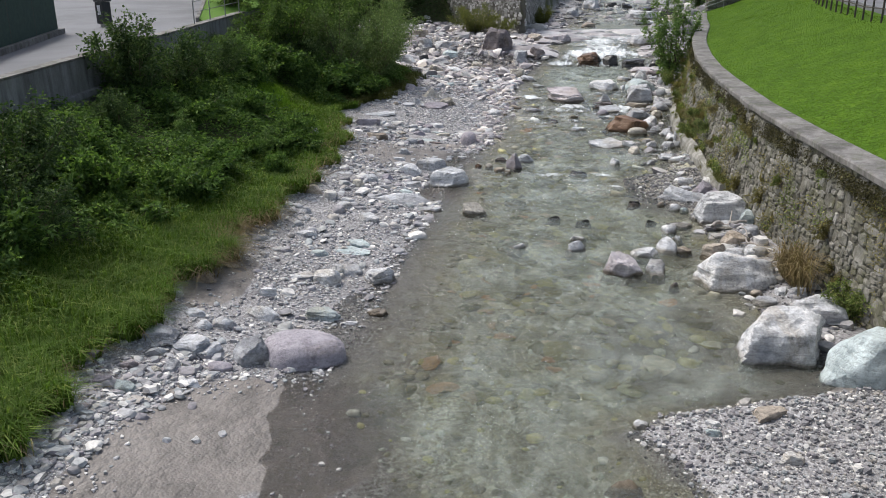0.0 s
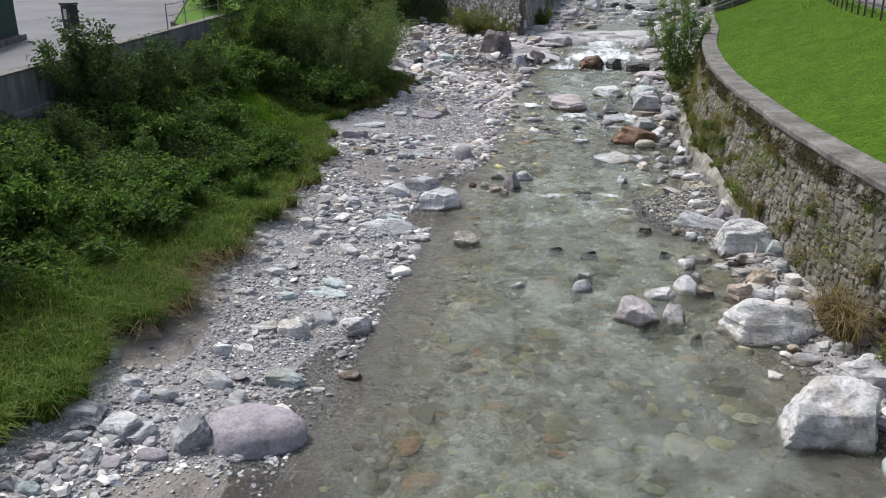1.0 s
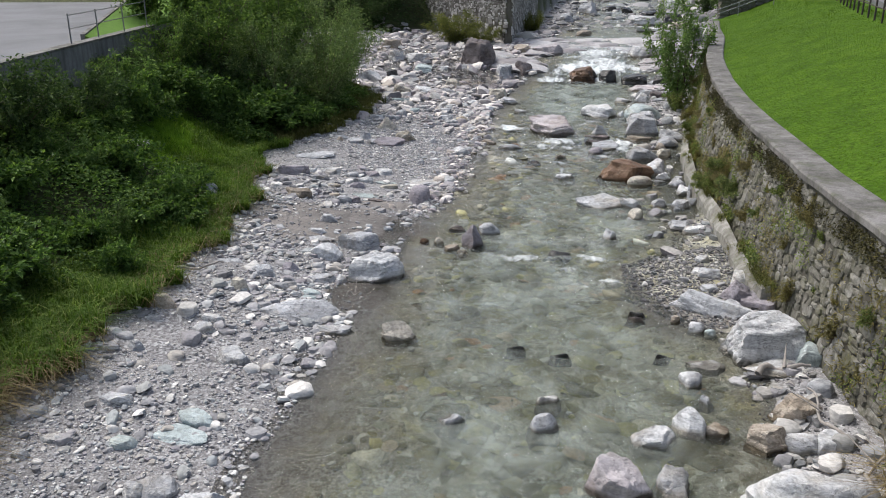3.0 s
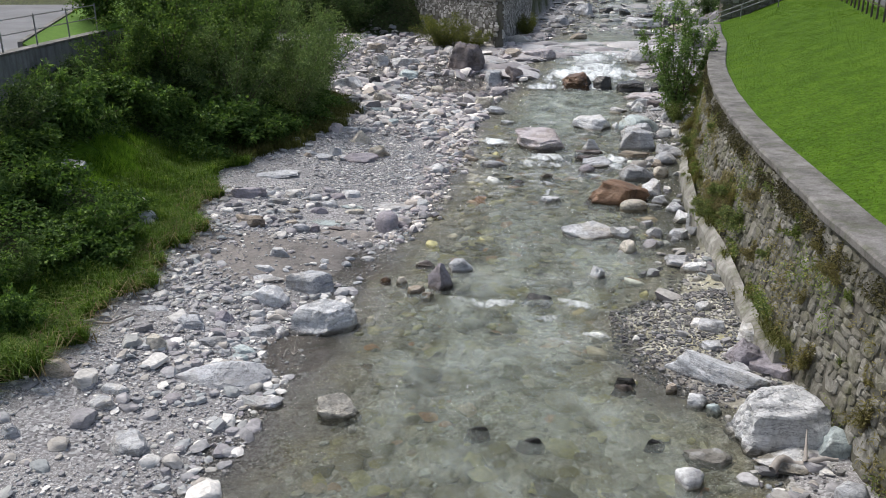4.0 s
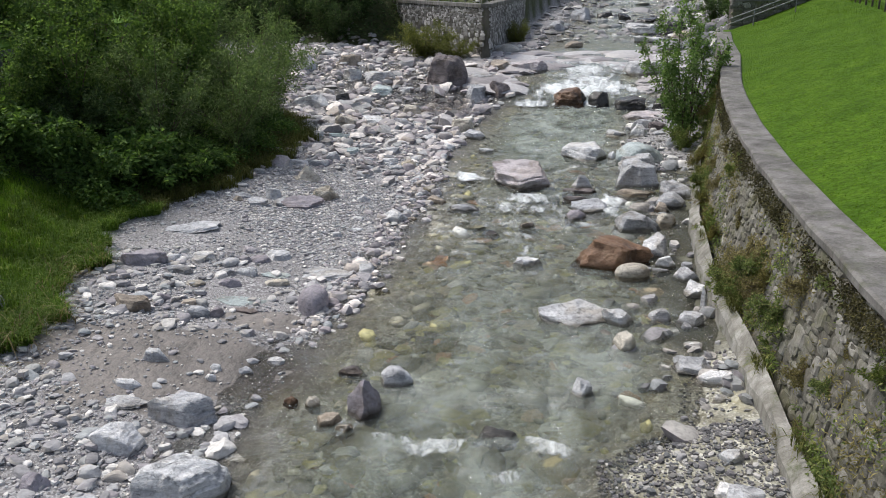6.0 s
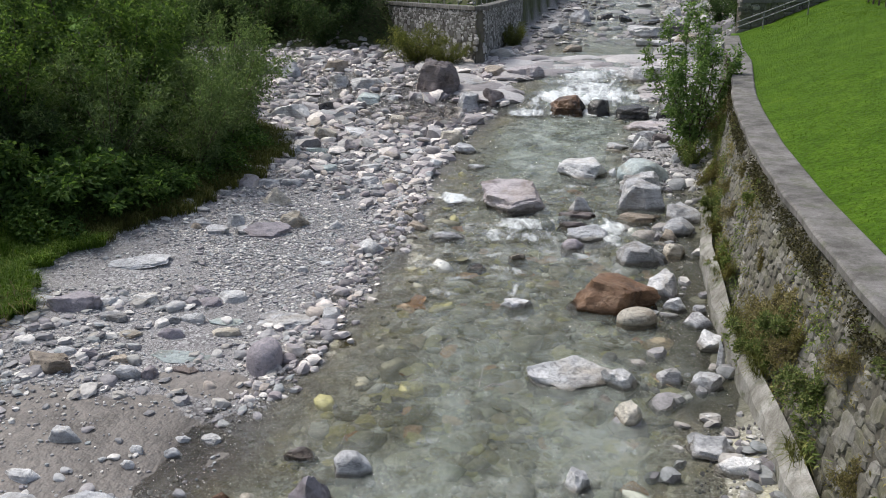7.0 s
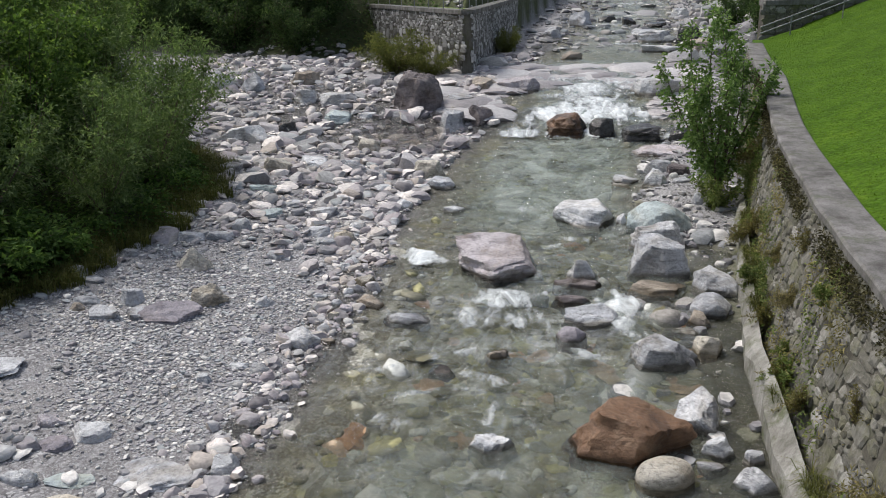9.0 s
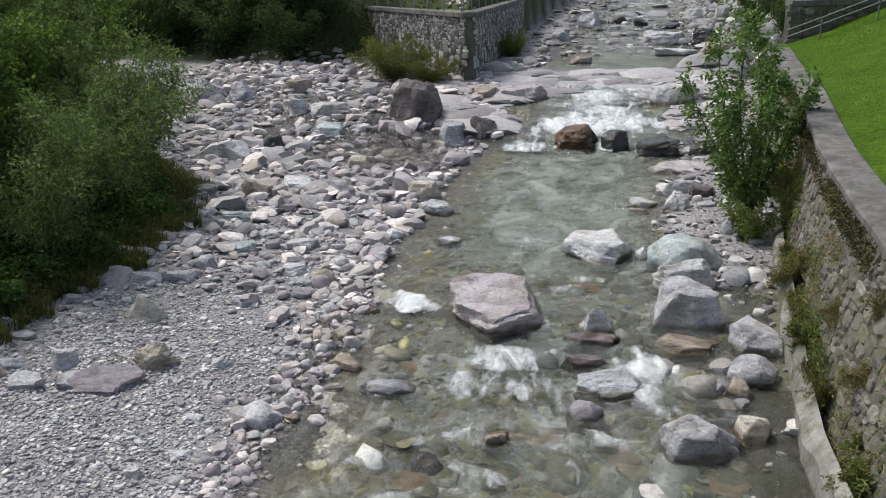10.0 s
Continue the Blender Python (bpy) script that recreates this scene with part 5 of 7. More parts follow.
boulder(-4.86, 33.96, 0.47, 0.31, 0.19, "grey", "round", "grey rounded stone on the gravel bar")
boulder(4.73, 34.06, 0.71, 0.39, 0.13, "brown", "slab", "dark brown flat stone in the running rapids")
boulder(-0.05, 34.07, 0.28, 0.14, 0.09, "white", "round", "small pale grey-white rounded stone on the gravel bar")
boulder(0.48, 34.19, 0.24, 0.23, 0.14, "white", "round", "small pale grey-white rounded stone at the edge of the stream")
boulder(3.96, 34.48, 0.69, 0.79, -0.02, "green", "slab", "greenish-grey flat stone under the clear running water")
boulder(6.34, 34.71, 1.33, 0.73, 0.11, "tan", "slab", "brownish layered slab under the grey boulder")
boulder(0.69, 34.75, 0.46, 0.41, 0.13, "cream", "slab", "cream flat stone at the edge of the stream", -20)
boulder(-2.85, 34.79, 0.95, 0.57, 0.43, "cream", "peak", "cream angular boulder on the bar")
boulder(4.87, 34.81, 0.88, 0.48, 0.08, "brown", "slab", "dark brown flat stone in the running rapids")
boulder(7.47, 34.89, 1.00, 1.08, 0.35, "grey", "slab", "large grey flat stone in the running rapids")
boulder(4.96, 35.17, 0.70, 0.51, 0.38, "white", "peak", "white fin-shaped rock in the rapids", 25)
boulder(-4.33, 35.22, 0.48, 0.25, 0.15, "grey", "block", "grey angular stone on the gravel bar")
boulder(0.12, 35.44, 0.33, 0.24, 0.14, "white", "block", "small pale grey-white angular stone on the gravel bar")
boulder(6.52, 35.66, 1.30, 1.07, 0.64, "grey", "block", "big layered grey boulder by the rapids")
boulder(-1.38, 35.67, 0.46, 0.27, 0.16, "grey", "round", "grey rounded stone on the gravel bar")
boulder(0.98, 35.69, 0.37, 0.22, 0.07, "tan", "slab", "tan flat stone in the running rapids")
boulder(3.28, 35.75, 1.72, 1.95, 0.5, "pink", "ramp", "huge pinkish flat-topped boulder in the rapids")
boulder(0.21, 35.79, 0.40, 0.24, 0.14, "white", "round", "pale grey-white rounded stone on the gravel bar")
boulder(0.59, 35.81, 0.37, 0.30, 0.10, "brown", "slab", "dark brown flat stone at the edge of the stream")
boulder(-3.49, 36.26, 0.66, 0.51, 0.16, "grey", "slab", "grey flat stone among the heaped cobbles")
boulder(-0.10, 36.29, 0.32, 0.18, 0.11, "white", "block", "small pale grey-white angular stone among the heaped cobbles")
boulder(-2.95, 36.57, 0.64, 0.43, 0.14, "grey", "slab", "grey flat stone among the heaped cobbles")
boulder(-0.56, 36.76, 0.51, 0.30, 0.10, "grey", "slab", "grey flat stone among the heaped cobbles")
boulder(-0.20, 36.92, 0.47, 0.42, 0.25, "cream", "round", "cream rounded stone among the heaped cobbles")
boulder(6.74, 37.05, 1.28, 0.81, 0.49, "white", "block", "pale layered block on the upstream side of a boulder")
boulder(-2.63, 37.23, 0.57, 0.43, 0.26, "grey", "round", "grey rounded stone among the heaped cobbles")
boulder(-0.85, 37.25, 0.65, 0.60, 0.19, "grey", "slab", "grey flat stone among the heaped cobbles")
boulder(-1.54, 37.38, 0.33, 0.22, 0.13, "white", "round", "small pale grey-white rounded stone among the heaped cobbles")
boulder(0.56, 37.57, 0.38, 0.29, 0.17, "white", "round", "pale grey-white rounded stone at the edge of the stream")
boulder(-0.04, 37.75, 0.50, 0.34, 0.20, "white", "round", "pale grey-white rounded stone among the heaped cobbles")
boulder(0.70, 38.17, 0.30, 0.34, 0.20, "white", "round", "small pale grey-white rounded stone at the edge of the stream")
boulder(7.08, 38.21, 1.79, 1.29, 0.58, "green", "round", "big smooth green-grey boulder by the rapids")
boulder(-2.58, 38.34, 1.05, 0.58, 0.12, "green", "slab", "large greenish-grey flat stone among the heaped cobbles")
boulder(6.10, 38.44, 0.27, 0.30, 0.27, "white", "block", "small pale grey-white angular stone in the running rapids")
boulder(5.29, 38.74, 1.52, 1.36, 0.44, "white", "slab", "pale greenish slab rising from the water", 10)
boulder(-1.20, 38.82, 0.85, 0.47, 0.15, "white", "slab", "pale grey-white flat stone among the heaped cobbles")
boulder(-2.14, 39.42, 1.01, 0.55, 0.05, "grey", "slab", "large grey flat stone among the heaped cobbles")
boulder(2.06, 39.45, 0.53, 0.36, 0.12, "white", "slab", "pale grey-white flat stone in the running rapids", 10)
boulder(0.72, 39.69, 0.46, 0.36, 0.22, "white", "round", "pale grey-white rounded stone at the edge of the stream", -20)
boulder(8.12, 39.94, 0.31, 0.34, 0.27, "grey", "round", "small grey rounded stone near the wall's foot")
boulder(-1.05, 39.96, 0.73, 0.43, 0.14, "white", "slab", "pale grey-white flat stone among the heaped cobbles")
boulder(-3.09, 40.38, 0.83, 0.59, 0.19, "green", "slab", "greenish-grey flat stone among the heaped cobbles")
boulder(0.01, 41.29, 0.67, 0.35, 0.21, "white", "round", "pale grey-white rounded stone among the heaped cobbles")
boulder(1.03, 41.58, 0.39, 0.26, 0.15, "white", "round", "pale grey-white rounded stone at the edge of the stream")
boulder(1.47, 41.90, 0.80, 0.78, 0.25, "grey", "slab", "grey flat stone in the running rapids", 15)
boulder(6.45, 41.97, 0.53, 0.32, 0.10, "cream", "slab", "cream flat stone in the running rapids")
boulder(7.38, 42.01, 0.80, 0.71, 0.43, "white", "block", "pale grey-white angular stone between the stream and the wall")
boulder(8.09, 42.03, 0.48, 0.35, 0.11, "grey", "slab", "grey flat stone between the stream and the wall")
boulder(-4.74, 42.24, 0.71, 0.77, 0.25, "grey", "slab", "grey flat stone among the heaped cobbles")
boulder(-3.45, 42.51, 0.87, 0.73, 0.44, "cream", "block", "cream angular stone among the heaped cobbles")
boulder(6.64, 42.59, 0.77, 0.52, 0.17, "grey", "slab", "grey flat stone in the running rapids")
boulder(-0.12, 42.96, 0.66, 0.54, 0.17, "grey", "slab", "grey flat stone among the heaped cobbles")
boulder(8.23, 43.03, 0.78, 0.48, 0.29, "brown", "block", "dark brown angular stone between the stream and the wall")
boulder(-1.34, 43.14, 1.04, 0.62, 0.37, "grey", "block", "large grey angular stone among the heaped cobbles")
boulder(0.89, 43.19, 1.00, 0.80, 0.48, "cream", "block", "large cream angular stone at the edge of the stream", -25)
boulder(-2.47, 43.27, 1.13, 1.06, 0.34, "white", "slab", "large pale grey-white flat stone among the heaped cobbles", 20)
boulder(7.65, 43.54, 0.80, 0.58, 0.35, "grey", "round", "grey rounded stone between the stream and the wall")
boulder(-1.33, 46.05, 0.89, 0.67, 0.40, "cream", "block", "cream angular stone among the heaped cobbles")
boulder(8.26, 46.29, 2.13, 1.17, 0.25, "pink", "slab", "large pinkish flat stone between the stream and the wall")
boulder(-0.86, 48.30, 0.52, 0.28, 0.07, "tan", "block", "tan angular stone among the heaped cobbles")
boulder(6.55, 9.75, 1.40, 1.18, 0.71, "green", "round", "big rounded pale green-grey boulder on gravel")
boulder(-0.53, 51.90, 2.25, 2.06, 1.40, "brown", "block", "big dark dome-shaped boulder above the bar")
boulder(1.02, 50.21, 1.20, 1.27, 0.53, "grey", "block", "grey block beside the dark boulder")
boulder(-9.66, 54.69, 1.47, 1.24, 0.83, "grey", "round", "big grey boulder in the side channel")
boulder(-8.19, 54.56, 1.32, 1.24, 0.78, "grey", "peak", "pointed grey boulder in the side channel")
boulder(-5.95, 47.10, 1.75, 1.65, 0.56, "white", "slab", "big pale slab in the side channel")
boulder(-4.98, 48.57, 1.12, 1.06, 0.43, "dark", "block", "dark wet angular rock in the side channel")
boulder(-3.38, 50.31, 1.04, 0.98, 0.35, "green", "block", "greenish block in the side channel")
boulder(-2.36, 50.65, 1.07, 1.01, 0.20, "white", "slab", "white flat stone in the side channel")
boulder(-6.01, 55.79, 1.26, 1.19, 0.58, "tan", "slab", "tan flat rock below the bank")
boulder(-5.24, 52.72, 1.00, 0.94, 0.50, "white", "slab", "pale slab below the bank")
boulder(-3.80, 52.48, 1.74, 1.44, 0.37, "white", "slab", "pale slab below the bank")
boulder(-0.99, 50.58, 1.02, 0.86, 0.39, "grey", "round", "grey stone below the dark boulder")
boulder(5.07, 49.88, 1.55, 1.47, 0.54, "rust", "block", "rust-brown rock at the foot of the waterfall")
boulder(6.58, 49.47, 0.96, 0.81, 0.57, "dark", "round", "black wet rock at the foot of the waterfall")
boulder(7.84, 48.88, 1.52, 1.44, 0.46, "dark", "block", "black wet boulder at the foot of the waterfall")
boulder(9.21, 48.42, 0.97, 0.91, 0.37, "dark", "slab", "black wet slab at the foot of the waterfall")
boulder(10.01, 49.17, 0.75, 0.71, 0.50, "cream", "block", "cream boulder beside the waterfall")
boulder(5.72, 49.79, 0.78, 0.74, 0.45, "dark", "block", "dark wet rock in the waterfall")
boulder(2.10, 54.43, 1.18, 1.11, 0.48, "tan", "slab", "pinkish slab above the waterfall")
boulder(3.46, 54.35, 1.79, 1.48, 0.51, "pink", "slab", "broad pinkish slab above the waterfall")
boulder(1.27, 52.57, 1.29, 1.22, 0.33, "grey", "slab", "grey slab above the waterfall")
boulder(2.12, 50.42, 1.05, 0.99, 0.63, "brown", "block", "brownish rock beside the fall")
boulder(9.01, 53.80, 1.94, 1.61, 0.59, "white", "slab", "broad pale slab above the waterfall")
boulder(6.07, 62.78, 1.15, 0.97, 0.38, "tan", "round", "tan rock at the upper pool")
boulder(11.24, 70.61, 2.29, 1.90, 0.68, "white", "slab", "broad pale rock lying upstream")
boulder(13.13, 69.32, 1.85, 1.75, 0.85, "dark", "block", "dark mossy rock lying upstream")
boulder(7.54, 79.25, 1.66, 1.57, 1.01, "grey", "block", "large grey boulder lying upstream")
boulder(5.43, 72.73, 1.31, 1.23, 0.67, "grey", "block", "grey boulder below the stone wall")
boulder(11.17, 66.16, 2.59, 1.48, 0.34, "white", "slab", "pale slab in the upper pool")
boulder(12.38, 62.75, 1.80, 1.69, 0.76, "tan", "slab", "pale tan rocks beside the upper pool")
boulder(9.61, 82.17, 1.30, 1.23, 0.38, "dark", "slab", "dark rock in the upper rapids")
boulder(10.88, 79.52, 1.04, 0.98, 0.52, "dark", "slab", "dark rock in the upper rapids")
boulder(12.57, 78.09, 1.61, 1.52, 0.32, "dark", "slab", "dark rock in the upper rapids")
boulder(14.92, 83.47, 1.54, 1.45, 0.73, "white", "block", "pale angular boulder far upstream")
boulder(-5.78, 24.86, 0.59, 0.56, 0.20, "grey", "slab", "grey slab at the edge of the grass")
boulder(-8.31, 26.31, 0.85, 0.80, 0.17, "grey", "slab", "flat grey rock lying in the meadow grass")
boulder(-6.43, 25.85, 0.52, 0.49, 0.19, "cream", "block", "cream stone at the edge of the grass")
boulder(-7.72, 24.69, 0.63, 0.60, 0.20, "grey", "slab", "grey rock half hidden in the grass")
boulder(-5.44, 25.48, 0.36, 0.34, 0.18, "tan", "slab", "tan stone at the edge of the grass")


# ---- loose river stones and cobbles ----
loose_shapes = [crisp(mesh_from("river_stone", rock_shape(900 + i, ("slab", "block", "slab")[i % 3], 3), ICO[3][1])) for i in range(14)]
for me in loose_shapes:
    me.materials.append(loose_mat)
LOOSE_LABELS = ("pale grey rounded river stone on the gravel bar", "broken grey river stone on the gravel", "flat grey river stone on the gravel bar")


def on_bar(r, y0, y1):
    y = r.uniform(y0, y1)
    xl, xv = float(left_shore(y)), max(float(bank_edge(y)), -12)
    return xv + (xl - xv) * r.uniform(.02, 1.0) ** .8, y


def scatter_loose():
    r = np.random.default_rng(21)
    for i in range(105):
        k = i % 10
        if k < 5:
            x, y = on_bar(r, 7, 29)
        elif k < 8:
            x, y = on_bar(r, 36, 50)
        else:
            y = r.uniform(9, 40)
            a, b = float(right_shore(y)) - .7, float(wall_foot(y)) - .2
            x = r.uniform(a, b)
        s = r.uniform(.16, .34) * (1.5 if y > 36 else 1) * (1 - .5 * float(sandy(x, y)) - .4 * float(fine_gravel(x, y)))
        j = int(r.integers(14))
        ob = new("river_stone", loose_shapes[j])
        ob.matrix_world = pose(x, y, float(ground_z(x, y)) + s * .1, r.uniform(-12, 12), r.uniform(-12, 12), r.uniform(0, 360)) @ Matrix.Diagonal((s, s * r.uniform(.6, .95), s * r.uniform(.24, .5), 1))
        tagged(ob, LOOSE_LABELS[j % 3] if k < 8 else "grey river stone between the stream and the wall", "stone", "loose river stones")


scatter_loose()


def stones_joined(name, xs, ys, sizes, flat, level, material, label, sink=.2, seed=1, lift=0.0, kinds=("slab", "block", "slab"), tags=("stones", "stuff"), tip=.25):
    """Many stones as one mesh."""
    r = np.random.default_rng(seed)
    protos = [rock_shape(seed * 50 + i, kinds[i % len(kinds)], level) for i in range(9)]
    tri = ICO[level][1]
    n = len(xs)
    zs = ground_z(xs, ys) + lift
    ang = r.uniform(0, 6.283, n)
    c, s = np.cos(ang), np.sin(ang)
    which = r.integers(0, 9, n)
    V = np.stack(protos)[which]
    dims = np.stack([sizes, sizes * r.uniform(.6, .95, n), sizes * r.uniform(*flat, n)], -1)
    V = V * dims[:, None, :]
    tx, ty = r.uniform(-tip, tip, n), r.uniform(-tip, tip, n)
    V[:, :, 2] += V[:, :, 0] * tx[:, None] + V[:, :, 1] * ty[:, None]
    X = V[:, :, 0] * c[:, None] - V[:, :, 1] * s[:, None] + xs[:, None]
    Y = V[:, :, 0] * s[:, None] + V[:, :, 1] * c[:, None] + ys[:, None]
    Z = V[:, :, 2] + (zs + dims[:, 2] * (.5 - sink))[:, None]
    F = tri[None] + (np.arange(n) * V.shape[1])[:, None, None]
    me = mesh_from(name, np.stack([X, Y, Z], -1).reshape(-1, 3), F.reshape(-1, 3), level > 1 or tags[0] == 'stream bed')
    if level > 1:
        crisp(me, 38)
    return thing(name, me, material, label, tags[0], kind=tags[1])


def bar_points(n, y0, y1, r, bunch=0.0, stretch_y=1.0, small=False):
    y = y0 + (y1 - y0) * r.random(n) ** stretch_y
    xl, xv = left_shore(y), np.maximum(bank_edge(y), -13)
    x = xv - .1 + (xl - xv + .25) * r.random(n)
    if bunch:
        keep = ripple(x, y, .9, 31) + .6 * ripple(x, y, 2.3, 17) > r.uniform(-1.2, 1.2, n) * (1 - bunch) + bunch * .3 - .3
        x, y = x[keep], y[keep]
    wet = smooth(1.0, .7, np.hypot((x + 2.4) / 1.3, (y - 6.9) / 1.9)) > r.uniform(0, 1, len(x))
    wet |= (ripple(x, y, .55, 7) > .5 + 1.2 * r.uniform(0, 1, len(x))) & (y < 34)
    if not small:
        wet |= fine_gravel(x, y) > r.uniform(.0, 1.08, len(x))
    wet |= sandy(x, y) > r.uniform(.05, 1.0, len(x)) ** (.9 if small else 1.5) * (1.25 if small else 1.04)
    return x[~wet], y[~wet]


r_ = np.random.default_rng(5)
x, y = bar_points(5200, 5, 40, r_, .6)
stones_joined("gravel_cobbles", x, y, r_.lognormal(-2.35, .42, len(x)).clip(.045, .3), (.24, .52), 2, cobble_mat, "grey and white cobbles on the gravel bar", seed=3)
y = 4.6 + 4.8 * r_.random(620)
x = -4.15 + .14 * (y - 6.5) + .26 * r_.normal(size=620)
stones_joined("strip_cobbles", x, y, r_.lognormal(-2.25, .42, 620).clip(.05, .3), (.25, .5), 2, cobble_mat, "blue-grey and white cobbles in a band across the sand", seed=27)
x, y = bar_points(1500, 16, 28.5, r_, .45)
sizes = r_.lognormal(-1.72, .38, len(x)).clip(.09, .5)
big = sizes > .29
stones_joined("bar_stones", x[~big], y[~big], sizes[~big], (.2, .45), 2, cobble_mat, "grey, mauve and white stones of the middle bar", seed=15)
for i, (bx, by, s) in enumerate(zip(x[big], y[big], sizes[big])):
    ob = new("river_stone", loose_shapes[i % 14])
    ob.matrix_world = pose(bx, by, float(ground_z(bx, by)) + s * .08, r_.uniform(-9, 9), r_.uniform(-9, 9), r_.uniform(0, 360)) @ Matrix.Diagonal((s, s * r_.uniform(.6, .95), s * r_.uniform(.24, .46), 1))
    tagged(ob, LOOSE_LABELS[i % 14 % 3], "stone", "loose river stones")
x, y = bar_points(5200, 31.5, 66, r_, 0, .9)
keep = (y > 35.4 + .8 * ripple(x, 0 * x, 1.1)) | (x > left_shore(y) - 1.4) | (r_.random(len(x)) < .1)
x, y = x[keep], y[keep]
stones_joined("upper_cobbles", x, y, (r_.lognormal(-1.42, .5, len(x)) * np.interp(y, [34, 38, 47], [.5, .75, 1.15])).clip(.08, .95), (.26, .5), 2, upper_mat, "heaped pale cobbles and rocks of the upper bar", seed=4, tip=.3, sink=.16)
x, y = bar_points(36000, 4.5, 37, r_, .2, 1.1, True)
stones_joined("gravel_pebbles", x, y, r_.lognormal(-3.15, .35, len(x)).clip(.022, .12), (.3, .6), 1, cobble_mat, "fine grey pebbles of the gravel bar", seed=5)
n = 520
y = r_.uniform(25.5, 38, n)
x = left_shore(y) - .3 + .32 * r_.normal(size=n)
stones_joined("shore_cobbles", x, y, r_.lognormal(-1.95, .42, n).clip(.07, .42), (.35, .6), 2, upper_mat, "pale round cobbles along the waterline", seed=28)
n = 17000
x, y = r_.uniform(-4.2, .2, n), r_.uniform(27.5, 36.5, n)
keep = (fine_gravel(x, y) > r_.random(n)) & (x > bank_edge(y) + .2) & (x < left_shore(y) - .1)
x, y = x[keep], y[keep]
stones_joined("flat_gravel", x, y, r_.lognormal(-3.05, .42, len(x)).clip(.025, .16), (.2, .42), 1, cobble_mat, "pale blue-grey flat gravel of the bar", seed=25)
y = np.where(r_.random(9500) < .5, r_.uniform(18.8, 23, 9500), r_.uniform(4, 48, 9500))
a_, b_ = right_shore(y) - .35, wall_foot(y) - .02
x = a_ + (b_ - a_) * r_.random(9500)
keep = b_ - a_ > .85
x, y = x[keep], y[keep]
stones_joined("right_gravel", x, y, r_.lognormal(-3.25, .42, len(x)).clip(.02, .2), (.35, .6), 1, dark_gravel_mat, "dark wet gravel with pale flecks between the stream and the wall", seed=6)
y = r_.uniform(23.5, 38.5, 190)
x = wall_foot(y) - .12 - 1.9 * r_.random(190) ** 1.3
keep = (sandy(x, y) < .5) | (r_.random(190) < .3)
stones_joined("wall_foot_rocks", x[keep], y[keep], r_.lognormal(-1.5, .45, 190).clip(.1, .6)[keep], (.3, .6), 2, upstream_mat, "broken grey rocks along the foot of the wall", seed=16, kinds=("block", "slab"))
n = 6200
y = 4.4 + 5.2 * r_.random(n)
x = right_shore(y) - .1 + (6.9 - right_shore(y)) * r_.random(n)
keep = sandy(x, y) < r_.uniform(.1, 1.0, n)
x, y = x[keep], y[keep]
stones_joined("spit_gravel", x, y, r_.lognormal(-3.2, .42, len(x)).clip(.022, .2), (.4, .75), 1, upstream_mat, "pale grey pebbles of the gravel spit", seed=7)
y = r_.uniform(9, 52, 900)
a_, b_ = right_shore(y) - .3, np.maximum(wall_foot(y) - .05, right_shore(y) - .1)
x = a_ + (b_ - a_) * r_.random(900)
keep = ((b_ - a_ > .6) | (r_.random(900) < .3)) & ((y < 18.6) | (y > 24) | (r_.random(900) < .12)) & ((sandy(x, y) < .5) | (r_.random(900) < .15))
x, y = x[keep], y[keep]
stones_joined("right_cobbles", x, y, r_.lognormal(-1.75, .45, len(x)).clip(.08, .6), (.25, .55), 2, upstream_mat, "grey cobbles at the foot of the wall", seed=8)
y = np.where(r_.random(3600) < .75, r_.uniform(5, 36, 3600), r_.uniform(36, 49, 3600))
a_, b_ = left_shore(y), right_shore(y)
x = a_ + (b_ - a_) * r_.random(3600)
keep = water_z(y) - ground_z(x, y) > .055
x, y = x[keep], y[keep]
stones_joined("bed_cobbles", x, y, r_.lognormal(-1.95, .6, len(x)).clip(.05, .6) * np.where(y < 20, .7, 1.1), (.2, .34), 1, bed_mat, "brown and olive cobbles on the stream bed", seed=9, sink=.45, tags=("stream bed", "stuff"))
n = 2300
y = np.where(r_.random(n) < .5, r_.uniform(25, 38, n), r_.uniform(9, 26, n))
a_, b_ = left_shore(y), np.minimum(right_shore(y), wall_foot(y) - .1)
x = a_ + (b_ - a_) * r_.random(n) ** 1.15
keep = water_z(y) - ground_z(x, y) > .09
x, y, n = x[keep], y[keep], keep.sum()
stones_joined("bed_rocks", x, y, r_.lognormal(-1.25, .42, n).clip(.13, .75), (.16, .26), 2, rapids_bed_mat, "olive and brown rocks under the running water", seed=19, sink=.5, tags=("stream bed", "stuff"))
y = 60 + 64 * r_.random(1900) ** 1.4
a_, b_ = left_shore(y) - 3.5, wall_foot(y) + .5
x = a_ + (b_ - a_) * r_.random(1900)
keep = (x > np.interp(y, [54, 58, 75, 100, 140], [-3, 1.6, 2.9, 5, 9])) & ((y > 66.5) | (x < left_shore(y) - .2) | (x > right_shore(y)))
x, y = x[keep], y[keep]
stones_joined("upstream_rocks", x, y, r_.lognormal(-1.2, .6, len(x)).clip(.15, 2.0), (.18, .4), 2, upstream_mat, "grey rocks of the upper stream", seed=10, kinds=("block", "slab"))
y = r_.uniform(50.6, 58.5, 170)
x = r_.uniform(8.8, 12.8, 170)
keep = x < wall_foot(y) - .5
x, y = x[keep], y[keep]
stones_joined("bank_slabs", x, y, r_.lognormal(-.25, .5, len(x)).clip(.3, 1.6), (.14, .3), 2, ledge_mat, "pale flat slabs beside the waterfall", seed=33, kinds=("round", "slab", "block"), sink=.5, tip=.16)
y = r_.uniform(51, 60.5, 620)
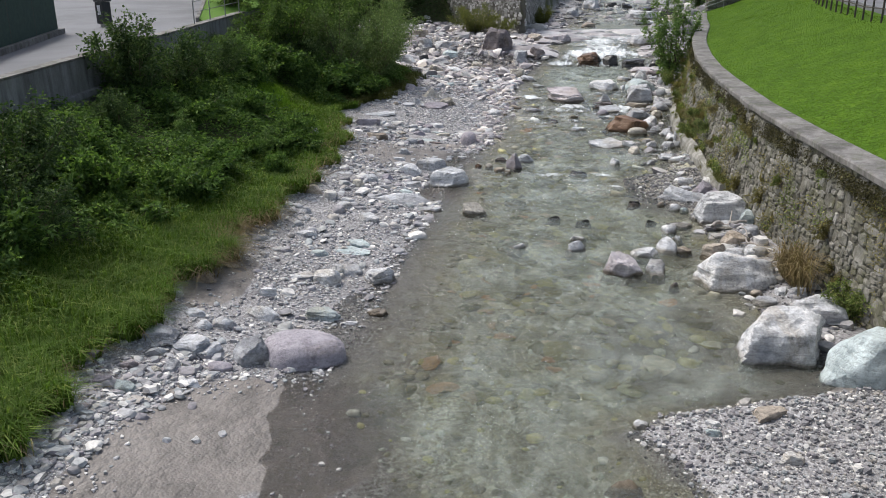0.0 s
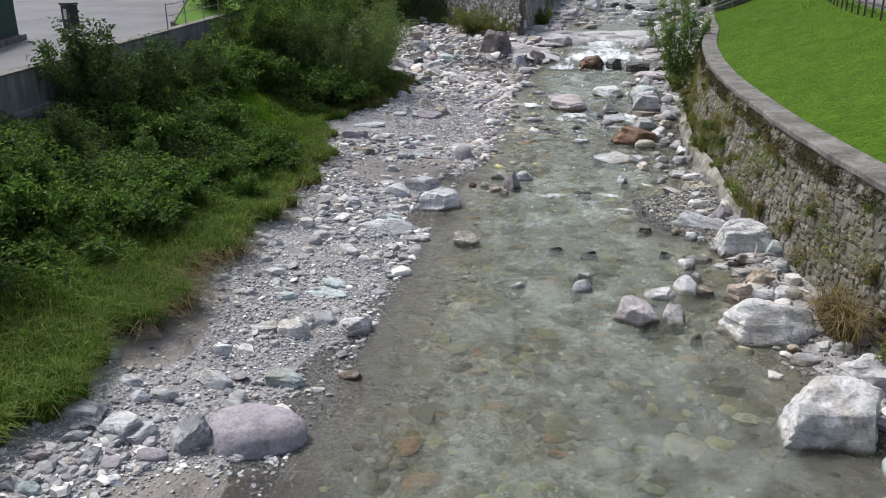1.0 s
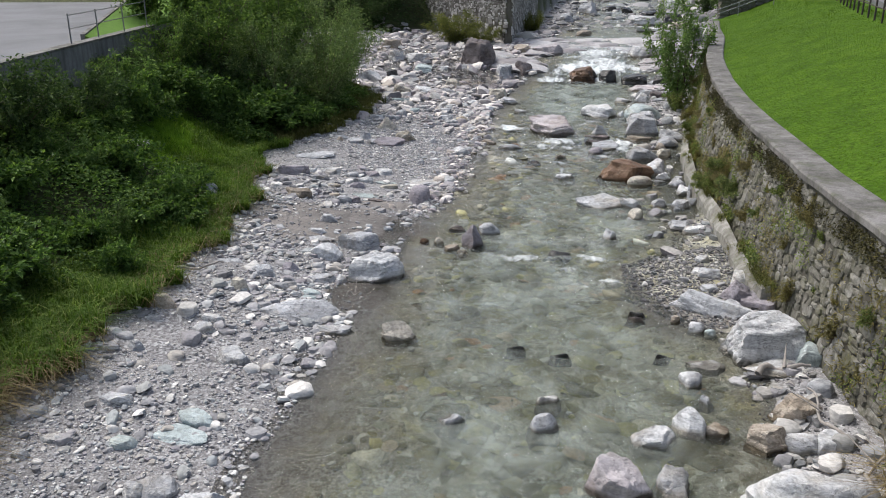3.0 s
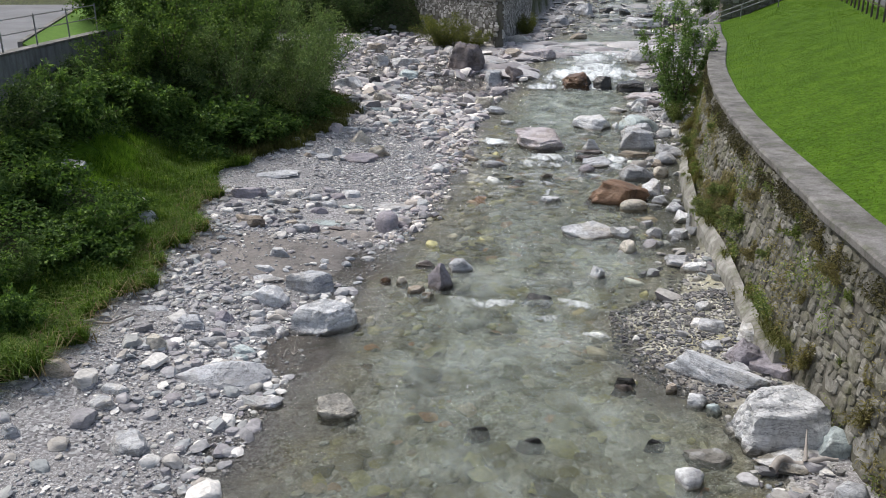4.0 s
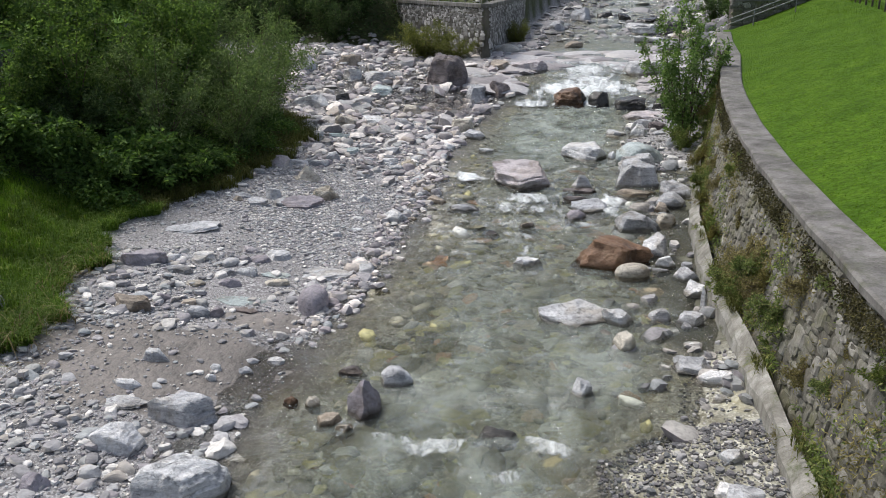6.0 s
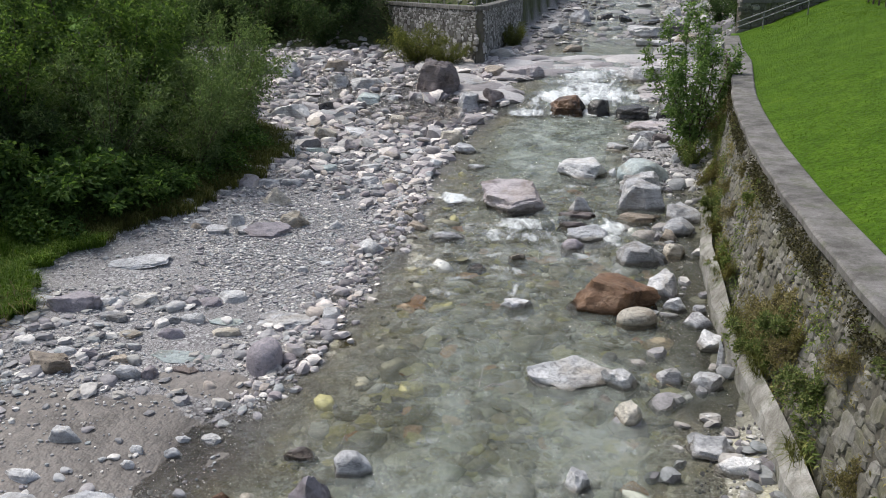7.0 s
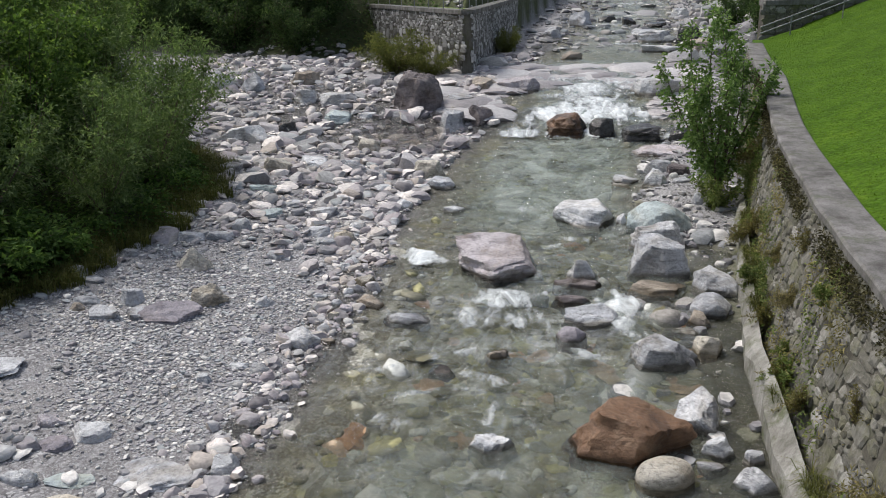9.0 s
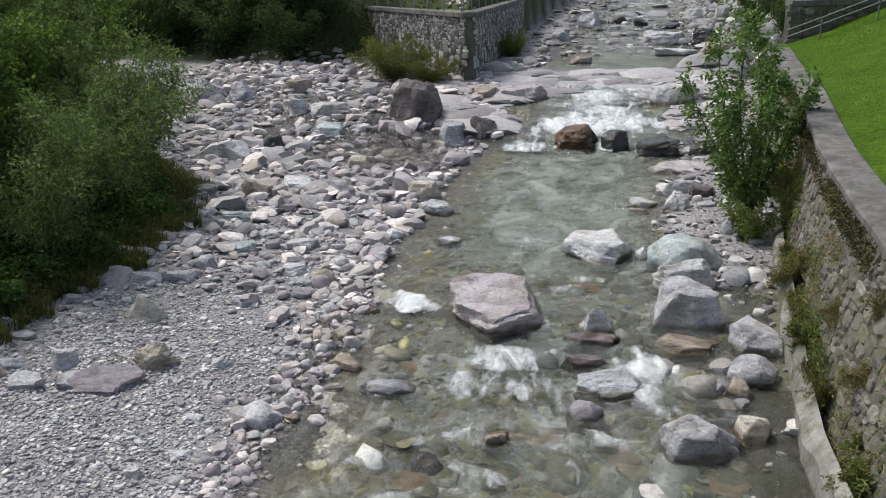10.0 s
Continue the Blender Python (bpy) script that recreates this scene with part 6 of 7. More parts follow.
x = left_shore(y) - 2.2 + (right_shore(y) + 2.4 - left_shore(y)) * r_.random(620)
keep = ~((x > 2.7) & (x < 9.0) & (y < 54.6))
x, y = x[keep], y[keep]
stones_joined("fall_ledge_stones", x, y, r_.lognormal(.15, .55, len(x)).clip(.4, 3.4), (.1, .2), 2, ledge_mat, "flat pale slabs of the ledge above the waterfall", seed=12, kinds=("round", "ramp", "round"), sink=.66, tip=.05)

# ---- white water ----
foam_patch(3.6, 49.5, 2.6, 1.3, .62, lift=.03)
for cx, cy, w, l, th in ((3.9, 50.4, .8, 1.8, .7), (4.7, 50.9, 1.5, 2.4, .95), (5.3, 51.6, 1.2, 3.6, .8), (6.1, 51.9, 1.1, 4.0, .75), (6.7, 51.5, 1.5, 2.6, .85), (7.5, 51.6, 1.0, 3.0, .7), (8.2, 50.9, 1.0, 1.6, .65), (5.6, 51.2, 4.4, 2.4, .95), (6.5, 52.7, 3.4, 1.7, .75), (3.6, 49.5, 2.2, .9, .8), (5.2, 53.2, 2.2, 1.2, .45), (7.0, 53.3, 2.6, .9, .4), (6.2, 54.4, 3.8, 3.0, .8), (5.4, 56.4, 3.6, 3.4, .5), (7.6, 55.6, 2.6, 3.2, .62), (6.25, 49.4, .8, 1.3, .8), (7.5, 49.3, .7, 1.4, .8), (8.95, 49.2, .8, 1.2, .8), (5.2, 49.2, 2.2, .8, .35), (7.6, 48.9, 2.4, .6, .35),
                         (7.3, 51.1, 1.7, 2.4, .9), (6.8, 52.2, 2.2, 2.2, .8), (8.2, 57.5, 4.5, 2.4, .25), (4.5, 56, 3.5, 2.4, .2), (9.5, 69, 4.5, 1.2, .4), (9, 72.5, 3, 3, .35), (9.5, 79, 4, 4, .35), (11, 88, 5, 6, .4), (13, 97, 5, 6, .4), (14, 110, 6, 8, .45)):
    foam_patch(cx, cy, w, l, th)
for cx, cy, w, l, th, turn in ((1.75, 36.1, 1.4, 1.1, .95, -.45), (3.5, 34.2, 1.7, 1.3, .75, 0), (3.2, 33.4, 1.0, 1.6, .45, .4), (5.55, 33.8, .9, 2.1, .8, .2), (2.8, 31.9, 1.6, .4, .4, .35), (3.3, 31.1, 1.2, .45, .42, -.4), (1.7, 31.3, 1.0, .4, .4, .3), (4.9, 31.9, .9, .45, .4, -.5), (4.0, 39.6, .9, 1.0, .5, .2), (5.0, 37.2, 1.4, .4, .4, 0), (2.4, 22.2, 1.3, .6, .52, .25), (3.75, 22.3, .9, .6, .54, -.5), (4.0, 20.9, .6, .4, .5, 0), (2.3, 24.6, .8, .4, .3, .3), (3.2, 26.8, 1.0, .4, .3, 0), (2.0, 28.4, .9, .5, .32, .2), (3.2, 28.6, 1.2, .5, .34, .2), (1.9, 29.8, 1.1, .7, .4, 0), (2.8, 36.6, .9, .4, .35, 0), (2.75, 33.2, .7, 1.3, .4, .45), (4.0, 33.3, .7, 1.3, .5, -.3), (5.6, 33.0, .7, 1.6, .6, .3), (4.4, 31.2, .6, .7, .34, .3), (2.4, 30.6, 1.3, .4, .36, .2), (2.0, 32.2, 1.0, .6, .34, .5),
                               (3.5, 30.1, 1.0, 1.0, .28, 0), (4.1, 29.6, .8, .9, .28, .2), (1.7, 22.3, .9, .35, .4, -.2), (3.3, 21.6, .8, .5, .36, .3), (2.5, 21.6, 1.6, .5, .25, 0), (3.4, 38.6, .9, .6, .42, 0), (4.6, 36.8, 1.1, .5, .32, 0), (4.1, 35.2, .5, 1.0, .32, 0),
                               (1.0, 22.6, .5, .6, .22, 0), (3.4, 20.6, .6, .35, .4, 0), (.6, 20.3, .9, .4, .18, .3), (-5.5, 51.8, .9, .6, .35, 0), (.2, 44.4, 1.2, .5, .32, .2)):
    foam_patch(cx, cy, w, l, th, turn)


# ---- plants ----
def tubes(lines, sides=5):
    """Tapered tubes along polylines of (points, radius at foot, radius at tip)."""
    vs, fs, base = [], [], 0
    ring = np.linspace(0, 2 * math.pi, sides, endpoint=False)
    for pts, r0, r1 in lines:
        pts = np.asarray(pts, float)
        k = len(pts)
        d = np.gradient(pts, axis=0)
        d /= np.linalg.norm(d, axis=1)[:, None] + 1e-9
        a = np.cross(d, (.31, .77, .2))
        a /= np.linalg.norm(a, axis=1)[:, None] + 1e-9
        b = np.cross(d, a)
        rad = np.linspace(r0, r1, k)[:, None, None]
        vs.append((pts[:, None] + rad * (a[:, None] * np.cos(ring)[:, None] + b[:, None] * np.sin(ring)[:, None])).reshape(-1, 3))
        i = base + np.arange(k * sides).reshape(k, sides)
        fs.append(np.stack([i[:-1], np.roll(i, -1, 1)[:-1], np.roll(i, -1, 1)[1:], i[1:]], -1).reshape(-1, 4))
        base += k * sides
    return np.concatenate(vs), np.concatenate(fs)


def leaves(at, along, up, length, width, r):
    """Folded four-cornered leaves at points, as arrays."""
    n = len(at)
    along = along / (np.linalg.norm(along, axis=1)[:, None] + 1e-9)
    side = np.cross(along, up)
    side /= np.linalg.norm(side, axis=1)[:, None] + 1e-9
    nor = np.cross(side, along)
    L = (length * r.uniform(.65, 1.25, n))[:, None]
    W = (width * r.uniform(.7, 1.2, n))[:, None]
    bend = L * r.uniform(-.05, .3, n)[:, None]
    v = np.stack([at, at + along * L * .45 + side * W / 2 + nor * W * .22, at + along * L - nor * bend, at + along * L * .45 - side * W / 2 + nor * W * .22], 1)
    f = np.arange(n * 4).reshape(n, 4)
    return v.reshape(-1, 3), f


def shrub_meshes(name, seed, height, radius, stems, twigs, per, length, width, upright=.5, low=.12):
    """Wood and crown of a many-stemmed shrub."""
    r = np.random.default_rng(seed)
    lines, O, D = [], [], []
    for s in range(stems):
        a = r.uniform(0, 6.283)
        out = radius * math.sqrt(r.uniform(.02, 1)) * .95
        top = height * r.uniform(.62, 1.0) * (1 - .35 * (out / radius) ** 2)
        k = np.linspace(0, 1, 9)[:, None]
        tip = np.array([math.cos(a) * out, math.sin(a) * out, top])
        p = k ** (1.0 + upright) * tip * (1, 1, 0) + k * tip * (0, 0, 1) + .06 * height * np.stack([np.sin(3 * k[:, 0] + a), np.cos(2.3 * k[:, 0] + 2 * a), 0 * k[:, 0]], -1) * k
        p[0] += r.normal(size=3) * (.12, .12, 0)
        lines.append((p, .01 + .0065 * height * r.uniform(.5, 1), .003))
        t = low + (1 - low) * r.random(twigs) ** .75
        o = np.stack([np.interp(t, k[:, 0], p[:, j]) for j in range(3)], -1)
        d = r.normal(size=(twigs, 3)) * (1, 1, .6) + np.array([math.cos(a), math.sin(a), .35]) * .7
        d /= np.linalg.norm(d, axis=1)[:, None]
        ln = radius * r.uniform(.14, .42, twigs) * (1.15 - .5 * t)
        O.append(o)
        D.append(d * ln[:, None])
        for j in range(0, twigs, 9):
            q = o[j] + np.linspace(0, 1, 4)[:, None] * D[-1][j] + np.array([0, 0, 1]) * (np.linspace(0, 1, 4)[:, None] ** 2) * .05
            lines.append((q, .006, .002))
    O, D = np.concatenate(O), np.concatenate(D)
    n = len(O)
    u = r.random((n, per)) ** .8
    at = O[:, None] + D[:, None] * u[..., None] + r.normal(size=(n, per, 3)) * .035 * radius
    way = D[:, None] / (np.linalg.norm(D, axis=1)[:, None, None] + 1e-9) * .9 + r.normal(size=(n, per, 3)) * .7 + np.array([0, 0, -.12])
    at, way = at.reshape(-1, 3), way.reshape(-1, 3)
    at[:, 2] = np.maximum(at[:, 2], .04)
    up = np.array([0, 0, 1.0]) + r.normal(size=at.shape) * .55
    v, f = leaves(at, way, up, length, width, r)
    wv, wf = tubes(lines, 4)
    return mesh_from(name + "_wood", wv, wf), mesh_from(name + "_crown", v, f, False)


SHRUBS = {
    "willow": [shrub_meshes("willow", 11 + i, 4.1, 2.1, 18, 46, 12, .15, .042, .3, .1) for i in range(2)],
    "hazel": [shrub_meshes("hazel", 21 + i, 3.8, 2.0, 16, 44, 11, .12, .075, .5, .08) for i in range(2)],
    "elder": [shrub_meshes("elder", 31 + i, 2.7, 1.7, 15, 40, 11, .12, .065, .5, .08) for i in range(2)],
    "olive": [shrub_meshes("olive", 41, 2.6, 1.9, 18, 50, 14, .12, .035, .4, .05)],
    "ash": [shrub_meshes("ash", 53, 5.8, 1.35, 12, 85, 8, .12, .07, .12, .12), shrub_meshes("ash", 52, 1.7, .8, 9, 26, 11, .12, .05, .4, .1)],
    "bramble": [shrub_meshes("bramble", 71 + i, .95, .95, 15, 24, 10, .115, .065, .9, .05) for i in range(3)],
    "wallplant": [shrub_meshes("wallplant", 61 + i, .9, .62, 14, 24, 7, .085, .034, .6, .02) for i in range(2)],
}
SHRUBS["olive_weed"] = [shrub_meshes("olive_weed", 81 + i, .9, .7, 15, 22, 7, .095, .024, .6, .02) for i in range(2)]
LEAF["olive_weed"] = leaf_material("leaf_weed", (0.13, 0.115, 0.05), (0.24, 0.21, 0.09), (0.36, 0.31, 0.15))
for kind_, pairs in SHRUBS.items():
    for w_, c_ in pairs:
        w_.materials.append(bark_mat)
        c_.materials.append(LEAF[kind_])


def shrub(kind, which, x, y, size, turn, name, label, category="shrub", group="", tall=1.0, z=None, sink=.06, lean=(0, 0)):
    base = new(name)
    base.empty_display_size = .2
    thing("stem", SHRUBS[kind][which][0], None, parent=base)
    thing("crown", SHRUBS[kind][which][1], None, parent=base)
    base.matrix_world = pose(x, y, (float(ground_z(x, y)) if z is None else z) - sink, lean[0], lean[1], turn) @ Matrix.Diagonal((size, size, size * tall, 1))
    return tagged(base, label, category, group)


# thicket on the left bank
for i, (kind, x, y, s, tall) in enumerate((("willow", -5.5, 36.6, .86, 1), ("willow", -5.7, 39.6, .95, 1), ("willow", -6.9, 34.4, .88, 1), ("hazel", -7.7, 37.4, 1.05, 1), ("hazel", -8.9, 34.0, 1.05, 1.05),
                                           ("hazel", -9.6, 37.4, 1.15, 1.05), ("willow", -6.7, 42.2, 1.0, 1), ("hazel", -9.2, 41, 1.15, 1), ("hazel", -9.6, 32.2, .7, 1), ("elder", -10.3, 30.2, .6, 1), ("elder", -8.4, 33.2, .7, .9),
                                           ("hazel", -11.9, 40.5, 1.2, 1.1), ("willow", -9.5, 45, 1.0, 1), ("hazel", -12.5, 46, 1.2, 1.1), ("hazel", -12.2, 36.2, 1.1, 1.1))):
    lab = {"willow": "grey-green bushy willow shrub on the gravel bank", "hazel": "dense dark green leafy shrub on the bank", "elder": "dark green low bush on the bank"}[kind]
    shrub(kind, i % 2, x, y, s, 47 * i, "shrub", lab, group="thicket on the left bank", tall=tall)
for i, (x, y, s) in enumerate(((-11.5, 47.5, 1.25), (-13.5, 50, 1.3), (-15.5, 53.5, 1.3), (-16.5, 57, 1.35), (-18, 61, 1.4), (-15, 46.8, 1.4), (-18, 50, 1.5), (-20, 56, 1.5))):
    shrub("hazel", i % 2, x, y, s, 33 * i, "shrub", "dense dark green shrub beside the side channel", group="shrubs by the side channel")
for i, (kind, x, y, s) in enumerate((("elder", -9.9, 21.2, 1.02), ("elder", -9.6, 23.2, .9), ("elder", -8.3, 12.4, .9), ("elder", -9.0, 10.4, .8), ("elder", -7.5, 11.3, .62), ("elder", -9.4, 15.0, .5), ("elder", -9.0, 18.0, .5), ("elder", -9.2, 25.6, .75), ("hazel", -9.6, 27.6, .42))):
    shrub(kind, i % 2, x, y, s, 61 * i + 10, "shrub", "dark leafy bush against the concrete road wall", group="bushes below the road")
for i, (x, y, s) in enumerate(((-9.0, 27.8, 1.15), (-7.8, 23.0, .75), (-6.1, 20.6, .55), (-9.6, 29.4, 1.0), (-6.4, 17.0, .55), (-7.8, 19.6, .65))):
    shrub("ash", 1, x, y, s, 80 * i, "sapling", "light green young sapling among the brambles", "sapling", "saplings on the bank")
r_ = np.random.default_rng(404)
for i in range(64):
    y = r_.uniform(6.5, 33)
    x = float(bank_edge(y)) - .75 - (4.8 * r_.random() ** 1.2 if i % 3 else .25 * r_.random() + .8)
    if x < -10.4 or (25.0 < y < 30.6 and x > -8.8) or (y < 16 and x > float(bank_edge(y)) - (2.3 if y < 13 else 1.7)):
        continue
    shrub("bramble", i % 3, x, y, r_.uniform(.55, 1.25), r_.uniform(0, 360), "bramble_clump", "arching leafy bramble clump on the overgrown bank", "bramble", "bramble clumps", tall=r_.uniform(.7, 1.3))
for i, (x, y, s) in enumerate(((-7.3, 31.5, 1.5), (-6.3, 32.7, 1.45), (-8.3, 31.2, 1.4), (-5.6, 34.0, 1.2), (-9.3, 30.7, 1.5), (-7.0, 33.2, 1.7), (-8.9, 25.2, 1.2), (-9.3, 28.4, 1.1))):
    shrub("bramble", i % 3, x, y, s, 55 * i, "shrub", "mid-green leafy bush in front of the thicket", group="bushes round the meadow", tall=.85)
# far bank
for i in range(11):
    x = -26 + 1.85 * i + .6 * math.sin(5 * i)
    y = float(far_bank(x)) + 1.6 + .9 * math.sin(3.3 * i)
    shrub("elder", i % 2, x, y, 1.5 + .2 * math.sin(2 * i), 70 * i, "shrub", "dark green shrub under the far stone wall", group="shrubs of the far bank", tall=1.0 if i < 11 else .8)
for i in range(6):
    x = -30 + 3.6 * i
    shrub("elder", i % 2, x, float(far_bank(x)) + 5.5, 1.9, 50 * i, "shrub", "tall dark shrub on the far bank", group="shrubs of the far bank", tall=1.1)
shrub("olive", 0, -2.4, 58.4, 1.0, 30, "bush", "round olive-green bush at the foot of the stone wall", "bush", tall=.95)
shrub("olive", 0, -.6, 57.6, .72, 150, "bush", "low yellow-green bush beside the dark boulder", "bush", tall=.8)
shrub("olive", 0, 2.6, 66, .7, 80, "bush", "yellow-green bush at the foot of the river wall", "bush")
for i in range(14):
    y = 58 + 4.2 * i
    shrub(("elder", "hazel")[i % 2], i % 2, float(wall_top(y)) + 1.2 + .8 * math.sin(2.2 * i), y, .85 + .2 * math.sin(3 * i), 40 * i, "shrub", "green shrub on the upstream bank", group="shrubs upstream")
# the tree by the wall
shrub("ash", 0, 8.72, 40.7, .98, 20, "tree", "slender young leafy tree at the foot of the wall", "tree")
shrub("wallplant", 0, 8.5, 39.4, 1.1, 0, "bush", "small green bush under the young tree", "bush")

# plants that grow out of the wall
r_ = np.random.default_rng(818)
for i in range(56):
    y = r_.uniform(11.5, 45)
    dense = 24 < y < 29.5 or y > 34
    h = r_.uniform(.22, .62) if dense else r_.uniform(.12, .95)
    s = r_.uniform(.4, .85) if dense else r_.uniform(.25, .6)
    zb, zt = float(water_z(y)), float(coping_z(y)) - .2
    kind = "olive_weed" if (i % 2 == 0 or y > 33 and i % 3) else "wallplant"
    shrub(kind, i % 2, float(face_x(y, h)) + .02, y, s, r_.uniform(0, 360), "wall_plant", "yellow-brown weeds hanging on the stone wall" if kind == "olive_weed" else "green weeds growing out of the stone wall",
          "plant", "weeds on the wall", tall=.62, z=zb + (zt - zb) * h - .1, sink=0, lean=(0, -58))


def blades(name, x, y, z, height, width, material, label, seed, lean=.45, seg=1, category="grass"):
    """Grass blades as one object."""
    r = np.random.default_rng(seed)
    n = len(x)
    a = r.uniform(0, 6.283, n)
    h = height * r.uniform(.45, 1.25, n)
    w = width * r.uniform(.7, 1.3, n)
    d = np.stack([np.cos(a), np.sin(a), 0 * a], -1)
    s = np.stack([-np.sin(a), np.cos(a), 0 * a], -1)
    o = np.stack([x, y, z - .01], -1)
    tilt = (lean * r.uniform(.2, 1.4, n))[:, None]
    zz = np.array([0, 0, 1.0])
    if seg == 1:
        v = np.stack([o - s * w[:, None] / 2, o + s * w[:, None] / 2, o + zz * h[:, None] * (1 - .2 * tilt) + d * h[:, None] * tilt], 1)
        f = np.arange(3 * n).reshape(n, 3)
    else:
        m = o + zz * h[:, None] * .62 + d * h[:, None] * tilt * .3
        t = o + zz * h[:, None] * (1 - .45 * tilt) + d * h[:, None] * tilt * 1.1
        v = np.stack([o - s * w[:, None] / 2, o + s * w[:, None] / 2, m + s * w[:, None] * .4, m - s * w[:, None] * .4, t], 1)
        i = np.arange(n)[:, None] * 5
        f = np.concatenate([i + (0, 1, 2), i + (0, 2, 3), i + (3, 2, 4)], 0)
    return thing(name, mesh_from(name, v.reshape(-1, 3), f, False), material, label, category, kind="stuff")


r_ = np.random.default_rng(77)
n = 150000
y = r_.uniform(7, 54, n)
x = wall_top(y) + .55 + .04 * np.sin(3.1 * y) + 5.25 * r_.random(n)
blades("lawn_grass", x, y, ground_z(x, y), .032, .02, GRASS["lawn"], "bright green mown grass on the slope above the wall", 1, .8)
n = 62000
y = 4 + 14 * r_.random(n) ** 1.2
x = bank_edge(y) + .2 - (3.0 + .9 * np.sin(y * .9)) * r_.random(n) ** 1.5
blades("bank_grass", x, y, ground_z(x, y), .5, .016, GRASS["bank"], "long green grass on the left bank", 2, .8, 2)
n = 34000
y = r_.uniform(17, 31, n)
x = bank_edge(y) + .14 - 2.0 * r_.random(n) ** 1.7
blades("edge_grass", x, y, ground_z(x, y), .34, .016, GRASS["bank"], "long grass at the edge of the gravel", 3, .8, 2)
n = 26000
y = r_.uniform(25.4, 30.4, n)
x = bank_edge(y) + .1 - 3.1 * r_.random(n)
# Brightened green makes up for the shade the shrubs throw here.
blades("nook_grass", x, y, ground_z(x, y), .2, .015, GRASS["meadow"], "bright green grass clearing between the shrubs", 4, .6)
n = 4800
y = np.concatenate([r_.normal(14.0, 1.1, n * 2 // 3), r_.uniform(5, 28, n // 3)])
x = bank_edge(y) + .3 - .5 * r_.random(n)
blades("dry_grass", x, y, ground_z(x, y), .45, .012, GRASS["dry"], "dry straw-coloured grass at the foot of the bank", 5, 1.7, 2)
n = 15000
y = r_.uniform(31, 45, n)
x = bank_edge(y) + .25 - 1.1 * r_.random(n)
blades("shrub_foot_grass", x, y, ground_z(x, y), .36, .015, GRASS["moss"], "grass under the willow shrubs", 6, .7, 2)
n = 700
y = r_.normal(13.4, .3, n)
x = 6.75 - .35 * r_.random(n)
blades("reeds", x, y, ground_z(x, y) + .1, .75, .014, GRASS["dry"], "dry reeds and grass beside the boulders", 7, .9, 2)
n = 9000
y = r_.uniform(19.6, 39, n)
y = y[ripple(y, 0 * y, 1.9, 3) > -.1 + .4 * r_.random(n)]
x = wall_foot(y) + .02 + .2 * r_.random(len(y))
blades("footing_moss", x, y, water_z(y) + .46, .2, .012, GRASS["moss"], "grass and moss on the wall's footing", 8, 1.6, 2)


def wall_growth(name, n, mask_seed, h0, h1, cut, length, width, material, label, seed, y0=11.0, y1=47.0):
    """Small leaves rooted in the joints of the wall's face, in ragged patches."""
    r = np.random.default_rng(seed)
    y = r.uniform(y0, y1, n)
    h = h0 + (h1 - h0) * r.random(n)
    m = ripple(y, h * 4, 1.3, mask_seed) + .7 * ripple(y, h * 3, 3.9, mask_seed + 2)
    keep = m > cut + .9 * r.random(n)
    y, h = y[keep], h[keep]
    k = len(y)
    zb, zt = water_z(y), coping_z(y) - .2
    at = np.stack([face_x(y, h) - .1 * r.random(k) ** 1.5 + .02, y, zb + (zt - zb) * h], -1)
    way = r.normal(size=(k, 3)) * (.5, .9, .6) + np.array([-.5, 0, -.3])
    v, f = leaves(at, way, np.array([-1.0, 0, .6]) + r.normal(size=(k, 3)) * .5, length, width, r)
    return thing(name, mesh_from(name, v, f, False), material, label, "plant", kind="stuff")


wall_growth("wall_weeds", 36000, 2.0, .1, .98, .3, .065, .026, LEAF["wallplant"], "yellow-green weeds in the joints of the wall", 61)
wall_growth("wall_dry_weeds", 52000, 5.0, .05, .98, .15, .075, .02, LEAF["olive_weed"], "brownish dry weeds in the joints of the wall", 62)
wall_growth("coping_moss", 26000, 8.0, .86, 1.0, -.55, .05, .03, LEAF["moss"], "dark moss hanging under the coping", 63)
wall_growth("footing_weeds", 9000, 4.0, .12, .3, -.1, .1, .03, LEAF["wallplant"], "weeds along the top of the wall's footing", 64, 19.0, 40.0)


def undergrowth(name, xs, ys, hs, length, width, material, label, seed):
    """Leafy ground cover: leaves in layers over the bank."""
    r = np.random.default_rng(seed)
    n = len(xs)
    at = np.stack([xs, ys, ground_z(xs, ys) + hs * r.random(n) ** .6], -1)
    way = r.normal(size=(n, 3)) * (1, 1, .35)
    v, f = leaves(at, way, np.array([0, 0, 1.0]) + r.normal(size=(n, 3)) * .5, length, width, r)
    return thing(name, mesh_from(name, v, f, False), material, label, "undergrowth", kind="stuff")


n = 105000
y = r_.uniform(5, 46, n)
x = -10.85 + np.maximum(bank_edge(y) - .1 + 10.85, 2) * r_.random(n)
h = np.clip(.5 + .45 * ripple(x, y, .9, 23) + .25 * ripple(x, y, 2.2, 3), .06, 1.3) * smooth(-.1, .8, bank_edge(y) - x) * np.where(y < 15, smooth(.6, 3.2, bank_edge(y) - x), np.where(y < 26, smooth(.3, 1.7, bank_edge(y) - x), 1))
keep = ~((y > 25.4) & (y < 30.2) & (x > -8.5))
undergrowth("bramble_cover", x[keep], y[keep], h[keep], .11, .066, LEAF["bramble"], "dense brambles and nettles covering the bank", 9)
n = 26000
y = r_.uniform(58, 75, n)
x = r_.uniform(-26, 1.0, n)
keep = (y > far_bank(x) - .2) & (x < .5 - .2 * (y - 58))
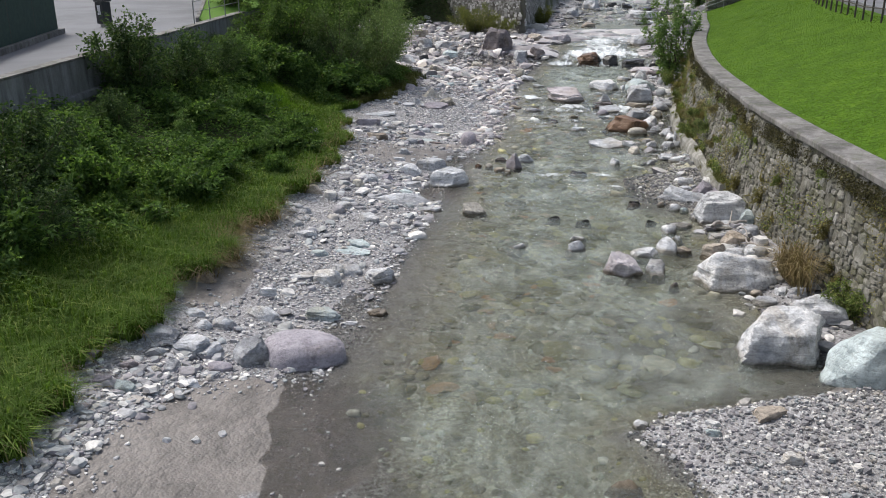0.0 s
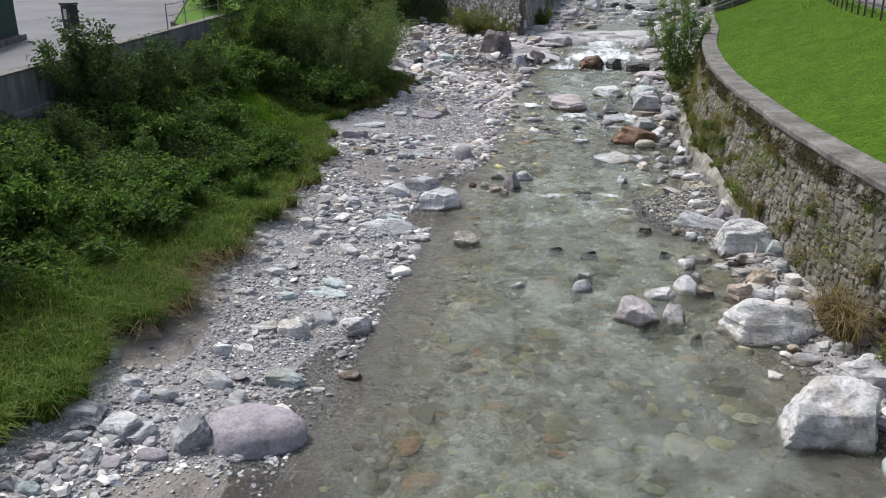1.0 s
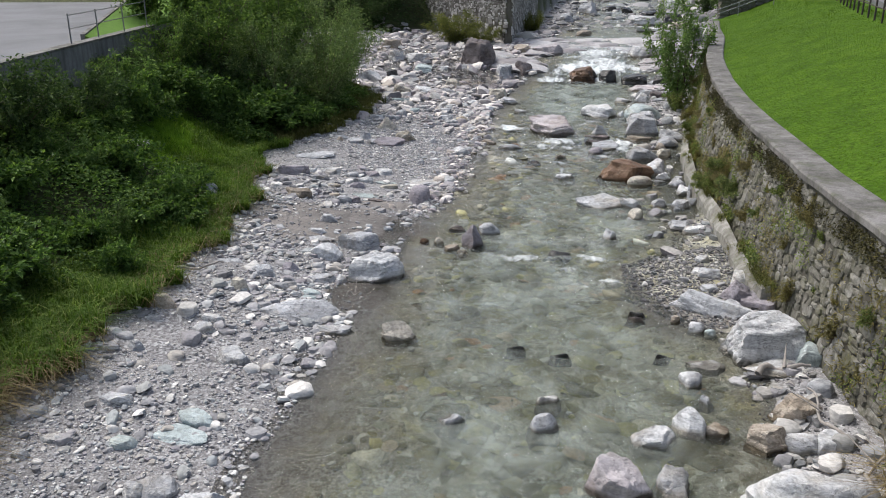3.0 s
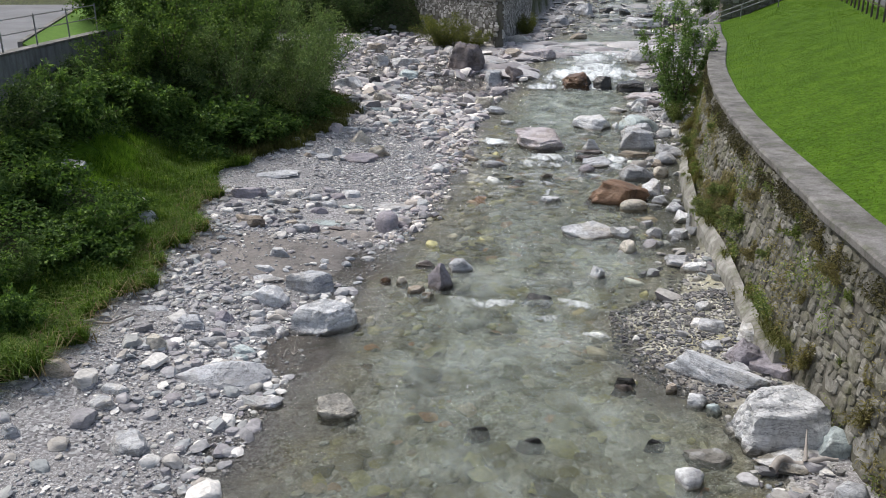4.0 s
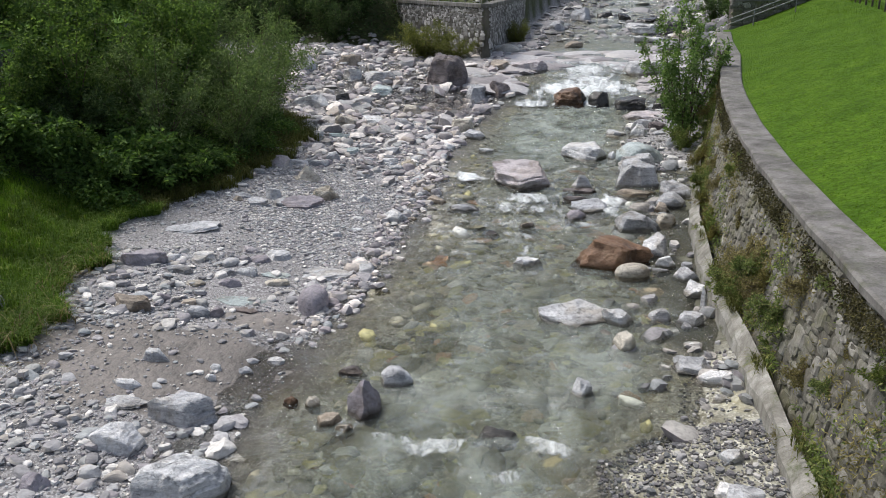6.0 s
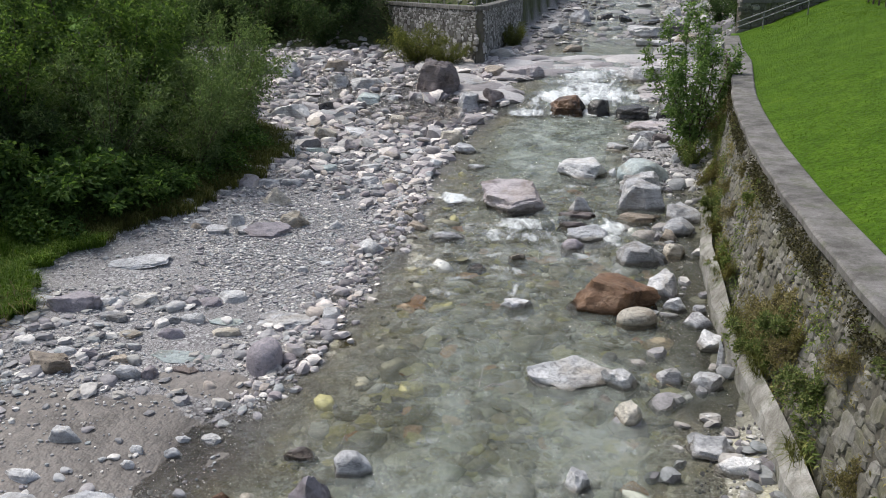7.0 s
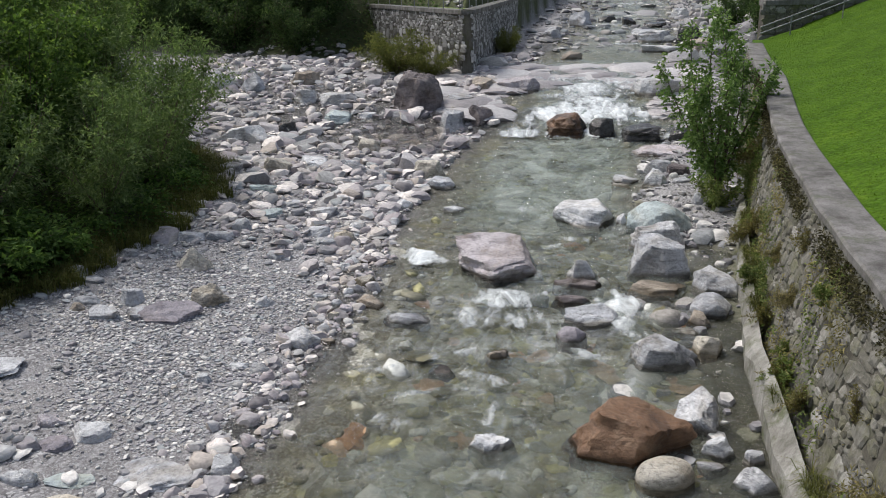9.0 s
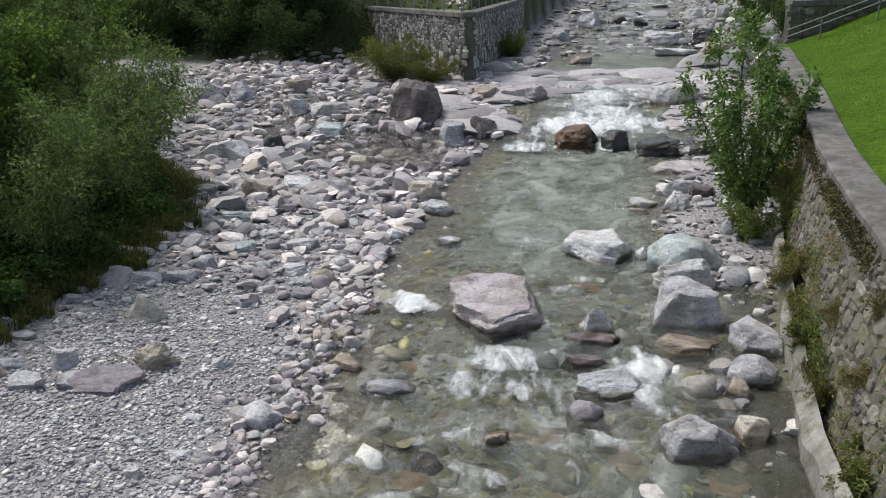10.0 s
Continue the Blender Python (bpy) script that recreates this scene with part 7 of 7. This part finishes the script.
undergrowth("far_bank_cover", x[keep], y[keep], np.full(keep.sum(), .9), .2, .12, LEAF["elder"], "dark undergrowth of the far bank", 10)

n = 900
y = r_.uniform(57, 112, n)
x = wall_foot(y) - .3 + 2.6 * r_.random(n)
stones_joined("revetment_rocks", x, y, r_.lognormal(-.75, .5, n).clip(.25, 1.6), (.4, .7), 2, upstream_mat, "piled grey rocks of the upstream bank", seed=14, kinds=("block", "slab"), sink=.3)
n = 9000
y = r_.uniform(54.5, 110, n)
x = wall_foot(y) + .5 + 5 * r_.random(n)
undergrowth("upstream_bank_cover", x, y, np.full(n, .5), .2, .12, LEAF["bramble"], "green undergrowth on the upstream bank", 12)

# ---- the road on the left bank with its parapet ----
py = np.arange(-10, 34.01, .5)
parapet = sweep("parapet_left", lambda y: [(-11.15, .4), (-10.88, .4), (-10.9, road_z(y) + .08), (-10.92, road_z(y) + .1), (-11.13, road_z(y) + .1), (-11.15, road_z(y) + .07)], py, parapet_mat,
                label="stained grey concrete wall that carries the road", category="wall", kind="structure")
ledge = sweep("parapet_ledge", lambda y: [(-10.9, road_z(y) - .95), (-10.8, road_z(y) - .95), (-10.8, road_z(y) - .82), (-10.9, road_z(y) - .78)], np.arange(-10, 24, .5), parapet_mat,
              label="narrow concrete ledge along the road wall", category="wall", kind="structure")
kerb = sweep("parapet_edge", lambda y: [(-11.2, road_z(y) + .1), (-10.87, road_z(y) + .1), (-10.86, road_z(y) + .15), (-11.2, road_z(y) + .16)], np.arange(-10, 34.01, .5), coping_mat,
             label="pale concrete edge on the road wall", category="kerb", kind="structure")
ry = np.arange(-60, 46.1, 1.0)
road = sweep("road", lambda y: [(-60, road_z(y) - .3), (-11.2, road_z(y) - .3), (-11.2, road_z(y) + .02), (-60, road_z(y) + .02)], ry, road_mat, label="light grey asphalt road beside the stream", category="road", kind="structure")
white_mat = plain_material("road_paint", (0.7, 0.7, 0.68), 0.7)
for x0, x1, y0, y1, lab in ((-13.3, -13.18, 12, 19.6, "faded white line along the road"), (-11.6, -11.48, 16, 27, "faded white edge line of the road")):
    bm = bmesh.new()
    box(bm, x0, y0, 0, x1, y1, .006)
    for v in bm.verts:
        v.co.z += float(road_z(v.co.y)) + .024
    me = bpy.data.meshes.new("road_line")
    bm.to_mesh(me)
    bm.free()
    thing("road_line", me, white_mat, lab, "road marking", kind="structure")
lawn_side = sweep("verge_left", lambda y: [(-11.25, road_z(y)), (-11.25, road_z(y) + .1), (-11.4 - .34 * (y - 30), road_z(y) + .2 + .03 * (y - 30)), (-11.4 - .34 * (y - 30), road_z(y))], np.arange(30.2, 46, .6),
                  plain_material("verge_turf", (0.09, 0.19, 0.015), 0.9, grain=9), label="bright green grass verge beyond the road", category="grass", kind="structure")
kerb2 = sweep("verge_kerb", lambda y: [(-11.4 - .34 * (y - 30), road_z(y)), (-11.4 - .34 * (y - 30), road_z(y) + .24 + .03 * (y - 30)), (-11.55 - .34 * (y - 30), road_z(y) + .24 + .03 * (y - 30)), (-11.55 - .34 * (y - 30), road_z(y))],
              np.arange(30.2, 46, .6), coping_mat, label="pale concrete kerb along the grass verge", category="kerb", kind="structure")


def green_screen():
    """A tall green screen fence on the far side of the road."""
    base = new("screen_fence")
    m = plain_material("screen_green", (0.035, 0.062, 0.05), 0.8, grain=6)
    a, b = Vector((-12.5, 14.0, 0)), Vector((-15.3, 26.6, 0))
    for i in range(6):
        p, q = a.lerp(b, i / 6), a.lerp(b, (i + 1) / 6)
        bm = bmesh.new()
        z0, z1 = float(road_z(p.y)), float(road_z(q.y))
        n = (q - p).normalized().cross(Vector((0, 0, 1))) * .03
        ring = [bm.verts.new(v) for v in ((p.x - n.x, p.y - n.y, z0 + .12), (q.x - n.x, q.y - n.y, z1 + .12), (q.x - n.x, q.y - n.y, z1 + 1.55), (p.x - n.x, p.y - n.y, z0 + 1.55))]
        back = [bm.verts.new(v.co + 2 * n) for v in ring]
        bm.faces.new(ring)
        bm.faces.new(back[::-1])
        for j in range(4):
            bm.faces.new((ring[j], back[j], back[(j + 1) % 4], ring[(j + 1) % 4]))
        bmesh.ops.recalc_face_normals(bm, faces=bm.faces)
        part("panel", bm, m, base)
        part("post", rod(bmesh.new(), (p.x, p.y, z0), (p.x, p.y, z0 + 1.7), .035), post_mat, base)
    part("kerb", box(bmesh.new(), 0, 0, 0, .25, 13.1, .2, .02), coping_mat, base).matrix_world = pose(-12.55, 14.0, float(road_z(14)), 2.4, 0, 12.5)
    return tagged(base, "dark green screen fence standing on a low kerb by the road", "fence")


green_screen()


def litter_bin(x, y):
    base = new("litter_bin")
    z = float(road_z(y)) + .02
    dark = plain_material("bin_dark", (0.03, 0.032, 0.035), 0.5)
    part("body", box(bmesh.new(), -.2, -.2, .12, .2, .2, .92, .03), dark, base)
    part("lid", box(bmesh.new(), -.23, -.23, .93, .23, .23, 1.0, .02), dark, base)
    part("notice", box(bmesh.new(), -.07, -.215, .45, .07, -.203, .8), plain_material("bin_notice", (0.6, 0.6, 0.6), 0.6), base, "pale notice plate")
    part("foot", box(bmesh.new(), -.12, -.12, 0, .12, .12, .12, .01), steel_mat, base)
    base.matrix_world = pose(x, y, z, 0, 0, -20)
    return tagged(base, "dark box-shaped litter bin on the road", "bin")


litter_bin(-14.7, 28.9)


def rail_fence(name, pts, height, post_r, rails, material, label, mesh_panel=False, category="fence"):
    """Posts at the points with rails between them."""
    base = new(name)
    for p in pts:
        part("post", rod(bmesh.new(), p, (p[0], p[1], p[2] + height), post_r), material, base)
    for h in rails:
        for p, q in zip(pts[:-1], pts[1:]):
            part("rail", rod(bmesh.new(), (p[0], p[1], p[2] + h), (q[0], q[1], q[2] + h), post_r * .6, sides=6), material, base)
    return tagged(base, label, category)


rail_fence("road_fence", [(-11.02, y, float(road_z(y)) + .16) for y in (28.6, 30.2, 31.9, 33.6)], .85, .022, (.8, .42), steel_mat, "thin dark metal railing on the road wall")
for i in range(4):
    bm = box(bmesh.new(), -.35, -.16, -.3, .35, .16, .05, .015)
    me = bpy.data.meshes.new("step")
    bm.to_mesh(me)
    bm.free()
    ob = thing("garden_step", me, coping_mat, "rough concrete step leading down the bank", "step", "steps on the bank")
    x, y = -10.3 + .22 * i, 28.9 - .55 * i
    ob.matrix_world = pose(x, y, float(ground_z(x, y)) + .12, 0, 0, 8 * i)

# ---- fence and terrace above the lawn ----
def lawn_z(x, y):
    return float(ground_z(x, y))


fence_pts = [(float(wall_top(y)) + 5.3, y, lawn_z(float(wall_top(y)) + 5.3, y) - .05) for y in np.arange(10, 52.1, 1.05)]
rail_fence("lawn_fence", fence_pts, 1.0, .035, (.9, .5), post_mat, "dark post and rail fence along the top of the lawn")
terrace = sweep("parking_terrace", lambda y: [(wall_top(y) + 6.2, lawn_z(float(wall_top(y)) + 6.2, y) - .4), (wall_top(y) + 6.2, lawn_z(float(wall_top(y)) + 6.2, y) + .2), (wall_top(y) + 40, lawn_z(float(wall_top(y)) + 6.2, y) + .2), (wall_top(y) + 40, lawn_z(float(wall_top(y)) + 6.2, y) - .4)],
                np.arange(0, 53, 1.0), road_mat, label="grey asphalt parking terrace above the lawn", category="road", kind="structure")


def car(x, y, turn, body_color, label):
    base = new("car")
    paint = plain_material("car_paint", body_color, 0.25)
    glass = plain_material("car_glass", (0.02, 0.025, 0.03), 0.08)
    rubber = plain_material("car_tyre", (0.02, 0.02, 0.02), 0.8)
    bm = bmesh.new()
    prof = [(-2.05, .35), (-2.1, .7), (-1.95, .92), (-1.1, .98), (1.55, 1.0), (2.0, .9), (2.1, .6), (2.05, .35)]
    for s in (-.86, .86):
        [bm.verts.new((px, s * (1 if pz < .8 else .96), pz)) for px, pz in prof]
    bm.verts.ensure_lookup_table()
    k = len(prof)
    for j in range(k):
        bm.faces.new([bm.verts[i] for i in (j, (j + 1) % k, k + (j + 1) % k, k + j)])
    bm.faces.new(bm.verts[:k])
    bm.faces.new(bm.verts[k:])
    bmesh.ops.recalc_face_normals(bm, faces=bm.faces)
    bmesh.ops.bevel(bm, geom=list(bm.edges), offset=.06, segments=2, affect="EDGES")
    part("body", bm, paint, base)
    for nm, pr, mat, w in (("window", [(-1.75, .95), (-1.25, 1.42), (.55, 1.44), (1.2, .98)], glass, .78), ("roof", [(-1.3, 1.4), (-1.1, 1.49), (.35, 1.5), (.6, 1.42)], paint, .7)):
        bm = bmesh.new()
        for s in (-w, w):
            [bm.verts.new((px, s * (1 - .12 * (pz - .95)), pz)) for px, pz in pr]
        bm.verts.ensure_lookup_table()
        for j in range(4):
            bm.faces.new([bm.verts[i] for i in (j, (j + 1) % 4, 4 + (j + 1) % 4, 4 + j)])
        bm.faces.new(bm.verts[:4])
        bm.faces.new(bm.verts[4:])
        bmesh.ops.recalc_face_normals(bm, faces=bm.faces)
        bmesh.ops.bevel(bm, geom=list(bm.edges), offset=.03, segments=2, affect="EDGES")
        part(nm, bm, mat, base)
    for wx in (-1.3, 1.35):
        for s in (-1, 1):
            wheel = part("tyre", rod(bmesh.new(), (wx, s * .66, .32), (wx, s * .88, .32), .32, sides=20), rubber, base)
            part("rim", rod(bmesh.new(), (wx, s * .87, .32), (wx, s * .895, .32), .2, sides=14), steel_mat, wheel)
    base.matrix_world = pose(x, y, lawn_z(float(wall_top(y)) + 6.2, y) + .2, 0, 0, turn)
    return tagged(base, label, "car")


car(15.6, 28.8, 78, (0.75, 0.75, 0.76), "white parked car behind the lawn fence")
car(17.6, 38.5, 72, (0.02, 0.02, 0.025), "black parked car behind the lawn fence")


# ---- stone walls upstream ----
def block_wall(name, a, b, base_a, base_b, top, thick, label, size, stone_mat, seed=1):
    """A straight rubble wall from a to b with a concrete coping and, on it, a railing."""
    a, b = Vector((*a, 0)), Vector((*b, 0))
    d = (b - a)
    n = d.normalized().cross(Vector((0, 0, 1)))
    bm = bmesh.new()
    q = [a, b, b - n * thick, a - n * thick]
    zs = [base_a, base_b, base_b, base_a]
    lo = [bm.verts.new((p.x, p.y, z)) for p, z in zip(q, zs)]
    hi = [bm.verts.new((p.x, p.y, top)) for p in q]
    bm.faces.new(lo)
    bm.faces.new(hi)
    for j in range(4):
        bm.faces.new((lo[j], lo[(j + 1) % 4], hi[(j + 1) % 4], hi[j]))
    bmesh.ops.recalc_face_normals(bm, faces=bm.faces)
    me = bpy.data.meshes.new(name)
    bm.to_mesh(me)
    bm.free()
    wall = thing(name, me, mortar_mat, label, "wall", kind="structure")
    r = np.random.default_rng(seed)
    turn = math.atan2(d.y, d.x)
    out = n

    def spot(s, z):
        if s > d.length:
            return None
        zb = base_a + (base_b - base_a) * s / d.length
        if zb + z > top - .03:
            return None
        p = a + d.normalized() * s
        return Matrix.Translation((p.x + out.x * .0, p.y + out.y * .0, zb + z)) @ Matrix.Rotation(turn, 4, "Z")

    lay_stones(wall, stone_spots(r, d.length, top - min(base_a, base_b), size), spot, lambda s, z: False, name + "_stones", None, stone_mat, [])
    bm = bmesh.new()
    box(bm, -.03, -.08, 0, d.length + .03, thick + .06, .2, .02)
    me = bpy.data.meshes.new(name + "_coping")
    bm.to_mesh(me)
    bm.free()
    cp = thing("coping_" + name.split("_")[-1], me, coping_mat, "grey concrete coping on the stone wall", "coping", kind="structure")
    cp.matrix_world = pose(a.x, a.y, top, 0, 0, math.degrees(turn))
    return wall


block_wall("wall_garden", (-7.2, 72.0), (.9, 57.6), 2.0, 1.2, 4.3, .5, "rubble stone garden wall of pale and dark stones", .24, garden_stones, seed=3)
block_wall("wall_river", (1.31, 57.83), (3.1, 78), 1.2, 1.8, 4.3, .5, "tall dark rubble wall rising from the stream", .24, garden_stones, seed=4)
block_wall("wall_terrace", (13.0, 53.7), (26, 55.5), 2.6, 2.6, 4.62, .5, "dark rough stone wall behind the steps", .34, wall_stone_all, seed=5)
garden = sweep("garden_lawn", lambda y: [(-.56 * (y - 57.9) + 1.45, 2.5), (.1 * (y - 57.9) + .6, 2.5), (.1 * (y - 57.9) + .6, 4.36), (-.56 * (y - 57.9) + 1.45, 4.36)], np.arange(59.5, 90, 1.0), plain_material("garden_turf", (0.14, 0.2, 0.05), 0.9, grain=8),
               label="grassy garden behind the stone wall", category="grass", kind="structure")
rail_fence("garden_railing", [(.75 - .57 * s, 57.95 + s, 4.5) for s in np.arange(0, 13, 1.6)], 1.0, .025, (.95, .5), steel_mat, "thin grey railing on the garden wall", category="railing")
rail_fence("river_railing", [(.85 + .106 * s, 57.95 + s, 4.5) for s in np.arange(0, 19, 1.9)], 1.0, .025, (.95, .5), steel_mat, "thin grey railing on the river wall", category="railing")
rail_fence("terrace_railing", [(13.3 + s, 54.0 + .136 * s, 4.82) for s in np.arange(0, 12, 1.4)], 1.0, .03, (.95, .7, .45, .2), post_mat, "dark railing on the terrace wall", category="railing")


def stairway():
    """Steps along the terrace wall with a double handrail."""
    base = new("stairway")
    for i in range(10):
        z = 3.35 + .14 * i
        part("step", box(bmesh.new(), 13.7 + .36 * i, 52.3, z - .5, 14.07 + .36 * i, 53.4, z, .012), coping_mat, base)
    rail = part("handrail", bmesh.new(), steel_mat, base)
    bm = bmesh.new()
    for h in (.95, .72):
        rod(bm, (12.5, 52.25, 3.3 + h - .35), (13.6, 52.25, 3.35 + h), .025)
        rod(bm, (13.6, 52.25, 3.35 + h), (17.3, 52.25, 4.75 + h), .025)
    bm.to_mesh(rail.data)
    bm.free()
    for x, z in ((13.6, 3.3), (15.4, 3.95), (17.2, 4.6)):
        part("rail_post", rod(bmesh.new(), (x, 52.25, z - .1), (x, 52.25, z + 1.0), .025), steel_mat, base)
    return tagged(base, "concrete steps with a grey double handrail along the terrace wall", "steps")


stairway()


def drift_log(x, y, length, r0, turn, label):
    k = np.linspace(0, 1, 12)
    p = np.stack([length * k, .12 * np.sin(5 * k), .1 + .1 * k + .05 * np.sin(9 * k)], -1)
    side = np.stack([length * (.55 + .3 * k), .35 * k, .16 + .2 * k], -1)
    v, f = tubes([(p, r0, r0 * .45), (side, r0 * .5, r0 * .15)], 9)
    v += (.02 * lumps(v * 4, 3, 3))[:, None]
    ob = thing("drift_log", mesh_from("drift_log", v, f), drift_mat, label, "log")
    ob.matrix_world = pose(x, y, float(ground_z(x, y)) + r0 * .4, 0, 0, turn)
    return ob


slab = boulder(5.72, 19.45, 1.5, .5, .26, "grey", "slab", "long layered grey slab of schist beside the white boulder")
slab.rotation_euler = (0, .06, radians(-34))
slab = boulder(6.25, 19.95, .75, .6, .4, "purple", "block", "layered purple-grey rock leaning at the wall's foot")
slab.rotation_euler = (.1, .1, radians(-25))
drift_log(5.85, 17.0, .8, .05, 18, "bleached driftwood branch beside the white boulder")
drift_log(6.45, 15.0, 1.1, .028, 105, "thin bleached stick leaning among the boulders")
shrub("wallplant", 1, 7.0, 11.7, .75, 40, "bush", "grey-green grassy bush at the foot of the wall", "bush", z=.25)
drift_log(-1.05, 19.5, .3, .02, 20, "short dark twig lying on wet sand")
drift_log(2.55, 26.0, .75, .018, 25, "thin dark stick caught in the shallow stream")
drift_log(-4.35, 19.2, 1.0, .03, 30, "bleached branch lying on the gravel bar")
drift_log(6.35, 13.9, .9, .03, 70, "thin bleached branch leaning at the wall")

# ---- the stones of the retaining wall ----
r_ = np.random.default_rng(90)
variants = []
for i in range(12):
    v, f = wall_stone(r_, 1.0, 1.0)
    me = mesh_from("stone", v, f, False)
    me.materials.append(wall_stone_one)
    variants.append(me)
lay_stones(wall_right, stone_spots(r_, WALL1 - WALL0 - .2, 3.2, .22), right_wall_spot, lambda s, z: 16.5 < s < 24.0, "wall_right_stones", wall_stone_one, wall_stone_all, variants)
